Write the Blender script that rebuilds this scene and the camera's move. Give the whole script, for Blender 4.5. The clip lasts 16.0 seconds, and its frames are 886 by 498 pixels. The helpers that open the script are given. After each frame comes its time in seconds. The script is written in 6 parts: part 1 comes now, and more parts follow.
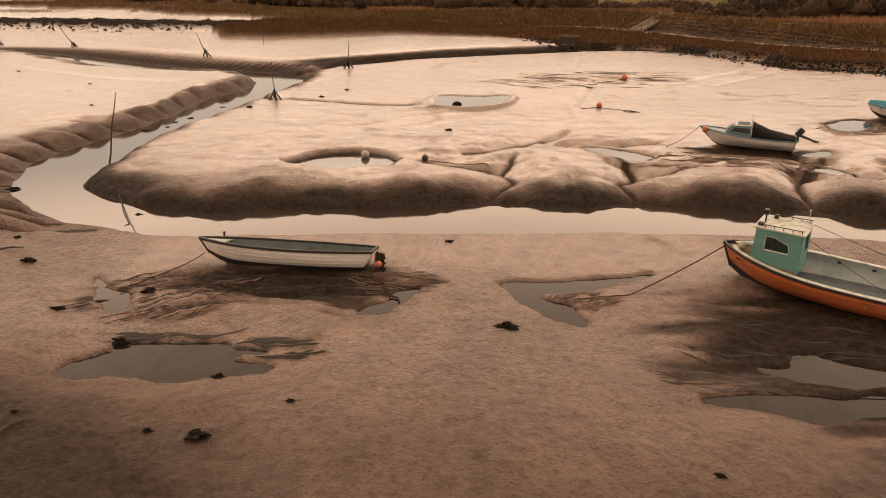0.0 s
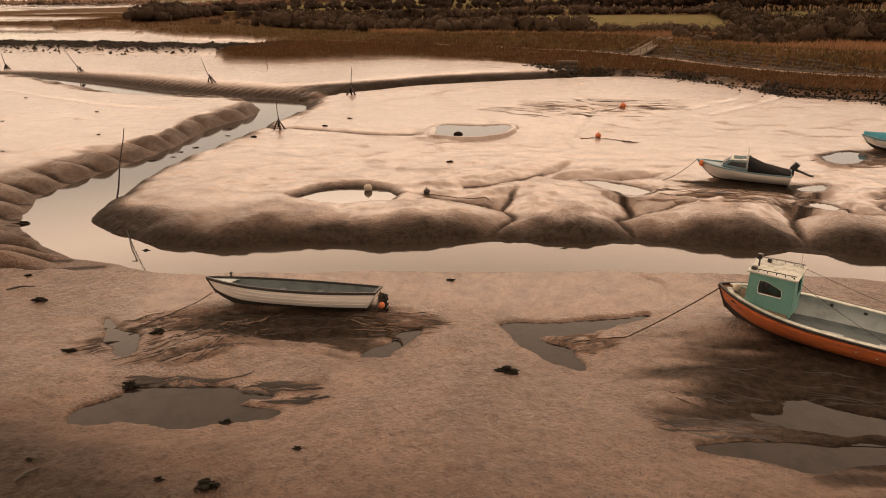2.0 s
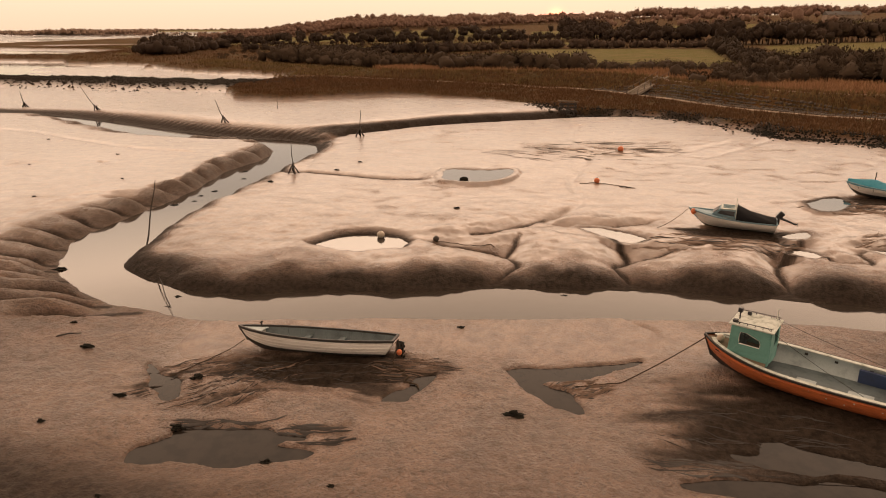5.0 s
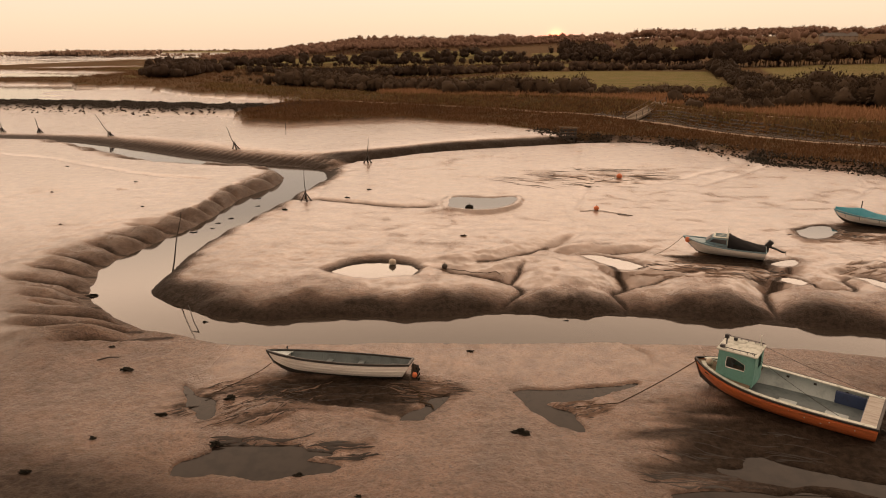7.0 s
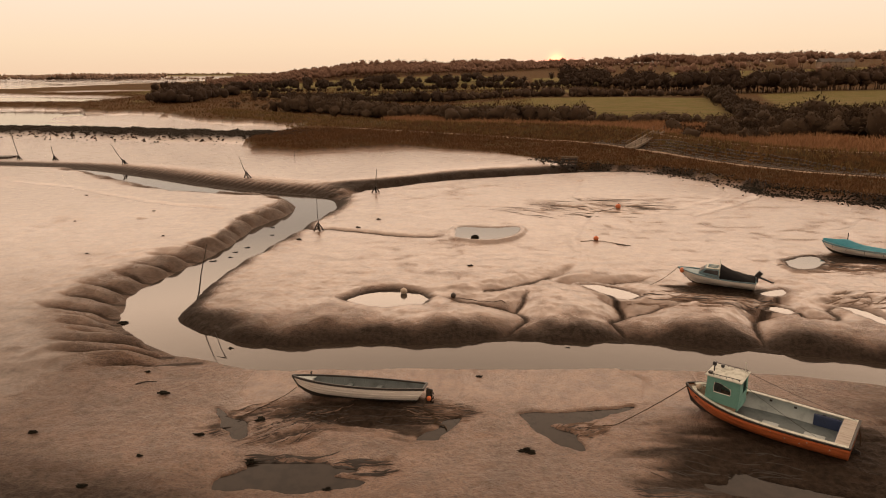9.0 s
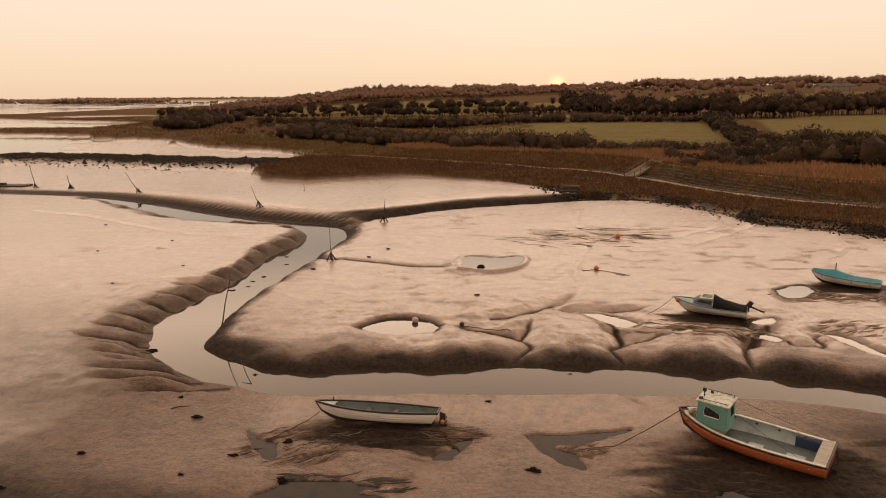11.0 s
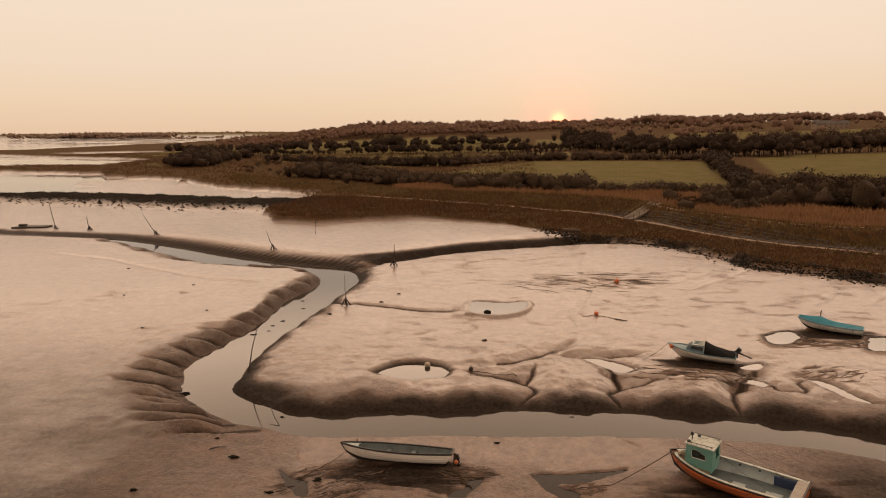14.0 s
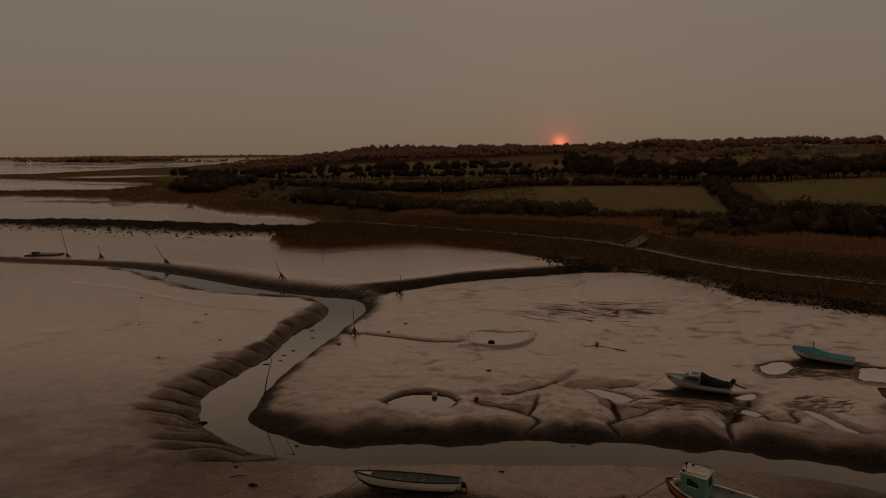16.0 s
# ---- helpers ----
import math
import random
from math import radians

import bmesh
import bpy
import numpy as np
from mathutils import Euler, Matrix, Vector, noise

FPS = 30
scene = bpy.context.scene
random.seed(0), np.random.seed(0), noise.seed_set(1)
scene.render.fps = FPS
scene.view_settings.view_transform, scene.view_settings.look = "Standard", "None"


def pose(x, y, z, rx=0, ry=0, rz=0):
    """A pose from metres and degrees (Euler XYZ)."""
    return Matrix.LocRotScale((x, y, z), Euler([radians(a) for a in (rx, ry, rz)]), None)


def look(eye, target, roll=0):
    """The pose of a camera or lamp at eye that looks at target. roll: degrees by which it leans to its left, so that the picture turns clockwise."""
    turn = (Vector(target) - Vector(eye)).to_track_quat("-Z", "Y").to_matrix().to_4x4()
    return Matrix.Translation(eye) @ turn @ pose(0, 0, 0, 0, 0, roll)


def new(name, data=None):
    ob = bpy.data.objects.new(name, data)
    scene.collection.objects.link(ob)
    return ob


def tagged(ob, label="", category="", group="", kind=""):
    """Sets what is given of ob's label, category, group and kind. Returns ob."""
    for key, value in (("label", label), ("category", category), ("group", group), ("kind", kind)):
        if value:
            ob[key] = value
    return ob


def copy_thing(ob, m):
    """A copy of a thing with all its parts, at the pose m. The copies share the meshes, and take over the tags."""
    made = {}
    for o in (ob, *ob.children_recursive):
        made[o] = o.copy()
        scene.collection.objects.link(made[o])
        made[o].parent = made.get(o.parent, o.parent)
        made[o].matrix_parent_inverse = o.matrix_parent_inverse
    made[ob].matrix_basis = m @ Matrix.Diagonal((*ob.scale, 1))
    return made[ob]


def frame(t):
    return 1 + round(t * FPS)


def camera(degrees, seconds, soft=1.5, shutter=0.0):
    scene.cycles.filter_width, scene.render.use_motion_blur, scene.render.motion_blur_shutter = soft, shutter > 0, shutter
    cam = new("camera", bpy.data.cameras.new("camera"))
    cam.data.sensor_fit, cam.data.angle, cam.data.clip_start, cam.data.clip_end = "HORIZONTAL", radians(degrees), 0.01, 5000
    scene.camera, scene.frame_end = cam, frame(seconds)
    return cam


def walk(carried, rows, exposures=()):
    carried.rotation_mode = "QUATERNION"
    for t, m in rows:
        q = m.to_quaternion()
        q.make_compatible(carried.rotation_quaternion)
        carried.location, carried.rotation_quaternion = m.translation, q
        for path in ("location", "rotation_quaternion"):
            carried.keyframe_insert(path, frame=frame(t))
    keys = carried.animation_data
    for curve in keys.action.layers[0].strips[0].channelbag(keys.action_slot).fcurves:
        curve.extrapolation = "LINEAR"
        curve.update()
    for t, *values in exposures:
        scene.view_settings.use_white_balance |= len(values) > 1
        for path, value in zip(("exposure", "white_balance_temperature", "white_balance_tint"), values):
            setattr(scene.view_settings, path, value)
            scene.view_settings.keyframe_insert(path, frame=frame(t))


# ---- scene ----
cam = camera(66.0, 16.0, soft=1.0)
PATH = [
    (0, (1.063, -16.835, 8.873), (0.905, -14.981, 8.14), -0.5),
    (1, (1.067, -16.872, 9.349), (0.907, -15.01, 8.637), -0.5),
    (2, (1.068, -17.048, 9.811), (0.906, -15.177, 9.123), -0.5),
    (3, (1.059, -17.48, 10.31), (0.894, -15.6, 9.646), -0.5),
    (4, (0.989, -18.126, 10.884), (0.822, -16.238, 10.245), -0.5),
    (6.5, (0.693, -20.468, 12.332), (0.523, -18.56, 11.757), -0.5),
    (7.5, (0.593, -21.525, 12.903), (0.42, -19.609, 12.355), -0.6),
    (8.5, (0.459, -22.67, 13.494), (0.284, -20.745, 12.977), -0.5),
    (9, (0.394, -23.306, 13.815), (0.218, -21.378, 13.315), -0.5),
    (11.5, (0.106, -26.418, 15.392), (-0.078, -24.471, 14.971), -0.6),
    (12.5, (-0.002, -27.63, 16.057), (-0.188, -25.677, 15.669), -0.6),
    (13.5, (-0.057, -28.735, 16.729), (-0.246, -26.777, 16.371), -0.6),
    (14.5, (-0.128, -29.795, 17.381), (-0.319, -27.831, 17.056), -0.5),
    (15.5, (-0.201, -30.87, 18.016), (-0.395, -28.901, 17.723), -0.5),
    (16, (-0.172, -31.461, 18.362), (-0.369, -29.49, 18.085), -0.6),
]
walk(cam, [(t, look(eye, target, roll)) for t, eye, target, roll in PATH],
     exposures=[(0.0, 0.42), (4.0, 0.36), (9.0, 0.14), (14.9, -0.18), (15.1, -0.4), (15.5, -1.2), (16.0, -2.3)])


# ---- light: a hazy winter sunset over the land, seen against the sun ----
SUN_AZ = math.atan2(419.0, 6000.0)          # from +y towards +x
SUN_EL = radians(0.8)
SUN_WAY = Vector((math.sin(SUN_AZ) * math.cos(SUN_EL), math.cos(SUN_AZ) * math.cos(SUN_EL), math.sin(SUN_EL)))


def build_world():
    w = bpy.data.worlds.new("dusk_sky")
    scene.world = w
    w.use_nodes = True
    nt = w.node_tree
    nt.nodes.clear()
    N = nt.nodes.new
    link = nt.links.new
    out, bg = N("ShaderNodeOutputWorld"), N("ShaderNodeBackground")
    sky = N("ShaderNodeTexSky")
    sky.sky_type = "NISHITA"
    sky.sun_disc = False
    sky.sun_elevation = SUN_EL
    sky.sun_rotation = SUN_AZ
    sky.dust_density = 6.0
    sky.air_density = 1.2
    sky.ozone_density = 1.0
    co = N("ShaderNodeTexCoord")
    sep = N("ShaderNodeSeparateXYZ")
    link(co.outputs["Generated"], sep.inputs[0])
    # haze: peach near the horizon; an added bright band just above the view lights the flats, fading overhead
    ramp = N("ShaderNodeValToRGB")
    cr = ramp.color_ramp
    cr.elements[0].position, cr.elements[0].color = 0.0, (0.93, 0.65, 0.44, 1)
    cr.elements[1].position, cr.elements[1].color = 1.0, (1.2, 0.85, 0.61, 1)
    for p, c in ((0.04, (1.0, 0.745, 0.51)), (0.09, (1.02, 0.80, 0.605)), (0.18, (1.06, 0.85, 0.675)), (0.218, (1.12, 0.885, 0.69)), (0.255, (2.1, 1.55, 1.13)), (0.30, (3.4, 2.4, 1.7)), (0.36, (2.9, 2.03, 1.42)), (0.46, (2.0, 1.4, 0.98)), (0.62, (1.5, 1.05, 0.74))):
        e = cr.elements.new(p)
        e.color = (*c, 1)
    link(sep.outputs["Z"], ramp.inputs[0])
    gain = N("ShaderNodeMix")
    gain.data_type = "RGBA"
    gain.blend_type = "MULTIPLY"
    gain.inputs[0].default_value = 1.0
    link(sky.outputs[0], gain.inputs["A"])
    gain.inputs["B"].default_value = (0.10, 0.085, 0.07, 1)
    mix = N("ShaderNodeMix")
    mix.data_type = "RGBA"
    mix.inputs[0].default_value = 0.9
    link(gain.outputs["Result"], mix.inputs["A"])
    # dimmer away from the sunset
    side = N("ShaderNodeVectorMath")
    side.operation = "DOT_PRODUCT"
    link(co.outputs["Generated"], side.inputs[0])
    side.inputs[1].default_value = (0.95 * math.sin(SUN_AZ), 0.95 * math.cos(SUN_AZ), 0.30)
    dim = N("ShaderNodeMapRange")
    dim.interpolation_type = "SMOOTHSTEP"
    link(side.outputs["Value"], dim.inputs[0])
    for k, v in enumerate((-0.4, 0.8, 0.45, 1.0)):
        dim.inputs[k + 1].default_value = v
    grey = N("ShaderNodeCombineColor")
    for k in range(3):
        link(dim.outputs[0], grey.inputs[k])
    shade = N("ShaderNodeMix")
    shade.data_type = "RGBA"
    shade.blend_type = "MULTIPLY"
    shade.inputs[0].default_value = 1.0
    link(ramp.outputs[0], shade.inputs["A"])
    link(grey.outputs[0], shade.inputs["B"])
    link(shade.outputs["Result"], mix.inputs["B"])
    # the glow round the low sun
    dot = N("ShaderNodeVectorMath")
    dot.operation = "DOT_PRODUCT"
    nrm = N("ShaderNodeVectorMath")
    nrm.operation = "NORMALIZE"
    link(co.outputs["Generated"], nrm.inputs[0])
    link(nrm.outputs[0], dot.inputs[0])
    dot.inputs[1].default_value = SUN_WAY
    last = mix.outputs["Result"]
    for power, col in ((40.0, (0.05, 0.025, 0.008)), (500.0, (0.10, -0.03, -0.10)), (3000.0, (0.55, 0.0, -0.2)), (26000.0, (3.2, 0.62, 0.15))):
        pw = N("ShaderNodeMath")
        pw.operation = "POWER"
        cl = N("ShaderNodeClamp")
        link(dot.outputs["Value"], cl.inputs[0])
        link(cl.outputs[0], pw.inputs[0])
        pw.inputs[1].default_value = power
        glow = N("ShaderNodeMix")
        glow.data_type = "RGBA"
        glow.blend_type = "MULTIPLY"
        glow.inputs[0].default_value = 1.0
        glow.inputs["A"].default_value = (*col, 1)
        link(pw.outputs[0], glow.inputs["B"])
        add = N("ShaderNodeMix")
        add.data_type = "RGBA"
        add.blend_type = "ADD"
        add.inputs[0].default_value = 1.0
        link(last, add.inputs["A"])
        link(glow.outputs["Result"], add.inputs["B"])
        last = add.outputs["Result"]
    link(last, bg.inputs[0])
    bg.inputs[1].default_value = 1.0
    link(bg.outputs[0], out.inputs[0])


build_world()
sun = new("sun", bpy.data.lights.new("sun", "SUN"))
sun.data.energy, sun.data.angle, sun.data.color = 2.0, radians(0.6), (1.0, 0.62, 0.34)
sun.matrix_world = look((0, 0, 50), Vector((0, 0, 50)) - 10 * Vector((math.sin(SUN_AZ) * math.cos(SUN_EL), math.cos(SUN_AZ) * math.cos(SUN_EL), math.sin(SUN_EL))))


# ---- materials ----
def nodes_of(name):
    m = bpy.data.materials.new(name)
    m.use_nodes = True
    nt = m.node_tree
    bsdf = nt.nodes["Principled BSDF"]
    return m, nt, bsdf


def noise_node(nt, scale, detail=4.0, rough=0.6, coord="Object", stretch=None):
    co = nt.nodes.new("ShaderNodeTexCoord")
    n = nt.nodes.new("ShaderNodeTexNoise")
    n.inputs["Scale"].default_value = scale
    n.inputs["Detail"].default_value = detail
    n.inputs["Roughness"].default_value = rough
    src = co.outputs[coord]
    if stretch:
        mp = nt.nodes.new("ShaderNodeMapping")
        mp.inputs["Scale"].default_value = stretch
        nt.links.new(src, mp.inputs[0])
        src = mp.outputs[0]
    nt.links.new(src, n.inputs["Vector"])
    return n.outputs["Fac"]


def mixed(nt, fac, a, b, blend="MIX"):
    m = nt.nodes.new("ShaderNodeMix")
    m.data_type = "RGBA"
    m.blend_type = blend
    for value, socket in ((fac, m.inputs[0]), (a, m.inputs["A"]), (b, m.inputs["B"])):
        if isinstance(value, (int, float)):
            socket.default_value = value
        elif isinstance(value, tuple):
            socket.default_value = (*value, 1)
        else:
            nt.links.new(value, socket)
    return m.outputs["Result"]


def math_node(nt, op, a, b=0.0, clamp=False):
    m = nt.nodes.new("ShaderNodeMath")
    m.operation = op
    m.use_clamp = clamp
    for value, socket in ((a, m.inputs[0]), (b, m.inputs[1])):
        if isinstance(value, (int, float)):
            socket.default_value = value
        else:
            nt.links.new(value, socket)
    return m.outputs[0]


def step_node(nt, value, lo, hi, to0=0.0, to1=1.0):
    m = nt.nodes.new("ShaderNodeMapRange")
    m.interpolation_type = "SMOOTHSTEP"
    nt.links.new(value, m.inputs[0])
    for i, v in enumerate((lo, hi, to0, to1)):
        m.inputs[i + 1].default_value = v
    return m.outputs[0]


def cells(nt, scale, warp=0.0):
    """Distance from the middle of rounded lumps of about 1 / scale metres."""
    co = nt.nodes.new("ShaderNodeTexCoord")
    v = nt.nodes.new("ShaderNodeTexVoronoi")
    v.feature = "F1"
    v.inputs["Scale"].default_value = scale
    src = co.outputs["Object"]
    if warp:
        n = nt.nodes.new("ShaderNodeTexNoise")
        n.inputs["Scale"].default_value = scale * 0.6
        n.inputs["Detail"].default_value = 2.0
        nt.links.new(src, n.inputs["Vector"])
        mx = nt.nodes.new("ShaderNodeVectorMath")
        mx.operation = "MULTIPLY_ADD"
        nt.links.new(n.outputs["Color"], mx.inputs[0])
        mx.inputs[1].default_value = (warp, warp, 0.0)
        nt.links.new(src, mx.inputs[2])
        src = mx.outputs[0]
    nt.links.new(src, v.inputs["Vector"])
    return v.outputs["Distance"]


def attr(nt, name):
    a = nt.nodes.new("ShaderNodeAttribute")
    a.attribute_name = name
    return a.outputs["Fac"]


def bump(nt, bsdf, height, strength, distance):
    b = nt.nodes.new("ShaderNodeBump")
    b.inputs["Strength"].default_value = strength
    b.inputs["Distance"].default_value = distance
    nt.links.new(height, b.inputs["Height"])
    nt.links.new(b.outputs[0], bsdf.inputs["Normal"])


def surface(name, base, dirt, rough=0.6, metal=0.0, grain=30.0, patch=2.5, amount=0.5, relief=0.01, vary=0.0, stretch=None):
    """A painted or natural surface: base colour, a worn or dirty colour in patches, fine grain and relief."""
    m, nt, bsdf = nodes_of(name)
    big = step_node(nt, noise_node(nt, patch, 5.0, 0.65, stretch=stretch), 0.42, 0.72)
    fine = noise_node(nt, grain, 3.0, 0.6, stretch=stretch)
    col = mixed(nt, math_node(nt, "MULTIPLY", big, amount), base, dirt)
    col = mixed(nt, step_node(nt, fine, 0.3, 0.75, 0.0, 0.35), col, tuple(0.55 * v for v in base))
    if vary:
        info = nt.nodes.new("ShaderNodeObjectInfo")
        shade = step_node(nt, info.outputs["Random"], 0.0, 1.0, 1.0 - vary, 1.0 + vary)
        grey = nt.nodes.new("ShaderNodeCombineColor")
        for i in range(3):
            nt.links.new(shade, grey.inputs[i])
        col = mixed(nt, 1.0, col, grey.outputs[0], "MULTIPLY")
    nt.links.new(col, bsdf.inputs["Base Color"])
    nt.links.new(step_node(nt, big, 0.0, 1.0, rough, min(1.0, rough + 0.2)), bsdf.inputs["Roughness"])
    bsdf.inputs["Metallic"].default_value = metal
    if rough >= 0.85:
        bsdf.inputs["Specular IOR Level"].default_value = 0.12
    bump(nt, bsdf, fine, 0.35, relief)
    return m


def ground_material():
    m, nt, bsdf = nodes_of("estuary_ground")
    wet, marsh, field, weed, silt_shade = (attr(nt, n) for n in ("wet", "marsh", "field", "weed", "silt_shade"))
    n_big = noise_node(nt, 0.16, 6.0, 0.6)
    n_mid = noise_node(nt, 1.1, 7.0, 0.68)
    n_fine = noise_node(nt, 4.5, 5.0, 0.62)
    n_grit = noise_node(nt, 12.0, 3.0, 0.6)
    crumb = cells(nt, 11.0, 0.12)
    grain = cells(nt, 30.0, 0.05)
    # mud: pinkish silt skin, darker damp blotches and freckles, and shade painted into the pits between crumbs
    skin = mixed(nt, step_node(nt, n_mid, 0.35, 0.68), (0.30, 0.174, 0.112), (0.18, 0.105, 0.069))
    skin = mixed(nt, step_node(nt, n_fine, 0.50, 0.70, 0.0, 0.65), skin, (0.075, 0.046, 0.032))
    skin = mixed(nt, step_node(nt, n_grit, 0.54, 0.66, 0.0, 0.8), skin, (0.03, 0.02, 0.015))
    # shade in the pits between crumbs, put into the colour
    skin = mixed(nt, step_node(nt, crumb, 0.5, 0.9, 0.0, 0.3), skin, (0.035, 0.023, 0.016))
    skin = mixed(nt, step_node(nt, n_big, 0.45, 0.7, 0.0, 0.45), skin, (0.09, 0.055, 0.037))
    silt = mixed(nt, step_node(nt, n_mid, 0.25, 0.75), (0.235, 0.156, 0.11), (0.15, 0.10, 0.071))
    mud = mixed(nt, wet, skin, silt)
    # dark silt of banks and boat beds, with shade painted into the same colour
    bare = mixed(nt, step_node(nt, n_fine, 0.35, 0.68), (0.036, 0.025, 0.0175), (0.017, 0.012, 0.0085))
    mud = mixed(nt, step_node(nt, silt_shade, 0.0, 1.0), mud, bare)
    # saltmarsh turf, pasture and weed-covered stones
    turf = mixed(nt, step_node(nt, n_mid, 0.35, 0.65), (0.13, 0.07, 0.03), (0.075, 0.05, 0.027))
    turf = mixed(nt, step_node(nt, n_big, 0.5, 0.66), turf, (0.10, 0.078, 0.04))
    grass = mixed(nt, step_node(nt, n_big, 0.35, 0.68), (0.145, 0.128, 0.046), (0.185, 0.145, 0.065))
    dark = mixed(nt, step_node(nt, n_fine, 0.4, 0.65), (0.018, 0.015, 0.012), (0.05, 0.04, 0.03))
    col = mixed(nt, marsh, mud, turf)
    col = mixed(nt, field, col, grass)
    col = mixed(nt, weed, col, dark)
    nt.links.new(col, bsdf.inputs["Base Color"])
    cover = math_node(nt, "MAXIMUM", marsh, math_node(nt, "MAXIMUM", field, weed))
    r2 = nt.nodes.new("ShaderNodeMix")
    nt.links.new(cover, r2.inputs[0])
    nt.links.new(math_node(nt, "ADD", step_node(nt, n_fine, 0.3, 0.7, 0.46, 0.62), math_node(nt, "MULTIPLY", silt_shade, 0.2)), r2.inputs["A"])
    r2.inputs["B"].default_value = 0.9
    nt.links.new(r2.outputs[0], bsdf.inputs["Roughness"])
    ior = nt.nodes.new("ShaderNodeMix")
    nt.links.new(cover, ior.inputs[0])
    ior.inputs["A"].default_value = 1.45
    ior.inputs["B"].default_value = 1.1
    nt.links.new(ior.outputs[0], bsdf.inputs["IOR"])
    # a film of water on the flats mirrors the sky, broken where the mud stands proud of it
    smear = math_node(nt, "MULTIPLY", step_node(nt, noise_node(nt, 1.6, 9.0, 0.8, stretch=(0.4, 1.0, 1.0)), 0.3, 0.72, 1.0, 0.6), step_node(nt, n_fine, 0.3, 0.75, 1.0, 0.7))
    full = step_node(nt, wet, 0.96, 1.0)
    smear = math_node(nt, "MAXIMUM", smear, full)
    film = math_node(nt, "MULTIPLY", math_node(nt, "MULTIPLY", step_node(nt, wet, 0.15, 0.9, 0.66, 1.0), smear), math_node(nt, "SUBTRACT", 1.0, cover))
    film = math_node(nt, "MULTIPLY", film, math_node(nt, "SUBTRACT", 1.0, math_node(nt, "MULTIPLY", silt_shade, 0.95)))
    nt.links.new(film, bsdf.inputs["Coat Weight"])
    nt.links.new(step_node(nt, wet, 0.3, 0.95, 0.32, 0.17), bsdf.inputs["Coat Roughness"])
    bsdf.inputs["Coat IOR"].default_value = 1.95
    nt.links.new(step_node(nt, silt_shade, 0.0, 0.8, 0.4, 0.05), bsdf.inputs["Specular IOR Level"])
    h = math_node(nt, "ADD", math_node(nt, "MULTIPLY", math_node(nt, "MULTIPLY", crumb, -0.55), step_node(nt, n_mid, 0.35, 0.7, 0.4, 1.0)), math_node(nt, "MULTIPLY", grain, -0.2))
    h = math_node(nt, "ADD", h, math_node(nt, "MULTIPLY", n_fine, 0.7))
    h = math_node(nt, "ADD", h, math_node(nt, "MULTIPLY", n_grit, 1.3))
    strength = math_node(nt, "MULTIPLY", step_node(nt, wet, 0.3, 0.9, 1.0, 0.08), step_node(nt, silt_shade, 0.1, 0.9, 1.0, 0.5))
    b = nt.nodes.new("ShaderNodeBump")
    nt.links.new(strength, b.inputs["Strength"])
    b.inputs["Distance"].default_value = 0.14
    nt.links.new(h, b.inputs["Height"])
    nt.links.new(b.outputs[0], bsdf.inputs["Normal"])
    nt.links.new(b.outputs[0], bsdf.inputs["Coat Normal"])
    return m


def water_material():
    m, nt, bsdf = nodes_of("creek_water")
    bsdf.inputs["Base Color"].default_value = (0.035, 0.027, 0.021, 1)
    bsdf.inputs["Roughness"].default_value = 0.06
    bsdf.inputs["IOR"].default_value = 1.34
    h = math_node(nt, "ADD", noise_node(nt, 1.2, 3.0, 0.5), math_node(nt, "MULTIPLY", noise_node(nt, 0.15, 2.0, 0.5), 2.0))
    bump(nt, bsdf, h, 0.05, 0.05)
    return m


def puddle_material(name, ior):
    m, nt, bsdf = nodes_of(name)
    silt = mixed(nt, step_node(nt, noise_node(nt, 2.0, 4.0, 0.6), 0.4, 0.65), (0.026, 0.02, 0.016), (0.016, 0.0125, 0.01))
    nt.links.new(silt, bsdf.inputs["Base Color"])
    bsdf.inputs["Roughness"].default_value = 0.05
    bsdf.inputs["IOR"].default_value = ior
    bump(nt, bsdf, noise_node(nt, 3.0, 3.0, 0.5), 0.04, 0.03)
    return m


def glass_material():
    m, nt, bsdf = nodes_of("dark_glass")
    bsdf.inputs["Base Color"].default_value = (0.03, 0.032, 0.03, 1)
    bsdf.inputs["Roughness"].default_value = 0.08
    bsdf.inputs["Alpha"].default_value = 0.45
    return m


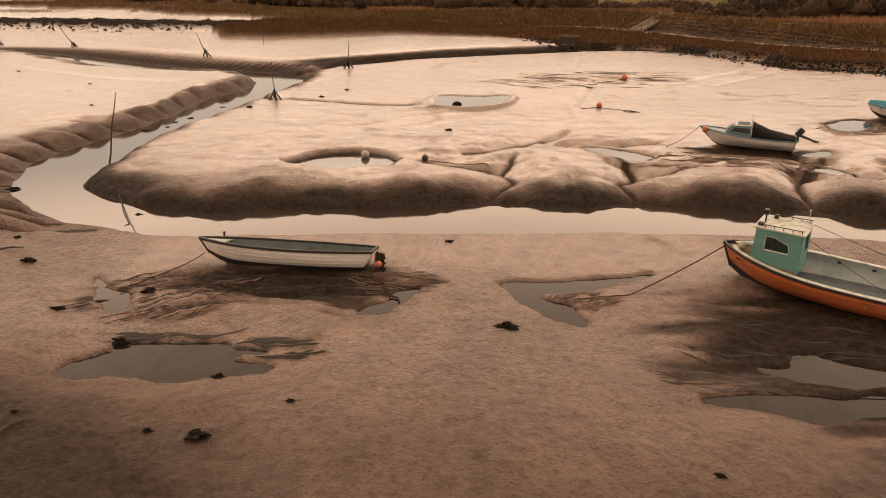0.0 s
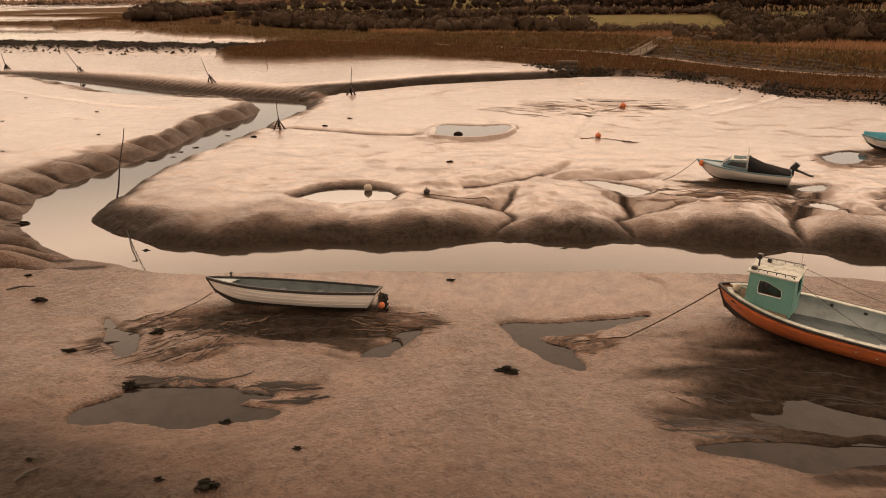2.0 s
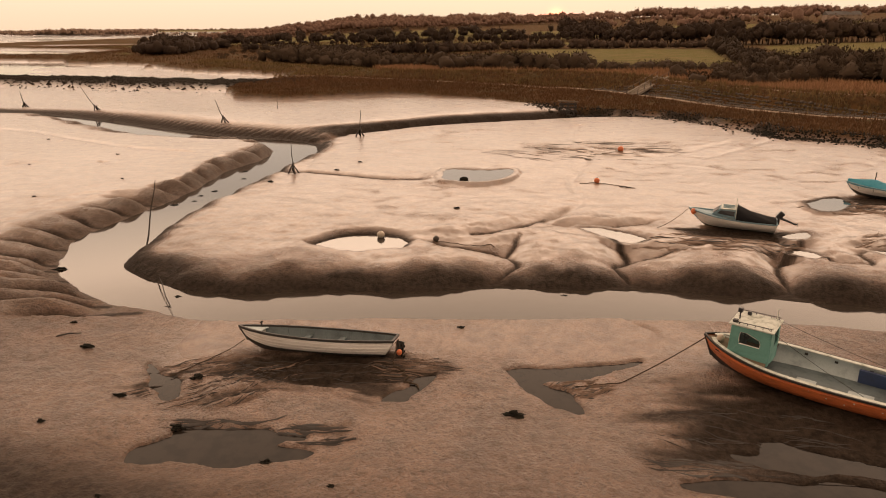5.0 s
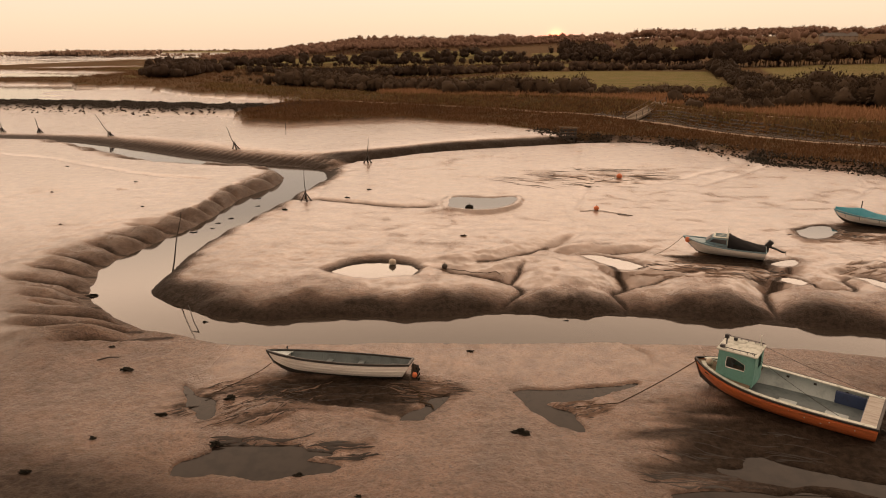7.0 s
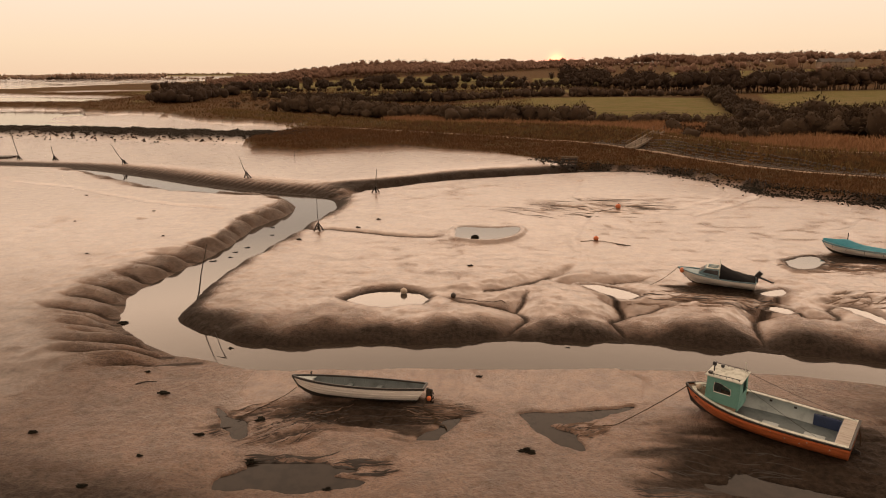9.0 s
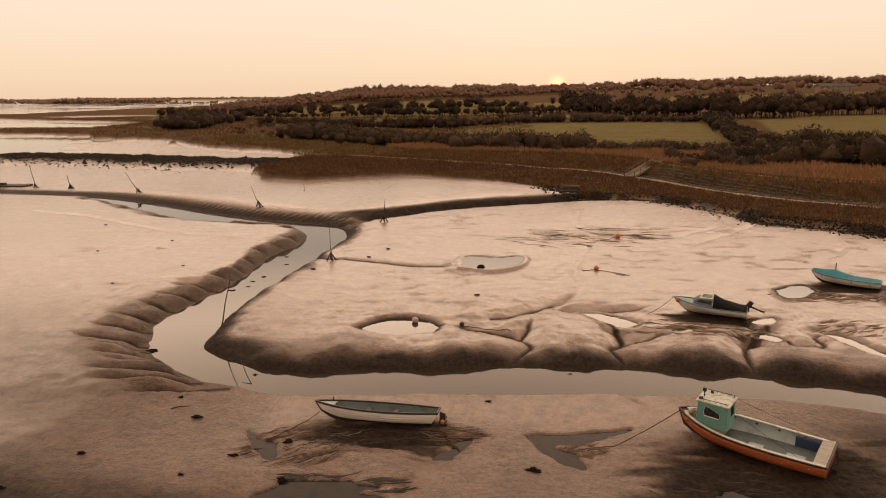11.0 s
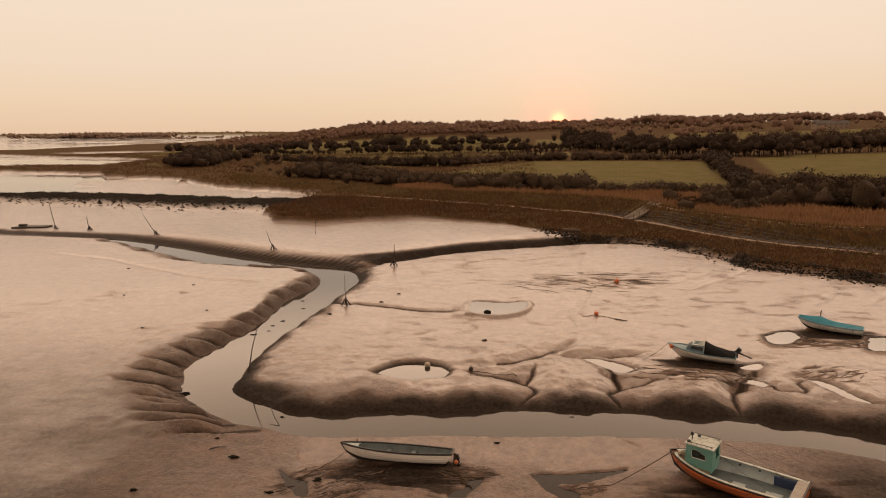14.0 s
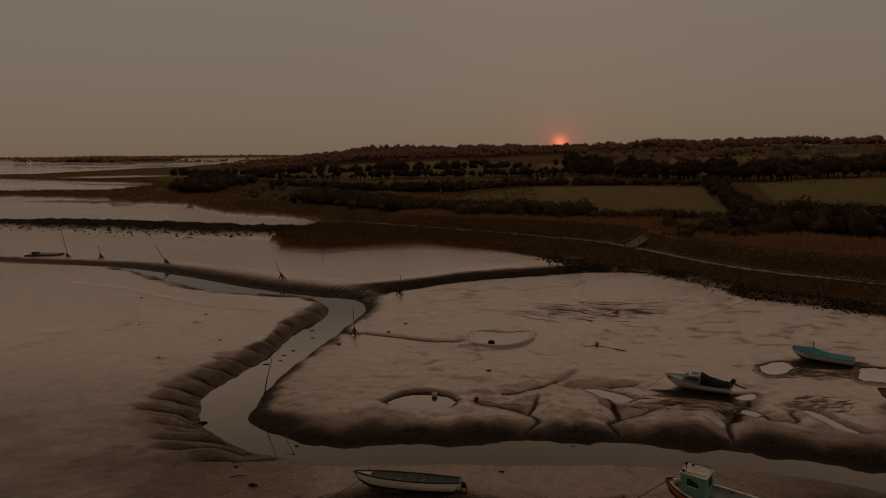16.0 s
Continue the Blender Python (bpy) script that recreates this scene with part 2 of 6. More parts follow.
M = dict(
    ground=ground_material(), water=water_material(), puddle=puddle_material("puddle_water", 1.22), pool=puddle_material("pool_water", 1.75), glass=glass_material(),
    white=surface("worn_white_paint", (0.88, 0.84, 0.79), (0.60, 0.52, 0.44), 0.45, patch=1.6, amount=0.5, relief=0.004, stretch=(0.5, 1, 3)),
    orange=surface("sun_faded_orange_paint", (0.52, 0.14, 0.045), (0.27, 0.085, 0.04), 0.45, patch=2.6, amount=0.8, relief=0.004, stretch=(0.6, 1, 2)),
    mint=surface("mint_green_paint", (0.15, 0.34, 0.295), (0.09, 0.21, 0.18), 0.45, patch=2.2, amount=0.5, relief=0.003),
    pale=surface("pale_grey_blue_paint", (0.40, 0.46, 0.46), (0.22, 0.25, 0.25), 0.5, patch=2.0, amount=0.7, relief=0.004),
    slate=surface("slate_grey_paint", (0.115, 0.145, 0.15), (0.06, 0.075, 0.075), 0.5, patch=2.0, amount=0.7, relief=0.004),
    black=surface("tarry_black_paint", (0.02, 0.018, 0.016), (0.06, 0.045, 0.035), 0.5, patch=3.0, relief=0.006),
    antifoul=surface("fouled_dark_bottom", (0.025, 0.02, 0.018), (0.06, 0.05, 0.03), 0.7, patch=4.0, relief=0.012),
    roof=surface("chalky_pale_roof", (0.56, 0.58, 0.52), (0.20, 0.22, 0.17), 0.6, patch=5.0, amount=0.8, relief=0.004),
    navy=surface("navy_paint", (0.03, 0.05, 0.12), (0.03, 0.035, 0.05), 0.45),
    bluehull=surface("blue_grey_paint", (0.17, 0.27, 0.31), (0.10, 0.15, 0.17), 0.45),
    canvas_black=surface("black_canvas", (0.007, 0.007, 0.008), (0.018, 0.017, 0.016), 0.85, patch=3.0, relief=0.01),
    canvas_blue=surface("turquoise_canvas", (0.03, 0.23, 0.31), (0.02, 0.14, 0.19), 0.7, patch=3.0, relief=0.01),
    yellow=surface("ochre_paint", (0.38, 0.25, 0.06), (0.20, 0.13, 0.04), 0.5),
    timber=surface("grey_weathered_timber", (0.20, 0.155, 0.11), (0.09, 0.07, 0.05), 0.85, grain=40, patch=4, relief=0.01, stretch=(1, 1, 0.25)),
    bleached=surface("bleached_planks", (0.40, 0.365, 0.32), (0.24, 0.21, 0.18), 0.75, grain=30, patch=4, amount=0.8, relief=0.006, stretch=(0.3, 2, 1)),
    mud_ridge=surface("dragged_mud", (0.15, 0.094, 0.062), (0.06, 0.039, 0.027), 0.6, grain=18, patch=1.5, relief=0.02),
    mud_dark=surface("black_wet_mud", (0.022, 0.016, 0.012), (0.05, 0.034, 0.025), 0.4, grain=18, patch=1.5, relief=0.02),
    wetwood=surface("black_wet_timber", (0.035, 0.026, 0.02), (0.07, 0.05, 0.035), 0.6, grain=30, relief=0.012),
    rope=surface("muddy_rope", (0.06, 0.042, 0.028), (0.10, 0.07, 0.045), 0.9, grain=80, relief=0.006),
    weed=surface("bladder_weed", (0.012, 0.011, 0.008), (0.032, 0.026, 0.015), 0.86, grain=40, relief=0.02),
    buoy_orange=surface("orange_plastic", (0.62, 0.16, 0.05), (0.30, 0.10, 0.05), 0.45, grain=20),
    buoy_white=surface("scuffed_white_plastic", (0.50, 0.42, 0.33), (0.20, 0.15, 0.10), 0.5, grain=20),
    steel=surface("dull_galvanised_steel", (0.30, 0.29, 0.27), (0.16, 0.13, 0.11), 0.5, metal=0.7, grain=50),
    plastic=surface("black_plastic", (0.02, 0.02, 0.022), (0.04, 0.04, 0.04), 0.4),
    # far tree colours lightened: distance haze is put into the base colour
    twig_far=surface("haze_paled_twigs", (0.20, 0.122, 0.088), (0.25, 0.155, 0.112), 0.95, grain=1, patch=0.05, relief=0.02),
    wood_haze=surface("haze_paled_trees", (0.26, 0.18, 0.135), (0.30, 0.21, 0.155), 0.95, grain=0.5, patch=0.02, relief=0.02),
    bark=surface("bare_bark", (0.075, 0.052, 0.036), (0.045, 0.034, 0.024), 0.95, grain=6, patch=0.7, relief=0.03, vary=0.3),
    twig=surface("bare_twigs", (0.060, 0.040, 0.028), (0.085, 0.055, 0.036), 0.95, grain=4, patch=0.4, relief=0.02, vary=0.35),
    bramble=surface("bramble_scrub", (0.050, 0.034, 0.022), (0.075, 0.05, 0.032), 0.95, grain=4, patch=0.5, relief=0.02, vary=0.3),
    reed=surface("dead_reed", (0.32, 0.175, 0.09), (0.20, 0.115, 0.06), 0.9, grain=3, patch=0.15, relief=0.01),
    tussock=surface("rust_saltmarsh_grass", (0.135, 0.07, 0.033), (0.07, 0.048, 0.026), 0.95, grain=3, patch=0.12, relief=0.01),
    stone=surface("weedy_stone", (0.045, 0.036, 0.028), (0.018, 0.015, 0.011), 0.88, grain=12, patch=0.8, relief=0.03, vary=0.3),
    track=surface("trodden_pale_mud", (0.32, 0.24, 0.175), (0.18, 0.135, 0.10), 0.85, grain=9, patch=0.6, relief=0.02),
    concrete=surface("stained_concrete", (0.30, 0.25, 0.20), (0.17, 0.14, 0.11), 0.9, grain=14, patch=1.2, relief=0.015),
    brick=surface("red_brick_wall", (0.28, 0.15, 0.10), (0.2, 0.11, 0.08), 0.9, grain=6, patch=1.0),
    render_white=surface("pale_rendered_wall", (0.34, 0.26, 0.20), (0.25, 0.19, 0.15), 0.85, grain=6, patch=0.6),
    slates=surface("roof_slates", (0.10, 0.085, 0.075), (0.07, 0.06, 0.055), 0.7, grain=8, patch=0.8),
)


# ---- building helpers ----
def part(name, bm, material, parent=None, label="", smooth=False):
    me = bpy.data.meshes.new(name)
    bmesh.ops.recalc_face_normals(bm, faces=bm.faces[:])
    bm.to_mesh(me)
    bm.free()
    if smooth:
        me.polygons.foreach_set("use_smooth", [True] * len(me.polygons))
    me.materials.append(material)
    ob = new(name, me)
    if parent is not None:
        ob.parent = parent
    if label:
        ob["label"] = label
    return ob


def thing(name, m, label, category, group=""):
    ob = new(name)
    ob.empty_display_size = 0.2
    ob.matrix_world = m
    return tagged(ob, label, category, group)


def box(bm, size, at=(0, 0, 0), rot=(0, 0, 0), bevel=0.0):
    made = bmesh.ops.create_cube(bm, size=1.0, matrix=pose(*at, *rot) @ Matrix.Diagonal((*size, 1)))
    if bevel:
        edges = list({e for v in made["verts"] for e in v.link_edges})
        bmesh.ops.bevel(bm, geom=edges, offset=bevel, segments=2, affect="EDGES", profile=0.6)


def tube(bm, pts, radii, sides=6, close=True):
    """A swept round bar through pts; radii: one number, or one for each point."""
    pts = [Vector(p) for p in pts]
    if isinstance(radii, (int, float)):
        radii = [radii] * len(pts)
    radii = [float(v) for v in radii]
    rings = []
    for i, p in enumerate(pts):
        way = (pts[min(i + 1, len(pts) - 1)] - pts[max(i - 1, 0)]).normalized()
        side = way.cross(Vector((0, 0, 1)))
        if side.length < 1e-3:
            side = way.cross(Vector((1, 0, 0)))
        side.normalize()
        up = side.cross(way)
        rings.append([bm.verts.new(p + radii[i] * (math.cos(a) * side + math.sin(a) * up)) for a in (2 * math.pi * k / sides for k in range(sides))])
    for a, b in zip(rings, rings[1:]):
        for k in range(sides):
            bm.faces.new((a[k], a[(k + 1) % sides], b[(k + 1) % sides], b[k]))
    if close:
        bm.faces.new(rings[0][::-1])
        bm.faces.new(rings[-1])


def loft(bm, rows, close=False):
    grid = [[bm.verts.new(p) for p in row] for row in rows]
    for a, b in zip(grid, grid[1:]):
        for k in range(len(a) - 1 + (1 if close else 0)):
            k2 = (k + 1) % len(a)
            bm.faces.new((a[k], a[k2], b[k2], b[k]))
    return grid


def bar(bm, pts, width, height):
    """A rectangular batten laid along pts, upright."""
    pts = [Vector(p) for p in pts]
    rows = []
    for i, p in enumerate(pts):
        way = pts[min(i + 1, len(pts) - 1)] - pts[max(i - 1, 0)]
        side = Vector((-way.y, way.x, 0)).normalized() * width / 2
        up = Vector((0, 0, height / 2))
        rows.append([p + side + up, p - side + up, p - side - up, p + side - up])
    grid = loft(bm, rows, close=True)
    bm.faces.new(grid[0][::-1])
    bm.faces.new(grid[-1])


def plate(bm, outline, thick, at=Matrix.Identity(4)):
    """A flat board of a given outline in its own xy plane."""
    lo = [bm.verts.new(at @ Vector((x, y, -thick / 2))) for x, y in outline]
    hi = [bm.verts.new(at @ Vector((x, y, thick / 2))) for x, y in outline]
    bm.faces.new(lo[::-1])
    bm.faces.new(hi)
    for k in range(len(lo)):
        k2 = (k + 1) % len(lo)
        bm.faces.new((lo[k], lo[k2], hi[k2], hi[k]))


def blob(bm, radius, at, squash=(1, 1, 1), wobble=0.0, level=2, seed=0):
    made = bmesh.ops.create_icosphere(bm, subdivisions=level, radius=1.0)
    for v in made["verts"]:
        k = 1.0 + wobble * noise.noise(v.co * 2.3 + Vector((seed * 7.1, seed * 3.3, 0)))
        v.co = Vector(at) + Vector((v.co.x * squash[0], v.co.y * squash[1], v.co.z * squash[2])) * radius * k


def curve_through(pts, n=8):
    """A smooth line through a few points (Catmull-Rom)."""
    p = np.array([pts[0], *pts, pts[-1]], float)
    out = []
    for i in range(1, len(p) - 2):
        for k in range(n):
            t = k / n
            out.append(0.5 * (2 * p[i] + (p[i + 1] - p[i - 1]) * t + (2 * p[i - 1] - 5 * p[i] + 4 * p[i + 1] - p[i + 2]) * t**2 + (3 * p[i] - p[i - 1] - 3 * p[i + 1] + p[i + 2]) * t**3))
    out.append(p[-2])
    return np.array(out)


# ---- the lie of the land ----
def lattice(ix, iy, seed):
    h = (ix.astype(np.int64) * 374761393 + iy.astype(np.int64) * 668265263 + seed * 974711) & 0x7FFFFFFF
    h = ((h ^ (h >> 13)) * 1274126177) & 0x7FFFFFFF
    return ((h ^ (h >> 16)) & 0xFFFF) / 65535.0


def value_noise(x, y, seed=0):
    ix, iy = np.floor(x), np.floor(y)
    fx, fy = x - ix, y - iy
    fx, fy = fx * fx * (3 - 2 * fx), fy * fy * (3 - 2 * fy)
    a, b = lattice(ix, iy, seed), lattice(ix + 1, iy, seed)
    c, d = lattice(ix, iy + 1, seed), lattice(ix + 1, iy + 1, seed)
    return (a + (b - a) * fx) * (1 - fy) + (c + (d - c) * fx) * fy - 0.5


def fbm(x, y, seed=0, octaves=4):
    total, amp = 0.0, 1.0
    for o in range(octaves):
        total = total + amp * value_noise(x * 2**o + 17.3 * o, y * 2**o - 9.1 * o, seed + o)
        amp *= 0.5
    return total


def ramp01(v, lo, hi):
    t = np.clip((v - lo) / (hi - lo), 0, 1)
    return t * t * (3 - 2 * t)


def line_distance(x, y, line):
    best = np.full(x.shape, 1e9)
    for (ax, ay), (bx, by) in zip(line, line[1:]):
        dx, dy = bx - ax, by - ay
        t = np.clip(((x - ax) * dx + (y - ay) * dy) / (dx * dx + dy * dy + 1e-9), 0, 1)
        best = np.minimum(best, (x - ax - t * dx) ** 2 + (y - ay - t * dy) ** 2)
    return np.sqrt(best)


def close_distance(x, y, line, reach):
    """As line_distance, but no more than reach away from the line's bounds."""
    out = np.full(x.shape, float(reach))
    lo, hi = line.min(0) - reach, line.max(0) + reach
    k = (x > lo[0]) & (x < hi[0]) & (y > lo[1]) & (y < hi[1])
    out[k] = line_distance(x[k], y[k], line)
    return out


def inside(x, y, poly):
    odd = np.zeros(x.shape, bool)
    for (ax, ay), (bx, by) in zip(poly, np.roll(poly, -1, axis=0)):
        if ay != by:
            odd ^= ((ay > y) != (by > y)) & (x < (bx - ax) * (y - ay) / (by - ay) + ax)
    return odd


# the tidal creek: its four shores
MID = curve_through([(60, -9), (40, -1), (27, 5.5), (18.9, 9.0), (13.6, 10.1), (6.6, 10.8), (-0.2, 10.5), (-3.4, 9.7), (-8.2, 9.8), (-11.4, 9.1), (-14.5, 10.0), (-17.6, 11.8),
                     (-18.7, 13.3), (-18.8, 15.8), (-19.3, 20), (-19, 24.2), (-18.2, 31.3), (-17.4, 39.2), (-17.1, 45), (-18.0, 49.5), (-20.4, 52.8)], 5)
NORTH = curve_through([(-20.4, 52.8), (-22.8, 53.9), (-27.3, 55.1), (-34.1, 58.2), (-41.3, 62.4), (-50.6, 68.1), (-59.3, 73), (-70, 77), (-110, 86)], 5)
WEST = curve_through([(-110, 85), (-70, 75.6), (-60.5, 70.4), (-52.6, 64.2), (-45.4, 58.5), (-39.7, 54.8), (-32.1, 52.8), (-26.2, 51.6), (-22.8, 48.8), (-21.5, 45.3), (-21.6, 41.6),
                      (-22.5, 36.5), (-22.4, 29.1), (-22.7, 24.8), (-23.4, 20), (-23.5, 17.2), (-22.8, 14.6), (-21.4, 11.6), (-19.6, 10), (-17.5, 8.2)], 5)
NEAR = curve_through([(-17.5, 8.2), (-16, 7.6), (-13.8, 7.0), (-12.1, 6.3), (-9.5, 6.1), (-5, 6.6), (-0.6, 6.8), (3.4, 7.1), (7.4, 7.3), (11.3, 7.2), (14.5, 6.9), (18.5, 5.7), (27, 2), (40, -5), (60, -13)], 5)
CREEK = np.concatenate([MID, NORTH, WEST, NEAR])
# the saltmarsh edge and the shore beyond it
LAND = np.array([(400, -200), (75, 8), (50, 33), (39, 45), (36, 48.3), (32.3, 51.3), (29, 53), (28.6, 57), (24, 65.5), (19, 70), (12, 72.2), (8.5, 75.5), (5.5, 80), (-1.5, 87.5), (-9.5, 93), (-18.5, 100),
                 (-26, 96), (-34.5, 91), (-43.5, 95.5), (-48, 104), (-52, 113), (-49, 132), (-51, 150), (-57, 156), (-78, 169), (-94, 180), (-125, 211), (-155, 225), (-174, 247), (-255, 270), (-330, 292),
                 (-330, 302), (-213, 312), (-219, 375), (-245, 406), (-342, 458), (-470, 532), (-560, 600), (-500, 640), (-512, 752), (-520, 987), (-575, 1215), (-480, 1500), (-300, 2200), (-200, 5200), (5200, 5200), (5200, -200)], float)
RUBBLE = curve_through([(-46, 124), (-75, 129), (-104, 138), (-140, 146), (-220, 160), (-330, 180)], 4)
WALL = curve_through([(150, 32), (80, 51), (56, 62), (43, 69), (36.5, 75), (30, 84.5), (26, 95), (20, 105), (8, 116), (-8, 127), (-34, 145), (-74, 182), (-118, 232), (-150, 300)], 5)
# creased gullies between rounded mounds: line from its head to the creek, depth, reach of the shoulders
CREASES = [
    (curve_through([(-4.2, 15.8), (-2.3, 15.8), (-0.65, 15.3), (0.85, 14.6), (1.7, 12.9), (0.5, 11.0), (-0.5, 9.3), (-0.7, 8.7)]), 0.55, 1.6),
    (curve_through([(1.7, 18.3), (1.85, 17.1), (1.45, 15.3), (1.0, 14.4)]), 0.30, 0.9),
    (curve_through([(5.4, 24.0), (4.0, 21.6), (2.4, 19.8), (0.7, 18.1), (-0.8, 17.6)]), 0.34, 1.2),
    (curve_through([(10.8, 21.2), (9.7, 20.6), (7.6, 19.9), (5.6, 19.7), (4.0, 20.1)]), 0.42, 0.9),
    (curve_through([(5.4, 19.1), (6.6, 17.8), (7.2, 15.4), (7.2, 14.2), (6.4, 13.1), (6.9, 11.4), (6.7, 9.5)]), 0.58, 1.6),
    (curve_through([(11.9, 15.5), (10.1, 15.3), (8.6, 14.5), (7.2, 14.2)]), 0.30, 1.0),
    (curve_through([(17.7, 18.6), (16.9, 17.3), (16.0, 15.9), (14.9, 14.6), (14.2, 13.0), (13.9, 11.3), (13.3, 8.9)]), 0.60, 1.6),
    (curve_through([(20.9, 15.3), (19.8, 15.6), (18.9, 15.4), (18.8, 13.9), (17.4, 13.9), (16.6, 14.6), (14.9, 14.6)]), 0.42, 1.1),
    (curve_through([(-3.6, 31.6), (-7.5, 31.0), (-12.1, 32.5), (-16.4, 33.6)]), 0.20, 0.6),
    (curve_through([(1.8, 34.8), (-0.6, 34.4), (-3.2, 34.5)]), 0.16, 0.5),
    (curve_through([(5.0, 46.5), (2.0, 44.0), (-1.0, 43.2)]), 0.05, 0.5),
] + [(curve_through([a, ((a[0] + b[0]) / 2, (a[1] + b[1]) / 2 + k), b]), 0.70, w) for a, b, k, w in (
    ((-27.2, 24.8), (-22.5, 24.6), 0.4, 1.3), ((-27.4, 22.2), (-22.3, 21.9), 0.3, 1.3), ((-27.6, 19.9), (-22.4, 18.8), 0.3, 1.3), ((-28.2, 17.3), (-22.6, 16.6), 0.3, 1.2), ((-28.0, 14.7), (-22.4, 14.9), 0.2, 1.2),
    ((-27.8, 12.9), (-21.2, 12.3), 0.2, 1.0), ((-25.0, 9.8), (-19.8, 10.2), 0.2, 0.8), ((-23.4, 8.7), (-18.8, 9.1), 0.1, 0.6), ((-23.4, 7.2), (-17.6, 8.0), 0.1, 0.7), ((-22.4, 5.7), (-16.2, 7.3), 0.2, 0.8),
    ((-19.9, 4.5), (-14.4, 6.7), 0.3, 0.8), ((-25.6, 11.3), (-20.6, 11.4), 0.2, 0.7))]
# shallow runnels that hold a film of water: line, depth, half width
RUNNELS = [
    (curve_through([(-1.6, 6.6), (-1.5, 5.1), (-1.6, 2.8), (-1.9, 0.8)]), 0.05, 0.10),
    (curve_through([(6.1, 7.0), (6.2, 6.4), (6.6, 6.1), (6.95, 5.6), (6.9, 4.8), (6.5, 4.0), (5.9, 3.2)]), 0.09, 0.11),
    (curve_through([(9.2, 60), (8.0, 50), (9.0, 44), (7.1, 36), (5.9, 30.4), (6.3, 26.8), (5.4, 23.5), (3.7, 21)]), 0.08, 0.30),
    (curve_through([(26, 60), (25.4, 56.5), (24.4, 51.6), (19.2, 46.0), (15.2, 42.1)]), 0.06, 0.35),
    (curve_through([(33, 55), (29.0, 53.0), (23.2, 46.2), (18.0, 41.0)]), 0.06, 0.30),
    (curve_through([(36, 49), (34.6, 46.7), (32.5, 41.1), (28.9, 36.2)]), 0.06, 0.30),
    (curve_through([(39, 46), (37.6, 44.9), (36.2, 39.6), (33.5, 36.0)]), 0.06, 0.30),
    (curve_through([(-28, 42), (-35, 44), (-44, 49), (-52, 54), (-62, 58)]), 0.10, 0.4),
    (curve_through([(17.2, 2.4), (15.5, 2.1), (13.8, 2.2)]), 0.10, 0.12),
]
SCARP_GULLY = curve_through([(-19.0, 50.5), (-16.6, 54.2), (-12.8, 58), (-6.4, 63.5), (0.9, 67.2), (6.5, 69.8), (10.5, 72.5)])
# standing pools: outline, depth, level of the water
POOLS = [
    ([(-9.1, 15.25), (-8.2, 16.5), (-7.1, 17.15), (-5.6, 17.1), (-4.2, 15.9), (-5.0, 14.4), (-7.1, 14.2)], 0.30, 0.50),
    ([(-9.5, -3.25), (-8.55, -2.42), (-8.5, -2.08), (-6.05, -1.83), (-5.55, -2.1), (-4.75, -2.24), (-5.5, -2.6), (-4.3, -2.92), (-5.25, -3.37), (-6.8, -3.66), (-8.1, -3.5), (-8.7, -3.65), (-9.3, -3.58)], 0.14, 0.165),
    ([(1.2, 2.28), (1.67, 2.5), (2.7, 2.46), (3.7, 2.74), (4.7, 2.9), (5.9, 3.25), (4.9, 2.55), (3.5, 1.8), (2.25, 1.57), (3.1, 0.94), (3.35, 0.45), (3.48, -0.2), (2.95, -0.06), (2.4, 0.26), (1.5, 1.66)], 0.12, 0.18),
    ([(-2.74, 0.05), (-2.6, 0.5), (-2.1, 0.9), (-1.8, 1.64), (-1.3, 1.82), (-1.4, 1.25), (-1.9, 0.36), (-2.23, 0.1)], 0.12, 0.18),
    ([(-11.5, 1.9), (-10.8, 1.2), (-10.1, 0.9), (-9.7, 0.46), (-9.5, -0.3), (-9.8, -0.45), (-10.3, 0.1), (-10.8, 0.7)], 0.12, 0.18),
    ([(8.45, -1.4), (9.0, -1.45), (9.6, -1.75), (10.9, -2.3), (12.6, -2.9), (12.2, -3.3), (10.4, -2.85), (9.1, -2.85), (8.3, -2.7), (7.4, -2.2), (8.1, -2.05)], 0.14, 0.165),
    ([(5.7, -3.55), (6.8, -3.3), (8.1, -3.27), (8.9, -3.4), (9.8, -3.25), (11.2, -3.6), (11.0, -4.1), (9.5, -3.9), (8.7, -4.06), (7.9, -4.3), (7.2, -4.0), (6.5, -3.8)], 0.14, 0.15),
    ([(-3.4, 30.3), (-3.45, 34.0), (-0.6, 33.8), (1.7, 34.3), (1.1, 31.2), (-0.9, 29.7)], 0.14, 0.92),
    ([(20.2, 24.8), (21.5, 25.8), (22.7, 26.2), (22.6, 24.6), (21.2, 23.1), (20.1, 22.9)], 0.25, 0.80),
    ([(28.2, 25.0), (30.5, 24.6), (30.2, 22.0), (26.9, 21.7), (26.9, 22.6)], 0.25, 0.80),
    ([(5.4, 19.0), (6.7, 18.8), (8.6, 17.1), (7.5, 16.2), (6.9, 17.0)], 0.2, 0.60),
    ([(16.0, 17.8), (17.7, 18.7), (17.4, 17.8), (16.4, 17.4)], 0.2, 0.62),
    ([(15.6, 15.2), (16.1, 15.8), (16.8, 15.0), (16.3, 14.6)], 0.2, 0.52),
    ([(19.8, 15.8), (20.6, 15.5), (21.5, 13.0), (21.9, 11.8), (21.1, 12.2), (20.5, 13.8)], 0.2, 0.55),
]
BOAT_BEDS = [((-5.3, 2.7), (3.5, 1.35)), ((10.9, -0.6), (5.0, 4.2)), ((13.6, 18.8), (3.0, 1.3)), ((26.0, 26.6), (3.2, 1.6))]


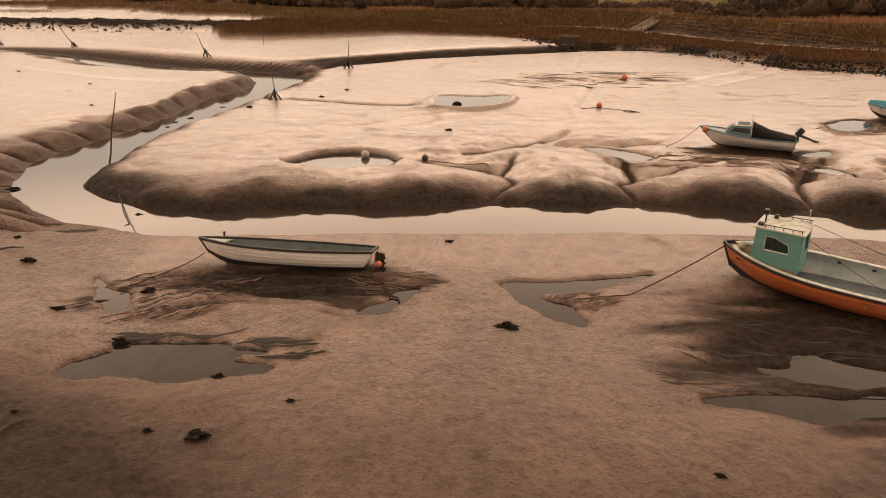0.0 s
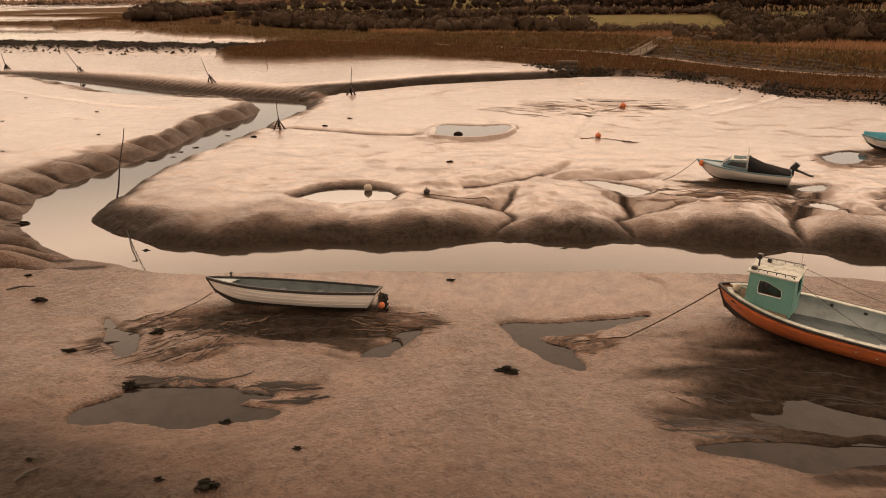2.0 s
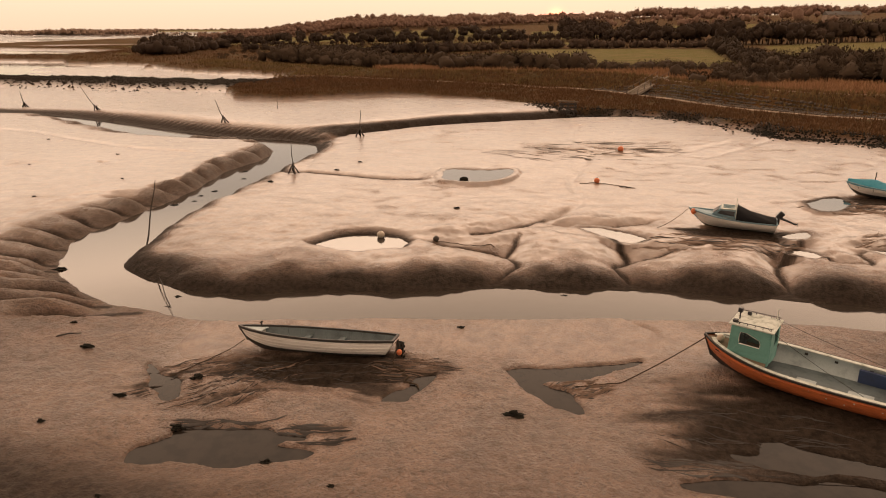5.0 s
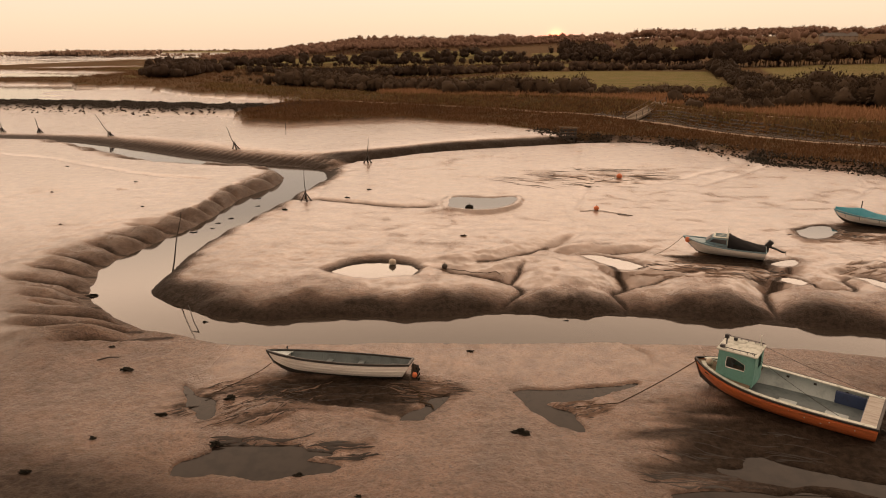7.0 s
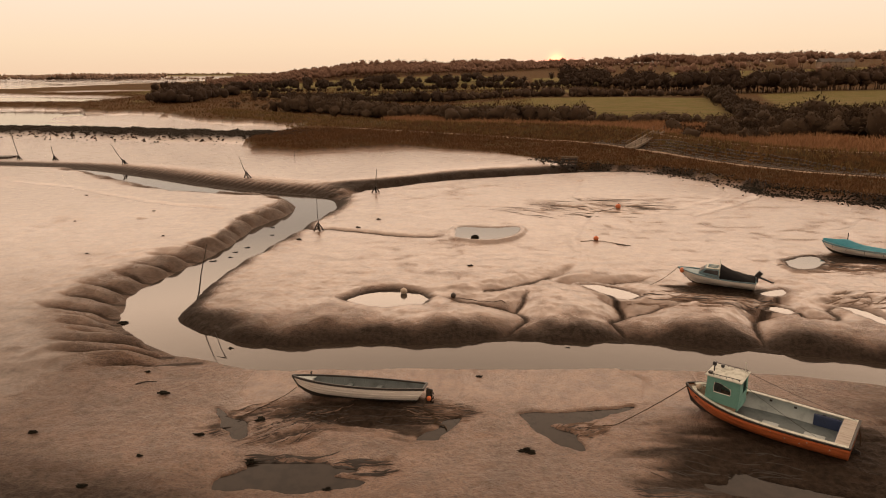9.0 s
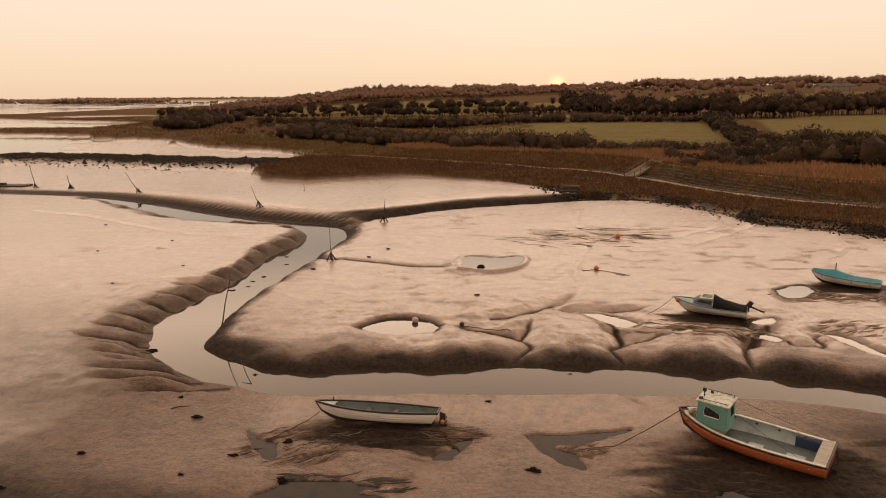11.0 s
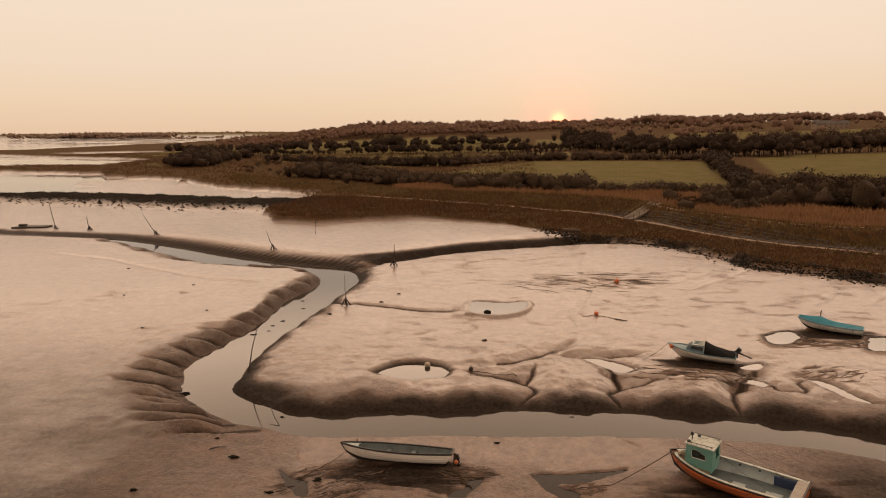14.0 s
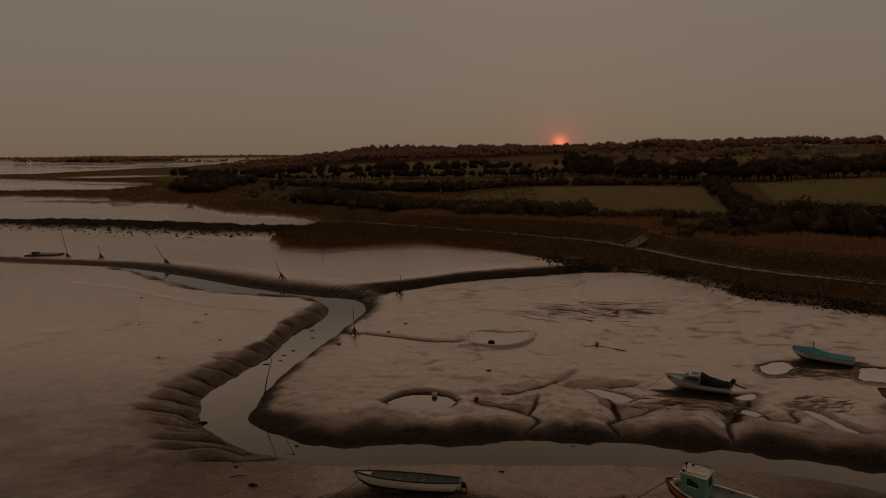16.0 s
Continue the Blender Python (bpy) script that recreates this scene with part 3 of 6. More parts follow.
SCARP = np.concatenate([curve_through([(-110, 88), (-70, 79.5), (-59.3, 75.5), (-50.6, 70.6), (-41.3, 65), (-34.1, 61), (-27.3, 58), (-21.5, 56.8), (-16.6, 57.5), (-12.8, 60), (-6.4, 65.5), (0.9, 69.2), (6.5, 71.8), (10.5, 74)], 4)])


def signed_north(x, y):
    """Metres north (plus) or south of the low scarp along the upper creek."""
    sy = np.interp(x, SCARP[:, 0], SCARP[:, 1])
    return (y - sy) * 0.85


def land(x, y):
    """Heights and what covers the ground, at plan positions x, y (arrays)."""
    wx = x + 0.35 * fbm(x * 0.5, y * 0.5, 3, 3)
    wy = y + 0.35 * fbm(x * 0.5, y * 0.5, 8, 3)
    d = [close_distance(wx, wy, s, 45.0) for s in (MID, NORTH, WEST, NEAR)]
    water = np.zeros(x.shape, bool)
    k = (np.abs(x) < 125) & (y > -30) & (y < 95)
    water[k] = inside(wx[k], wy[k], CREEK)
    w = [1.0 / (v + 0.25) ** 4 for v in d]
    total = sum(w)
    w = [v / total for v in w]
    swell = fbm(x * 0.07, y * 0.07, 21, 3)
    # rounded lobes between drainage grooves along the shores
    lobe = np.abs(np.sin(x * 0.62 + 2.2 * fbm(x * 0.25, y * 0.12, 5, 2) + 0.5)) ** 0.6
    mid = 0.88 * (1 - (1 - np.clip(d[0] / (2.1 + 0.8 * fbm(x * 0.4, y * 0.3, 29, 2)), 0, 1)) ** 2.4) * (0.80 + 0.2 * lobe * (1 - ramp01(d[0], 1.5, 4)) + 0.2 * ramp01(d[0], 1.5, 4))
    rill = np.abs(fbm(x * 1.1, y * 0.35, 24, 3))
    mid = mid - (0.06 * rill) * ramp01(d[0], 0.05, 0.6) * (1 - ramp01(d[0], 1.2, 2.8))
    groove_y = y + 0.22 * x + 1.5 * fbm(x * 0.18, y * 0.3, 31, 2)
    rough = fbm(x * 0.75, y * 0.75, 36, 4)
    groove_y = groove_y + 0.55 * rough
    rib = np.abs(np.sin(groove_y * np.pi / (1.9 + 0.02 * np.clip(y, 0, 60)))) ** 0.45
    rib = rib + (1 - rib) * (1 - ramp01(y, 22, 26))
    reach = 1 - 0.5 * ramp01(y, 14, 30)
    fade = 1 - ramp01(d[2], 2.6 * reach, 5.6 * reach + 2.5 * fbm(x * 0.3, y * 0.3, 12, 2))
    west = 0.82 * (1 - (1 - np.clip(d[2] / (4.0 * reach), 0, 1)) ** 3.2)
    west = west * (1 - fade * 0.95 * (1 - rib)) + 0.16 * fade * rib * ramp01(d[2], 0, 0.8) + 0.12 * fade * rough * ramp01(d[2], 0, 0.8)
    srib = np.abs(np.sin((x * 0.9 - y * 0.75 + 1.2 * fbm(x * 0.2, y * 0.2, 41, 2)) * 2.6))
    north = 1.10 * ramp01(d[1], -0.3, 3.8) - 0.20 * (1 - srib) * ramp01(d[1], 0, 1) * (1 - ramp01(d[1], 4, 6.5))
    near = 0.27 * ramp01(d[3], -0.12, 0.55) + 0.025 * (1 - ramp01(d[3], 0.6, 2.0)) * ramp01(d[3], 0.1, 0.5)
    z = w[0] * mid + w[1] * north + w[2] * west + w[3] * near
    flat = ramp01(np.minimum.reduce(d), 0.5, 4.0)
    calm = 1 - 0.96 * np.maximum(ramp01(y, 14, 32), ramp01(-x - 0.3 * y, 12, 22))
    z = z + flat * (0.10 * swell + 0.045 * (0.2 + 0.8 * calm) * fbm(x * 0.35, y * 0.35, 2, 3) + 0.085 * calm * fbm(x * 0.8, y * 1.1, 9, 3))
    lumps = np.abs(fbm(x * 2.6, y * 2.6, 10, 4))
    z = z + (0.5 + 0.5 * flat) * calm * 0.10 * (lumps - 0.15)
    face = ramp01(d[0], 0.1, 0.7) * (1 - ramp01(d[0], 2.0, 4.0))
    z = z + face * 0.20 * fbm(x * 0.7, y * 0.9, 27, 3)
    pan = fbm(x * 0.8 + 0.12 * y, y * 1.3 - 0.1 * x, 47, 5)
    z = z + 0.018 * flat * (1 - calm) * pan
    # on the far flats the mud rises a little towards the marsh
    z = z + 0.08 * ramp01(y, 20, 75) * ramp01(x, -35, -10)
    up = ramp01(signed_north(wx, wy), -1.6, 1.4) * ramp01(y, 40, 50)
    z = z - 0.28 * (1 - ramp01(np.abs(signed_north(wx, wy) + 1.6), 0.4, 3.5)) * ramp01(y, 50, 54) * ramp01(d[1], 2, 5) + 0.40 * up * ramp01(x, -24, -14)
    z = np.where(water, -0.5 * ramp01(np.minimum.reduce(d), 0.0, 1.2) - 0.02, z)
    z = z + 0.42 * np.exp(-(((x + 19.8) / 4.2) ** 2 + ((y - 7.0 - 0.25 * (x + 19.8)) / 2.3) ** 2)) * ramp01(np.minimum.reduce(d), 0.0, 0.7) * ~water
    # gullies and runnels
    crease_shade, brim = np.zeros(x.shape), np.zeros(x.shape)
    for line, depth, reach_ in CREASES:
        lo, hi = line.min(0) - reach_ - 1, line.max(0) + reach_ + 1
        k = (x > lo[0]) & (x < hi[0]) & (y > lo[1]) & (y < hi[1]) & ~water
        g = np.maximum(line_distance(x[k] + 0.22 * fbm(x[k] * 0.9, y[k] * 0.9, 3, 3), y[k] + 0.22 * fbm(x[k] * 0.9, y[k] * 0.9, 8, 3), line), 0)
        head = ramp01(np.hypot(x[k] - line[0, 0], y[k] - line[0, 1]), 0.0, 2.6)
        reach_k = 1.25 * reach_ * (1 + 0.35 * fbm(x[k] * 0.5, y[k] * 0.5, 15, 2))
        u = np.clip(g / reach_k, 0, 1)
        z[k] -= np.minimum(1.3 * depth * head * (1 - u**0.5), np.maximum(z[k] - 0.015, 0))
        # creases painted dark for their shade and wet beds, wider along the west shore
        crease_shade[k] = np.maximum(crease_shade[k], 0.9 * ramp01(depth, 0.05, 0.2) * head * (1 - ramp01(g, 0.03, 0.10 + (0.42 if line[-1, 0] < -14 else 0.14) * reach_)))
    for line, depth, half in RUNNELS:
        lo, hi = line.min(0) - 4 * half - 1, line.max(0) + 4 * half + 1
        k = (x > lo[0]) & (x < hi[0]) & (y > lo[1]) & (y < hi[1]) & ~water
        g = line_distance(wx[k], wy[k], line) + 0.5 * half * fbm(x[k] * 1.6, y[k] * 1.6, 15, 2)
        z[k] -= np.minimum(depth * (1 - ramp01(g, 0.3 * half, 1.8 * half)), np.maximum(z[k] - 0.02, 0))
        brim[k] = np.maximum(brim[k], 1 - ramp01(g, 0.4 * half, 1.3 * half))
    k = (np.abs(x) < 40) & (y > 40) & (y < 90) & ~water
    g = line_distance(wx[k], wy[k], SCARP_GULLY) + 0.5 * fbm(x[k] * 1.6, y[k] * 1.6, 15, 2)
    z[k] -= np.minimum(0.7 * (1 - ramp01(g, 0.3, 1.9)) + 0.2 * np.exp(-((g / 4.0) ** 2)), np.maximum(z[k] - 0.02, 0))
    # the scarp gully is darkened the same way
    crease_shade[k] = np.maximum(crease_shade[k], 0.6 * (1 - ramp01(g, 0.5, 1.6)))
    silt_shade = crease_shade
    # hollows under the boats; wet mud there also carries the hulls' painted shadow
    for (cx, cy), (rx, ry) in BOAT_BEDS:
        e = np.sqrt(((wx - cx) / rx) ** 2 + ((wy - cy + 0.7) / ry) ** 2)
        s = 1 - ramp01(e + 0.5 * fbm(x * 0.35 + 3, y * 1.6, 14, 3), 0.72, 1.32)
        streak = fbm(x * 0.28, y * 2.6 + 0.25 * x, 51, 3)
        z = z - s * (0.06 + 0.10 * np.clip(streak, -0.4, 0.6))
        silt_shade = np.maximum(silt_shade, s * np.clip(1.45 + 0.7 * streak, 0, 1))
    # streaky drag marks where the boats swing on their moorings
    for cx, cy, rx, ry, turn in ((-8.2, 0.6, 3.8, 2.2, 0.55), (-5.0, 0.9, 3.6, 1.3, 0.08), (-5.8, -1.75, 3.4, 0.6, 0.04), (10.5, -2.4, 5.5, 2.6, -0.12), (7.2, -2.2, 2.0, 2.2, 0.25), (9.5, 43.5, 6.5, 4.0, -0.2),
                                 (13.2, 15.8, 4, 1.3, -0.1), (-2.2, 2.0, 1.6, 1.0, 0.2), (3.4, 1.1, 1.6, 0.9, 0.35), (24.5, 23.6, 4.5, 2.0, -0.1), (21, 17, 2.5, 1.6, 0.4)):
        e = np.sqrt(((x - cx) / rx) ** 2 + ((y - cy) / ry) ** 2)
        s = 1 - ramp01(e + 0.5 * fbm(x * 0.5, y * 0.5, 62, 2), 0.45, 1.05)
        u, v = x * math.cos(turn) + y * math.sin(turn), y * math.cos(turn) - x * math.sin(turn)
        streak = 0.5 - 2.2 * np.abs(fbm(u * 0.30 + cx, v * 1.9, 61, 4))
        z = z + s * 0.17 * np.clip(streak, -0.6, 0.5)
        silt_shade = np.maximum(silt_shade, s * np.clip(-1.9 * streak + 0.1, 0, 0.85))
    basins = []
    for ring, depth, level in POOLS:
        ring = curve_through([*ring, ring[0]], 4)
        lo, hi = ring.min(0) - 3.5, ring.max(0) + 3.5
        k = (x > lo[0]) & (x < hi[0]) & (y > lo[1]) & (y < hi[1]) & ~water
        sd = line_distance(x[k], y[k], ring) * np.where(inside(x[k], y[k], ring), -1, 1)
        sd = sd - 0.05 + 0.16 * fbm(x[k] * 1.1, y[k] * 2.4, 4, 4)
        low = level < 0.3
        shelf = 1 - ramp01(sd, 0.05, 1.6 if low else 0.7)
        lip = level + 0.045 + 0.05 * fbm(x[k] * 1.4, y[k] * 2.0, 14, 3) + (0.05 if low else 0.0) * np.exp(-((sd - 0.25) / 0.2) ** 2)
        zk = z[k] * (1 - shelf) + shelf * lip
        z[k] = np.where(sd < (1.4 if low else 0.5), np.maximum(zk, level + 0.015 + 0.03 * ramp01(sd, 0, 0.3)), zk)
        basins.append((k, sd, depth, level, low))
    for k, sd, depth, level, low in basins:
        edge = ramp01(sd, -0.10 if low else -0.16, 0.07)
        z[k] = z[k] * edge + (1 - edge) * (level - depth)
        # rims of the pools darkened, more so round the deeper ones
        silt_shade[k] = np.maximum(silt_shade[k], (0.22 if low else 0.85 * ramp01(depth, 0.12, 0.28)) * (1 - ramp01(sd, 0.02, 0.22 if low else 0.75)))
    # wet or drained
    wet = ramp01(y + 2.0 * swell + 0.35 * np.clip(-x - 10, 0, 60), 6.0, 17.0)
    wet = np.maximum(wet, ramp01(-x - 12 + 6 * swell, 2, 12) * 0.9)
    wet = np.clip(wet * (1 - 0.75 * silt_shade) + 0.35 * fbm(x * 0.2, y * 0.2, 71, 4) - (0.25 + 0.35 * ramp01(x, -16, -4)) * np.maximum(pan + 0.05, -0.2), 0, 0.95)
    # bank and scarp faces: drained silt, darkened further to paint in their shade
    drain_shade = np.maximum(1 - ramp01(d[0] + 0.9 * fbm(x * 0.5, y * 0.5, 26, 4), 0.5, 2.3), 0.95 * (1 - ramp01(d[1] + 1.2 * srib, 2.0, 4.6)))
    drain_shade = np.maximum(drain_shade, 0.66 * fade * (1 - 0.3 * rib ** 4 * ramp01(d[2], 0.3, 2.0)) * (1 - ramp01(d[2] + 1.2 * rough, 2.6, 6.4)))
    drain_shade = np.maximum(drain_shade, (1 - ramp01(np.abs(signed_north(wx, wy) + 0.6), 0.8, 2.0)) * ramp01(x, -24, -18) * ramp01(y, 50, 54))
    wet = np.clip(wet, 0.34, 1) * (1 - 0.93 * drain_shade)
    silt_shade = np.maximum(silt_shade, 0.94 * drain_shade)
    wet = np.maximum(wet, 0.62 * (1 - ramp01(x, 8, 13)) * (1 - ramp01(d[3] + 1.5 * fbm(x * 0.3, y * 0.4, 45, 3), 2.5, 8.0)) * (1 - silt_shade) * ramp01(x, -15, -10))
    wet = np.maximum(wet, 0.8 * brim * ramp01(y, 4, 8))
    silt_shade = silt_shade * (1 - 0.9 * brim * ramp01(y, 12, 20))
    # near ground and side flats painted darker, standing in for sheen that fades nearby
    sheen_falloff = 0.55 * ramp01(-x + 0.2 * y, 9, 23) * (1 - ramp01(y, 3, 30)) + 0.8 * ramp01(x, 11, 17) * (1 - ramp01(y, 2, 9)) + 0.85 * ramp01(-x, 2, 11) * (1 - ramp01(y, -9, 0)) + 0.62 * (1 - ramp01(y + 2.0 * swell, -9.0, -1.0)) + 0.7 * ramp01(x, 5, 11) * (1 - ramp01(y, -9, -3))
    silt_shade = np.maximum(silt_shade, np.clip(sheen_falloff + 0.25 * sheen_falloff * fbm(x * 0.4, y * 0.9, 73, 4), 0, 0.85))
    # inland
    jag = 1.6 * fbm(x * 0.16, y * 0.16, 81, 4)
    dl = line_distance(x, y, LAND[1:-3]) * np.where(inside(x, y, LAND), 1, -1) + jag * np.clip(np.hypot(x, y) / 60, 0.6, 4)
    hollow = np.hypot((x + 346 - 0.3 * (y - 540)) / 42, (y - 540) / 34)
    dl = np.where(hollow < 1.6, np.minimum(dl, (hollow - 1) * 30), dl)
    turf = ramp01(dl, -0.15, 0.35)
    far = np.hypot(x, y + 30)
    top = 1.40 + 0.012 * np.clip(dl, 0, 60) + 0.14 * fbm(x * 0.12, y * 0.12, 91, 4) + 0.05 * fbm(x * 0.9, y * 0.9, 95, 2)
    dw = close_distance(x, y, WALL, 15.0)
    crest = 1.95 * np.exp(-((dw / 3.3) ** 4)) * (0.55 + 0.45 * ramp01(x, -20, 12)) * ramp01(x, -160, -60)
    west_end = ramp01(x + 0.43 * y, -30, 260)
    rise = np.clip(y - 130, 0, 400) * 0.008 * west_end + 13.5 * ramp01(y + 0.25 * x, 380, 880) * west_end + 6.0 * ramp01(x + 0.4 * y, 330, 700) + 4 * fbm(x * 0.004, y * 0.004, 5, 3) * ramp01(y, 350, 800)
    top = top + crest + np.where(dl > 0, rise, 0)
    # the far shore across the estuary
    shore = ramp01(far + 250 * fbm(x * 0.0012, y * 0.0012, 6, 3), 3000, 3400)
    flats = np.where(far > 105, 0.25 - 0.65 * ramp01(fbm(x * 0.012 + 5, y * 0.03, 77, 3), -0.25, 0.35) * ramp01(far, 150, 260), z)
    z = np.where(far > 105, z + (flats - z) * ramp01(far, 105, 150), z)
    z = z * (1 - turf) + top * turf
    z = z + shore * (16 + 14 * fbm(x * 0.0015, y * 0.0015, 33, 3))
    dr = close_distance(x, y, RUBBLE, 30.0) + 2.0 * fbm(x * 0.1, y * 0.1, 17, 4)
    heap = (1 - ramp01(dr, 6.5, 12.5)) * (1 - turf)
    z = z + heap * (1.0 + 0.6 * fbm(x * 0.5, y * 0.5, 18, 4))
    fringe = (1 - ramp01(np.abs(dl - 0.3), 0.6, 2.6)) * ramp01(x, 6, 14) * (1 - ramp01(y, 76, 82)) * ramp01(fbm(x * 0.3, y * 0.3, 19, 3), -0.15, 0.15)
    z = z + fringe * 0.15 * np.abs(fbm(x * 1.2, y * 1.2, 20, 3))
    pasture = np.zeros(x.shape)
    for poly in FIELDS:
        poly = np.array(poly, float)
        k = (x > poly[:, 0].min()) & (x < poly[:, 0].max()) & (y > poly[:, 1].min()) & (y < poly[:, 1].max())
        e = line_distance(x[k], y[k], np.concatenate([poly, poly[:1]]))
        pasture[k] = np.maximum(pasture[k], np.where(inside(x[k], y[k], poly), ramp01(e, 0, 4), 0))
    weed = np.maximum(heap, 0.9 * fringe)
    # the far shore takes the pale pasture colour in place of haze
    return z, dict(wet=wet * (1 - turf), marsh=turf * (1 - shore) * (1 - weed), field=np.maximum(pasture * turf, shore), weed=weed, silt_shade=silt_shade)


FIELDS = [
    [(14, 146), (40, 147), (57, 141), (84, 270), (50, 282), (12, 288), (-12, 250), (-30, 205)],
    [(74, 168), (108, 158), (150, 190), (205, 350), (140, 325), (108, 292)],
    [(-12, 262), (-48, 250), (-80, 270), (-125, 318), (-60, 330), (10, 330)],
    [(-160, 280), (-150, 262), (-185, 300), (-190, 330)],
    [(-150, 335), (40, 338), (44, 384), (-100, 386)],
    [(-270, 425), (-100, 398), (8, 396), (12, 560), (-60, 660), (-180, 690), (-300, 640)],
    [(15, 420), (60, 430), (80, 560), (20, 540)],
    [(110, 480), (240, 430), (300, 560), (140, 600)],
    [(225, 300), (420, 280), (430, 420), (260, 410)],
]


GRID = {}


def heights(x, y):
    """Heights of the built ground at plan positions."""
    x, y = np.asarray(x, float), np.asarray(y, float)
    rad, ang, z = GRID["rad"], GRID["ang"], GRID["z"]
    r = np.hypot(x, y + 40.0)
    a = np.arctan2(x, y + 40.0)
    a = np.where(a < ang[0], a + 2 * np.pi, a)
    i = np.clip(np.searchsorted(rad, r) - 1, 0, len(rad) - 2)
    j = np.clip(np.searchsorted(ang, a) - 1, 0, len(ang) - 2)
    u = np.clip((r - rad[i]) / (rad[i + 1] - rad[i]), 0, 1)
    v = np.clip((a - ang[j]) / (ang[j + 1] - ang[j]), 0, 1)
    return (z[i, j] * (1 - v) + z[i, j + 1] * v) * (1 - u) + (z[i + 1, j] * (1 - v) + z[i + 1, j + 1] * v) * u


def height(x, y):
    return float(heights(x, y))


def build_ground():
    cx, cy = 0.0, -40.0
    front = np.arange(-0.66, 0.66, 0.0021)
    coarse = np.arange(0.66, 2 * math.pi - 0.66, 0.08)
    ang = np.concatenate([front, coarse])
    rad = np.concatenate([np.linspace(0.5, 28, 14), 28 * np.exp(np.arange(0.0027, math.log(150 / 28), 0.0027)), 150 * np.exp(np.arange(0.004, math.log(4900 / 150), 0.02)), [4950.0]])
    A, R = np.meshgrid(ang, rad)
    x, y = cx + R * np.sin(A), cy + R * np.cos(A)
    z, cover = land(x.ravel(), y.ravel())
    n, m = len(rad), len(ang)
    GRID.update(rad=rad, ang=ang, z=z.reshape(n, m))
    verts = np.stack([x.ravel(), y.ravel(), z], 1)
    i, j = np.meshgrid(np.arange(n - 1), np.arange(m), indexing="ij")
    j2 = (j + 1) % m
    quads = np.stack([i * m + j, i * m + j2, (i + 1) * m + j2, (i + 1) * m + j], -1).reshape(-1, 4)[:, ::-1]
    me = bpy.data.meshes.new("ground")
    me.vertices.add(len(verts))
    me.vertices.foreach_set("co", verts.ravel())
    me.loops.add(quads.size)
    me.loops.foreach_set("vertex_index", quads.ravel().astype(np.int32))
    me.polygons.add(len(quads))
    me.polygons.foreach_set("loop_start", np.arange(0, quads.size, 4, dtype=np.int32))
    me.polygons.foreach_set("use_smooth", np.ones(len(quads), bool))
    me.update(calc_edges=True)
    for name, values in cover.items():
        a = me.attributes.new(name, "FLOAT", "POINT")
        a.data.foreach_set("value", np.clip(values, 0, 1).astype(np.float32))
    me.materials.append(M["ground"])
    return tagged(new("ground", me), "brown tidal mud with saltmarsh and winter fields behind", "ground", kind="structure")


build_ground()


def sheet_of_water(name, outline, level, label, material=M["water"]):
    bm = bmesh.new()
    bm.faces.new([bm.verts.new((x, y, level)) for x, y in outline])
    ob = part(name, bm, material)
    return tagged(ob, label, "water", kind="structure")


sheet_of_water("water", [(4900 * math.cos(a), 4900 * math.sin(a)) for a in np.linspace(0, 2 * math.pi, 64, endpoint=False)], 0.0, "still shallow creek and estuary water at low tide")
for ring, depth, level in POOLS:
    ring = np.array(ring, float)
    area = 0.5 * abs(np.sum(ring[:, 0] * np.roll(ring[:, 1], -1) - ring[:, 1] * np.roll(ring[:, 0], -1)))
    # a forked pool has a plain rectangle of water under the mud
    if level < 0.3 and np.prod(ring.max(0) - ring.min(0)) > 2.6 * area:
        (x0, y0), (x1, y1) = ring.min(0) - 0.4, ring.max(0) + 0.4
        grown = [(x0, y0), (x1, y0), (x1, y1), (x0, y1)]
    else:
        way = np.roll(ring, -1, axis=0) - np.roll(ring, 1, axis=0)
        turn = np.sign(np.sum(ring[:, 0] * np.roll(ring[:, 1], -1) - ring[:, 1] * np.roll(ring[:, 0], -1)))
        grown = ring + 0.4 * turn * np.column_stack([way[:, 1], -way[:, 0]]) / np.linalg.norm(way, axis=1)[:, None]
    sheet_of_water("puddle", [tuple(p) for p in grown], level, "shallow puddle left by the tide in the mud", M["pool" if level > 0.3 else "puddle"])


# ---- boats ----
def half_beam(s, beam, transom, full=0.42):
    stern = transom + (1 - transom) * math.sin(math.pi / 2 * min(1.0, s / full))
    bow = (1 - max(0.0, (s - full) / (1 - full)) ** 2.4) ** 0.85 if s < 1 else 0.0
    return max(0.012, beam / 2 * stern * bow)


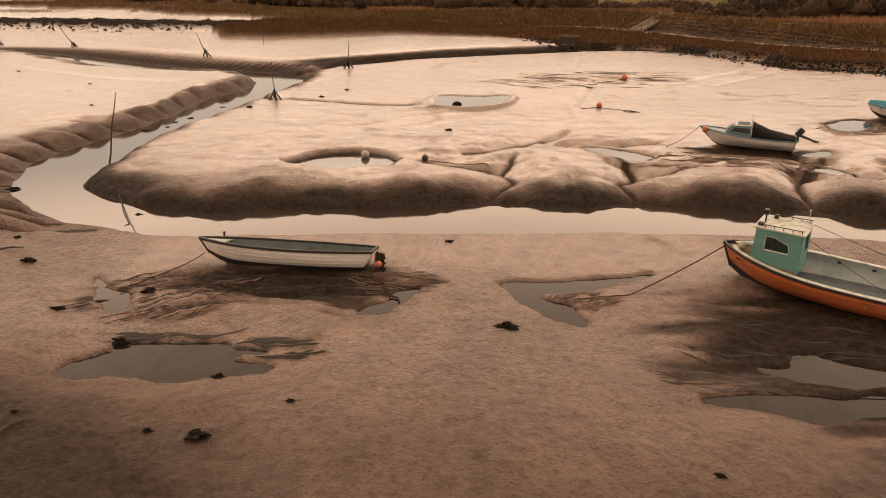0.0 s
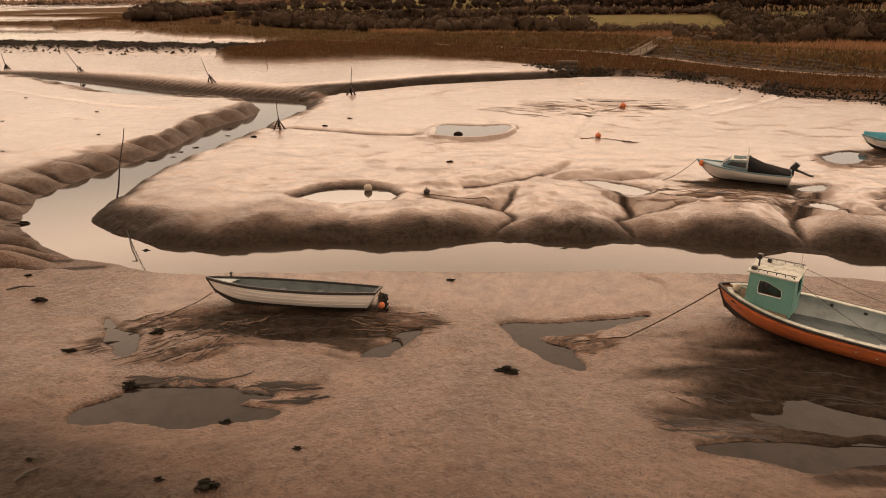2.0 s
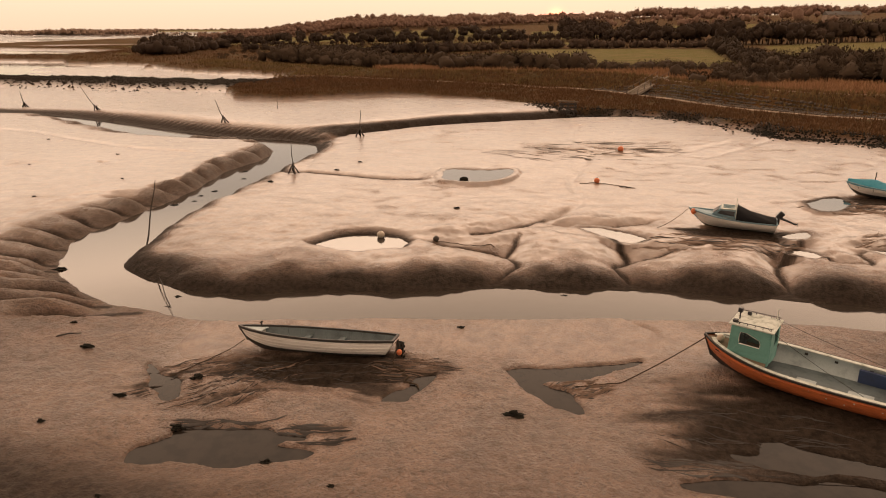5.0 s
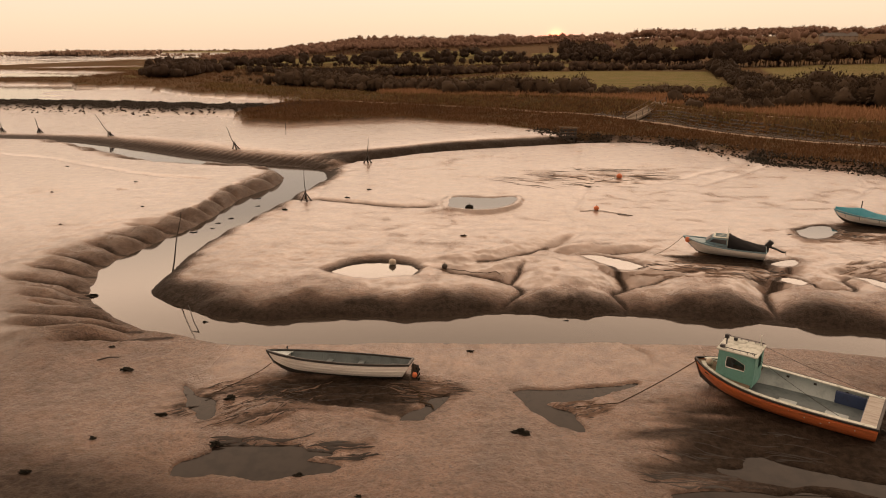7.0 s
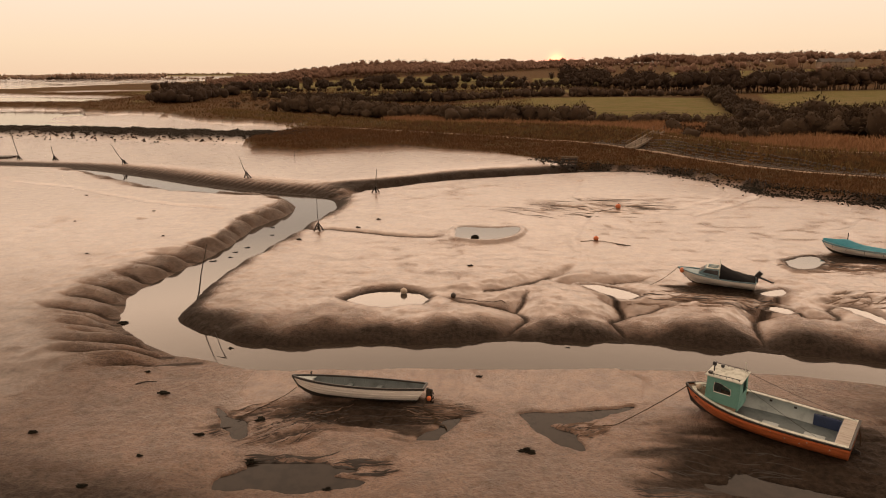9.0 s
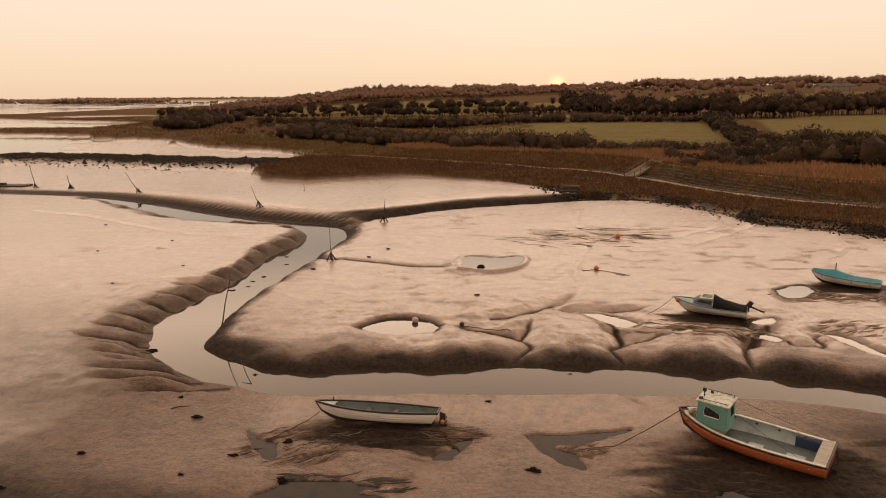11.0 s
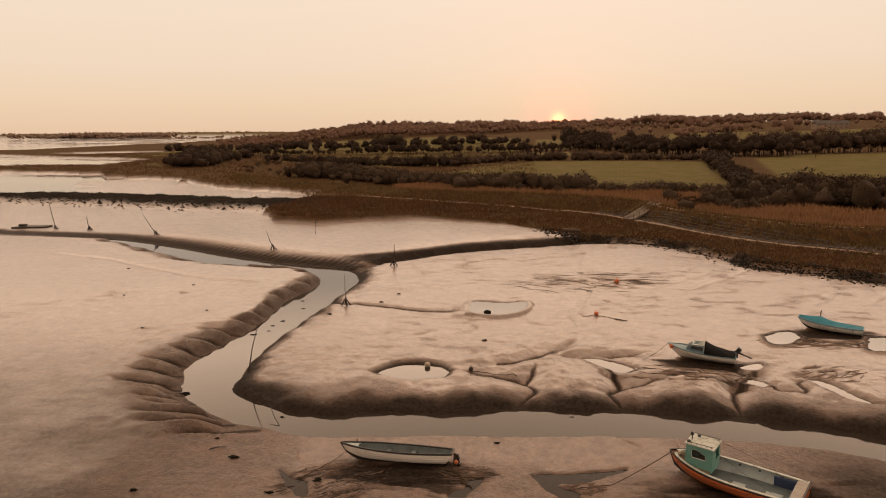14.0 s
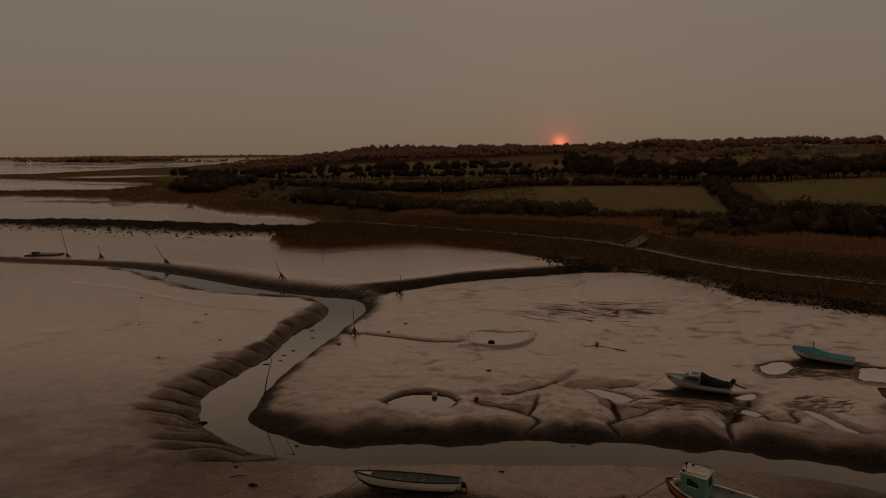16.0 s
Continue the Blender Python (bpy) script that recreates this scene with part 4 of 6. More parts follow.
class Hull:
    """A hull with its bow towards +x: length, beam, depth amidships, rise of the bow and stern, transom width."""

    def __init__(self, length, beam, depth, bow=0.45, stern=0.05, transom=0.72, rake=0.35, flare=2.4, full=0.42, tuck=0.08):
        self.tuck = tuck
        self.length, self.beam, self.depth, self.bow, self.stern = length, beam, depth, bow, stern
        self.transom, self.rake, self.flare, self.full = transom, rake, flare, full

    def sheer(self, s):
        return self.depth + self.bow * s**2.4 + self.stern * (1 - s) ** 2

    def keel(self, s):
        return 0.55 * self.depth * max(0.0, (s - 0.72) / 0.28) ** 2.2

    def point(self, s, q, inset=0.0, side=1):
        """q: 0 at the gunwale, 1 at the keel."""
        b = max(0.006, half_beam(s, self.beam, self.transom, self.full) - inset)
        m = self.flare + (1.15 - self.flare) * max(0.0, (s - 0.35) / 0.65) ** 1.2
        zs, zk = self.sheer(s), self.keel(s) + inset * 0.6
        x = self.length * s - self.rake * q * max(0.0, (s - 0.6) / 0.4) ** 1.5 + self.tuck * q * (1 - min(1.0, s * 4)) - inset * (1.5 if s > 0.95 else 0)
        return Vector((x, side * b * (1 - q**m) * (1 - 0.05 * q), zs + (zk - zs) * q))

    def skin(self, bm, q0, q1, inset=0.0, n=26, m=7, ends=(0.0, 1.0)):
        for side in (1, -1):
            rows = [[self.point(ends[0] + (ends[1] - ends[0]) * (i / n) ** 0.9, q0 + (q1 - q0) * k / m, inset, side) for k in range(m + 1)] for i in range(n + 1)]
            loft(bm, rows)

    def rail(self, side, drop=0.0, inset=0.0, n=24, s0=0.0, s1=1.0):
        out = []
        for i in range(n + 1):
            s = s0 + (s1 - s0) * i / n
            p = self.point(s, drop, inset, side)
            out.append(p)
        return out

    def wall(self, bm, s, q0, q1, inset, thick, m=8):
        """A board across the hull at s, from q0 down to q1."""
        qs = [q0 + (q1 - q0) * k / m for k in range(m + 1)]
        ring = [self.point(s, q, inset, 1) for q in qs] + [self.point(s, q, inset, -1) for q in reversed(qs)]
        a = [bm.verts.new(p) for p in ring]
        b = [bm.verts.new(p + Vector((thick, 0, 0))) for p in ring]
        bm.faces.new(a)
        bm.faces.new(b[::-1])
        for k in range(len(a)):
            k2 = (k + 1) % len(a)
            bm.faces.new((a[k], a[k2], b[k2], b[k]))

    def deck(self, bm, s0, s1, q, inset=0.02, n=12, crown=0.04, thick=0.03):
        rows = []
        for i in range(n + 1):
            s = s0 + (s1 - s0) * i / n
            a, b = self.point(s, q, inset, 1), self.point(s, q, inset, -1)
            row = [a.lerp(b, k / 6) + Vector((0, 0, crown * math.sin(math.pi * k / 6))) for k in range(7)]
            rows.append(row + [p - Vector((0, 0, thick)) for p in reversed(row)])
        grid = loft(bm, rows, close=True)
        bm.faces.new(grid[0][::-1])
        bm.faces.new(grid[-1])


def hull_parts(boat, h, paint, bottom, inside_paint, rail_paint, waterline=0.6, floor_q=0.72, deck_from=1.0, rail=(0.07, 0.06), sole=None):
    bm = bmesh.new()
    h.skin(bm, 0.0, waterline)
    h.wall(bm, 0.0, 0.0, waterline, 0.0, 0.05)
    part("hull_side", bm, paint, boat, smooth=True)
    bm = bmesh.new()
    h.skin(bm, waterline, 1.0)
    h.wall(bm, 0.0, waterline, 0.999, 0.0, 0.05)
    part("bottom", bm, bottom, boat, "dark fouled bottom below the waterline", smooth=True)
    bm = bmesh.new()
    h.skin(bm, 0.02, floor_q, inset=0.045, ends=(0.012, min(0.985, deck_from + 0.02)))
    part("lining", bm, inside_paint, boat, smooth=True)
    bm = bmesh.new()
    h.deck(bm, 0.01, min(0.93, deck_from + 0.02), floor_q - 0.01, inset=0.05, crown=0.0, n=16)
    part("sole", bm, sole or inside_paint, boat)
    for side in (1, -1):
        bm = bmesh.new()
        bar(bm, [p + Vector((0, 0, 0.015)) for p in h.rail(side)], *rail)
        part("gunwale", bm, rail_paint, boat)
    bm = bmesh.new()
    box(bm, (0.09, 2 * abs(h.point(0, 0).y) + 0.05, 0.07), (0.03, 0, h.sheer(0) + 0.02), bevel=0.01)
    part("transom_cap", bm, rail_paint, boat)
    bm = bmesh.new()
    tube(bm, [h.point(1.0, q) + Vector((0.012, 0, 0)) for q in np.linspace(0, 0.98, 9)], 0.035, 6)
    part("stem", bm, rail_paint, boat)


def rope_between(a, b, sag, radius=0.016, n=14, name="rope", label="dark muddy mooring rope over the mud", wander=0.0):
    bm = bmesh.new()
    a, b = Vector(a), Vector(b)
    pts = []
    for i in range(n + 1):
        t = i / n
        p = a.lerp(b, t) - Vector((0, 0, sag * 4 * t * (1 - t)))
        if wander:
            p += Vector((wander * noise.noise(Vector((t * 5, a.x, 1))), wander * noise.noise(Vector((t * 5, a.y, 7))), 0))
            p.z = max(p.z, height(p.x, p.y) + radius)
        pts.append(p)
    tube(bm, pts, radius, 5)
    return tagged(part(name, bm, M["rope"]), label, "rope")


def build_dinghy():
    boat = thing("rowing_boat", pose(-2.83, 3.05, 0.10, 11.5, -0.5, 177.5), "long white clinker dinghy with black gunwale and grey inside", "boat")
    h = Hull(5.9, 1.72, 0.74, bow=0.17, stern=0.03, transom=0.60, rake=0.35, flare=2.6, tuck=0.45)
    hull_parts(boat, h, M["white"], M["antifoul"], M["slate"], M["black"], waterline=0.66, deck_from=0.84, rail=(0.085, 0.085))
    bm = bmesh.new()
    h.deck(bm, 0.84, 0.985, 0.03, inset=0.03, crown=0.03)
    part("foredeck", bm, M["pale"], boat)
    for s in (0.12, 0.36, 0.58):
        bm = bmesh.new()
        p = h.point(s, 0.33, 0.05)
        box(bm, (0.22, 2 * p.y, 0.035), (p.x, 0, p.z), bevel=0.008)
        part("thwart", bm, M["slate"], boat)
    for q in (0.16, 0.32, 0.48):
        for side in (1, -1):
            bm = bmesh.new()
            tube(bm, [h.point(s, q, -0.003, side) for s in np.linspace(0.0, 0.985, 22)], 0.009, 4)
            part("strake", bm, M["white"], boat)
    for i in range(9):
        s = 0.08 + i * 0.08
        bm = bmesh.new()
        rows = [h.point(s, q, 0.05, 1) for q in np.linspace(0.05, 0.7, 6)] + [h.point(s, q, 0.05, -1) for q in np.linspace(0.7, 0.05, 6)]
        tube(bm, rows, 0.016, 4)
        part("rib", bm, M["slate"], boat)
    bm = bmesh.new()
    bar(bm, [h.point(s, 0.5, 0.3, 1) for s in (0.15, 0.4, 0.62)], 0.06, 0.03)
    part("oar", bm, M["timber"], boat, "weathered timber oar lying inside")
    bm = bmesh.new()
    tube(bm, [(5.05, 0, 1.0), (5.05, 0, 1.16)], 0.03, 6)
    tube(bm, [(5.05, -0.1, 1.12), (5.05, 0.1, 1.12)], 0.02, 6)
    part("bitt", bm, M["black"], boat)
    bm = bmesh.new()
    plate(bm, [(0.0, 0.12), (-0.28, 0.05), (-0.24, -0.55), (0.02, -0.62)], 0.05, pose(-0.03, 0.0, 0.62, 90, 0, 0))
    part("rudder", bm, M["black"], boat)
    # float and mooring gear at the stern
    f = thing("mooring_float", pose(-2.62, 2.62, 0.62), "red-orange mooring float hung at the stern", "buoy")
    bm = bmesh.new()
    blob(bm, 0.105, (0, 0, 0), (1, 1, 1.1), 0.05)
    part("ball", bm, M["buoy_orange"], f, smooth=True)
    bm = bmesh.new()
    tube(bm, [(0, 0, 0.1), (0.0, 0.05, 0.3), (-0.06, 0.2, 0.42)], 0.014, 5)
    part("lanyard", bm, M["rope"], f)
    rope_between((-2.75, 2.75, 0.95), (-2.75, 2.1, 0.22), 0.0, 0.022, wander=0.08)
    g = bmesh.new()
    for k in range(9):
        blob(g, 0.035 + 0.02 * random.random(), (-2.5 + 0.06 * math.sin(k * 2.1), 2.72 + 0.05 * math.cos(k * 1.7), 0.36 + 0.06 * k), (0.7, 0.7, 1.4), 0.5, 1, k)
    tagged(part("tangled_gear", g, M["weed"]), "black weed-hung tangle of rope at the stern", "rope")
    rope_between((-8.5, 3.3, 0.6), (-10.3, 1.0, 0.25), 0.1, 0.016, wander=0.06)
    rope_between((-2.75, 2.1, 0.24), (-1.7, 0.9, 0.22), 0.0, 0.03, wander=0.35)


def build_fishing_boat():
    boat = thing("fishing_boat", pose(13.13, 0.0, 0.09, -1.5, 0.0, 147.0), "orange open fishing boat with a mint green wheelhouse", "boat")
    h = Hull(6.1, 2.55, 0.95, bow=0.32, stern=0.02, transom=0.93, rake=0.28, flare=2.9, full=0.48)
    hull_parts(boat, h, M["orange"], M["antifoul"], M["pale"], M["black"], waterline=0.60, floor_q=0.55, deck_from=0.66, rail=(0.06, 0.07), sole=M["slate"])
    for side in (1, -1):
        bm = bmesh.new()
        bar(bm, [h.point(s, 0.0, 0.10, side) + Vector((0, 0, 0.035)) for s in np.linspace(0.0, 0.97, 20)], 0.15, 0.035)
        part("capping", bm, M["roof"], boat, "pale worn capping rail")
    bm = bmesh.new()
    h.deck(bm, 0.65, 0.985, 0.05, inset=0.03, crown=0.03)
    part("foredeck", bm, M["timber"], boat, "mossy timber foredeck")
    bm = bmesh.new()
    box(bm, (0.48, 2.15, 0.06), (0.29, 0, 0.98), bevel=0.012)
    part("stern_deck", bm, M["bleached"], boat, "bleached plank stern deck")
    bm = bmesh.new()
    box(bm, (0.03, 2.1, 0.45), (0.54, 0, 0.74))
    part("stern_bulkhead", bm, M["navy"], boat)
    for x in (1.3, 2.9):
        bm = bmesh.new()
        box(bm, (0.7, 0.8, 0.05), (x, 0.2, 0.46), bevel=0.01)
        part("hatch", bm, M["pale"], boat)
    bm = bmesh.new()
    box(bm, (0.95, 0.10, 0.50), (1.05, -0.98, 0.66), (0, 0, -2), bevel=0.02)
    part("side_board", bm, M["navy"], boat, "dark blue board against the inner side")
    for x in (1.2, 2.2, 3.1):
        bm = bmesh.new()
        p = h.point(x / h.length, 0.0, 0.12, -1)
        box(bm, (0.1, 0.05, 0.07), (p.x, p.y + 0.03, p.z - 0.1), bevel=0.01)
        part("cleat", bm, M["black"], boat)
    # wheelhouse
    x0, x1, w0, w1, z0, z1 = 3.92, 5.15, 0.62, 0.57, 0.94, 2.13
    wh = bmesh.new()
    frame_rings = []
    for sgn in (1, -1):
        def at(x, z):
            k = (z - z0) / (z1 - z0)
            return Vector((x, sgn * (w0 + (w1 - w0) * k), z))
        # side panel with its window cut through
        outer = [at(*p) for p in ((x0, z0), (x1 + 0.03, z0), (x1, 1.72), (x1 - 0.02, z1), (x0 + 0.72, z1 - 0.02), (x0 + 0.02, z1 - 0.03), (x0, 1.7))]
        hole = [at(*p) for p in ((x0 + 0.30, 1.50), (x0 + 0.93, 1.52), (x0 + 0.96, 1.70), (x0 + 0.93, 1.94), (x0 + 0.72, 1.94), (x0 + 0.31, 1.77), (x0 + 0.28, 1.64))]
        vo, vi = [wh.verts.new(p) for p in outer], [wh.verts.new(p) for p in hole]
        for k in range(7):
            k2 = (k + 1) % 7
            wh.faces.new((vo[k], vo[k2], vi[k2], vi[k]))
        frame_rings.append([p + Vector((0, sgn * 0.008, 0)) for p in hole])
    # front and aft panels
    def panel(x, lean, holes):
        ys = [-w0, *[v for h2 in holes for v in h2], w0]
        zs = [z0, 1.45, 1.95, z1 - 0.02]
        for i in range(len(ys) - 1):
            for k in range(3):
                if k == 1 and i % 2 == 1:
                    continue
                corners = [(ys[i], zs[k]), (ys[i + 1], zs[k]), (ys[i + 1], zs[k + 1]), (ys[i], zs[k + 1])]
                wh.faces.new([wh.verts.new((x + lean * (z - z0), y * (1 + (w1 / w0 - 1) * (z - z0) / (z1 - z0)), z)) for y, z in corners])
    panel(x1 + 0.03, -0.03, [(-0.48, -0.06), (0.06, 0.48)])
    panel(x0, 0.012, [(-0.40, 0.10)])
    bmesh.ops.remove_doubles(wh, verts=wh.verts[:], dist=0.002)
    bmesh.ops.solidify(wh, geom=wh.faces[:], thickness=0.03)
    house = part("wheelhouse", wh, M["mint"], boat, "mint green plywood wheelhouse")
    for ring in frame_rings:
        bm = bmesh.new()
        tube(bm, ring + ring[:1], 0.022, 5, close=False)
        part("window_frame", bm, M["white"], house)
        bm = bmesh.new()
        bm.faces.new([bm.verts.new(p * 1.0 - Vector((0, 0.012 * (1 if p.y > 0 else -1), 0))) for p in ring])
        part("pane", bm, M["glass"], house)
    bm = bmesh.new()
    box(bm, (x1 - x0 + 0.16, 2 * w1 + 0.12, 0.05), ((x0 + x1) / 2, 0, z1 + 0.01), (0, -1.0, 0), bevel=0.015)
    roof = part("roof", bm, M["roof"], boat, "chalky pale flat roof with chipped paint")
    for sgn in (1, -1):
        bm = bmesh.new()
        tube(bm, [(x0 - 0.02, sgn * (w1 - 0.03), z1 + 0.11), (x1 - 0.05, sgn * (w1 - 0.03), z1 + 0.11)], 0.014, 5)
        for k in range(5):
            xk = x0 + 0.04 + k * 0.24
            tube(bm, [(xk, sgn * (w1 - 0.03), z1 + 0.02), (xk, sgn * (w1 - 0.03), z1 + 0.11)], 0.013, 5)
        part("handrail", bm, M["black"], boat)
    bm = bmesh.new()
    tube(bm, [(x1 - 0.12, 0.1, z1 + 0.02), (x1 - 0.12, 0.1, z1 + 0.32)], 0.025, 6)
    box(bm, (0.14, 0.16, 0.16), (x1 - 0.12, 0.1, z1 + 0.36), bevel=0.03)
    part("searchlight", bm, M["plastic"], boat)
    bm = bmesh.new()
    box(bm, (0.16, 0.14, 0.10), (x1 - 0.08, 0.42, z1 + 0.09), bevel=0.02)
    part("lamp_box", bm, M["plastic"], boat)
    bm = bmesh.new()
    box(bm, (0.12, 0.12, 0.12), (x1 - 0.3, -0.4, z1 + 0.10), bevel=0.02)
    part("lamp_box", bm, M["plastic"], boat)
    bm = bmesh.new()
    tube(bm, [(x0 + 0.08, -0.45, z1), (x0 + 0.08, -0.45, z1 + 0.42)], [0.016, 0.008], 5)
    blob(bm, 0.03, (x0 + 0.08, -0.45, z1 + 0.43), level=1)
    part("aerial", bm, M["roof"], boat)
    bm = bmesh.new()
    box(bm, (0.22, 0.5, 0.7), (x1 - 0.25, 0.0, 1.35), bevel=0.03)
    blob(bm, 0.13, (x1 - 0.45, 0.15, 1.66), (0.6, 1, 1), level=2)
    part("console", bm, M["slate"], boat)
    bm = bmesh.new()
    blob(bm, 0.13, (5.55, 0.12, 1.32), (1, 1, 1), 0.03)
    part("fender", bm, M["buoy_white"], boat, "scuffed off-white ball fender", smooth=True)
    bm = bmesh.new()
    tube(bm, [(5.2, -0.1, 1.30), (5.5, -0.05, 1.34)], 0.03, 6)
    part("boom", bm, M["roof"], boat)
    # fittings and scars on the planking
    for s, q in ((0.10, 0.22), (0.22, 0.16), (0.26, 0.30), (0.34, 0.24), (0.42, 0.12)):
        bm = bmesh.new()
        blob(bm, 0.026, h.point(s, q, -0.004, 1), (1, 0.4, 1), level=1)
        part("skin_fitting", bm, M["roof"], boat)
    bm = bmesh.new()
    p = h.point(0.90, 0.17, -0.004, 1)
    box(bm, (0.26, 0.012, 0.045), (p.x, p.y, p.z), (0, -8, -21))
    part("name_bar", bm, M["black"], boat, "short dark painted bar on the bow")
    for side in (1, -1):
        bm = bmesh.new()
        tube(bm, [h.point(s, 0.10, -0.012, side) for s in np.linspace(0.0, 0.985, 22)], 0.022, 5)
        part("rubbing_strake", bm, M["orange"], boat)
    bm = bmesh.new()
    plate(bm, [(0, 0), (-0.22, 0.02), (-0.18, 0.35), (0, 0.4)], 0.05, pose(-0.02, 0.0, 0.05, 90, 0, 0))
    part("rudder", bm, M["antifoul"], boat)
    bm = bmesh.new()
    tube(bm, [(-0.02, -0.7, 0.9), (-0.1, -0.72, 0.6), (-0.12, -0.7, 0.25)], 0.03, 5)
    part("stern_line", bm, M["rope"], boat)
    # stays from the wheelhouse to the quarters
    m = boat.matrix_world
    for a, b in (((4.05, -0.5, 2.2), (0.15, -1.1, 1.02)), ((4.05, 0.5, 2.2), (1.2, 0.25, 0.62))):
        bm = bmesh.new()
        tube(bm, [Vector(a).lerp(Vector(b), k / 8) - Vector((0, 0, 0.25 * k / 8 * (1 - k / 8))) for k in range(9)], 0.008, 4)
        part("stay", bm, M["black"], boat)
    rope_between(m @ Vector((6.05, 0.02, 1.18)), (4.95, 1.62, 0.26), 0.06, 0.02, label="taut dark mooring rope from the bow into the mud")
    rope_between((4.95, 1.62, 0.24), (3.4, 1.2, 0.22), 0.0, 0.016, wander=0.12)
    # sister keel showing under the bow
    bm = bmesh.new()
    tube(bm, [(7.35, 1.35, 0.22), (8.4, 0.75, 0.24)], [0.05, 0.07], 6)
    tagged(part("timber_baulk", bm, M["wetwood"]), "wet black timber lying under the bow", "timber")


def build_cabin_boat():
    boat = thing("cabin_cruiser", pose(15.95, 18.5, 0.58, 0.5, -1.0, 161.0), "small white cabin boat with black canvas cover and outboard", "boat")
    h = Hull(4.6, 1.85, 0.66, bow=0.30, stern=0.0, transom=0.85, rake=0.55, flare=2.2, full=0.4)
    hull_parts(boat, h, M["white"], M["antifoul"], M["pale"], M["bluehull"], waterline=0.86, deck_from=0.62, rail=(0.09, 0.07))
    bm = bmesh.new()
    h.deck(bm, 0.60, 0.985, 0.02, inset=0.03, crown=0.06)
    part("foredeck", bm, M["bluehull"], boat, "blue grey foredeck")
    # cabin: sloping screen, side panels with windows, pale roof
    c = bmesh.new()
    prof = [(2.05, 0.74, 0.70), (2.12, 1.22, 0.58), (2.95, 1.20, 0.50), (3.35, 0.86, 0.42)]
    for sgn in (1, -1):
        c.faces.new([c.verts.new((x, sgn * w, z)) for x, z, w in prof])
    for a, b in zip(prof, prof[1:]):
        c.faces.new([c.verts.new(p) for p in ((a[0], a[2], a[1]), (b[0], b[2], b[1]), (b[0], -b[2], b[1]), (a[0], -a[2], a[1]))])
    bmesh.ops.remove_doubles(c, verts=c.verts[:], dist=0.002)
    cabin = part("cabin", c, M["bluehull"], boat, "blue grey low cabin")
    for sgn in (1, -1):
        bm = bmesh.new()
        ring = [Vector((x, sgn * (w + 0.012), z)) for x, z, w in ((2.2, 0.88, 0.668), (3.12, 0.92, 0.468), (2.92, 1.12, 0.508), (2.2, 1.14, 0.60))]
        inner = [bm.verts.new(p) for p in ring]
        outer = [bm.verts.new(p - Vector((0, sgn * 0.02, 0))) for p in ring]
        bm.faces.new(inner)
        bm.faces.new(outer[::-1])
        for k in range(4):
            bm.faces.new((inner[k], inner[(k + 1) % 4], outer[(k + 1) % 4], outer[k]))
        part("window", bm, M["plastic"], cabin, "dark cabin side window")
    bm = bmesh.new()
    plate(bm, [(-0.42, -0.18), (0.42, -0.18), (0.45, 0.18), (-0.45, 0.18)], 0.02, pose(3.17, 0, 1.05, 0, 40, 0) @ pose(0, 0, 0, 0, 0, 90))
    part("windscreen", bm, M["plastic"], cabin, "dark sloping windscreen")
    bm = bmesh.new()
    box(bm, (0.82, 1.16, 0.05), (2.52, 0, 1.235), (0, 1.5, 0), bevel=0.02)
    part("cabin_roof", bm, M["roof"], boat, "pale cabin roof")
    for y in (-0.3, 0.0, 0.3):
        bm = bmesh.new()
        box(bm, (0.6, 0.06, 0.05), (2.52, y, 1.28), bevel=0.01)
        part("roof_bar", bm, M["bluehull"], boat)
    # canvas tent over the cockpit, held by a hoop
    bm = bmesh.new()
    rows = []
    for i in range(11):
        t = i / 10
        x = 2.1 - 2.05 * t
        hgt = 1.42 - 0.62 * t**0.75 - 0.05 * math.sin(math.pi * t)
        w = half_beam(x / h.length, h.beam, h.transom, h.full) + 0.02
        base = h.sheer(x / h.length) + 0.02
        rows.append([Vector((x, w * math.cos(a) * (1.0 if abs(math.cos(a)) > 0.95 else 0.92), base + max(0.04, hgt - base) * math.sin(a) ** 0.8 - 0.02 * math.sin(5 * a + i))) for a in np.linspace(0, math.pi, 13)])
    loft(bm, rows)
    part("canopy", bm, M["canvas_black"], boat, "sagging black canvas cover", smooth=True)
    bm = bmesh.new()
    tube(bm, [(2.12, 0.72 * math.cos(a), 0.8 + 0.66 * math.sin(a)) for a in np.linspace(0, math.pi, 11)], 0.025, 5)
    part("hoop", bm, M["roof"], boat)
    bm = bmesh.new()
    tube(bm, [(2.15, -0.3, 1.25), (2.15, -0.3, 1.75)], 0.014, 5)
    part("aerial", bm, M["roof"], boat)
    # outboard, tilted up
    mot = bmesh.new()
    box(mot, (0.30, 0.26, 0.44), (-0.10, 0, 1.06), (0, -35, 0), bevel=0.06)
    cowl = part("motor", mot, M["plastic"], boat, "black outboard motor tilted up")
    mot = bmesh.new()
    tube(mot, [(-0.08, 0, 0.92), (-0.45, 0, 0.80), (-0.85, 0, 0.66)], [0.075, 0.06, 0.05], 6)
    blob(mot, 0.09, (-0.88, 0, 0.65), (1.6, 0.7, 0.7), level=1)
    part("leg", mot, M["plastic"], cowl)
    for k in range(3):
        mot = bmesh.new()
        a = 2.1 * k
        box(mot, (0.03, 0.07, 0.14), (-1.0, 0.07 * math.sin(a), 0.62 + 0.07 * math.cos(a)), (-math.degrees(a), 20, 0), bevel=0.01)
        part("propeller_blade", mot, M["steel"], cowl)
    mot = bmesh.new()
    box(mot, (0.12, 0.3, 0.36), (-0.05, 0, 0.74), bevel=0.02)
    part("bracket", mot, M["plastic"], cowl)
    bm = bmesh.new()
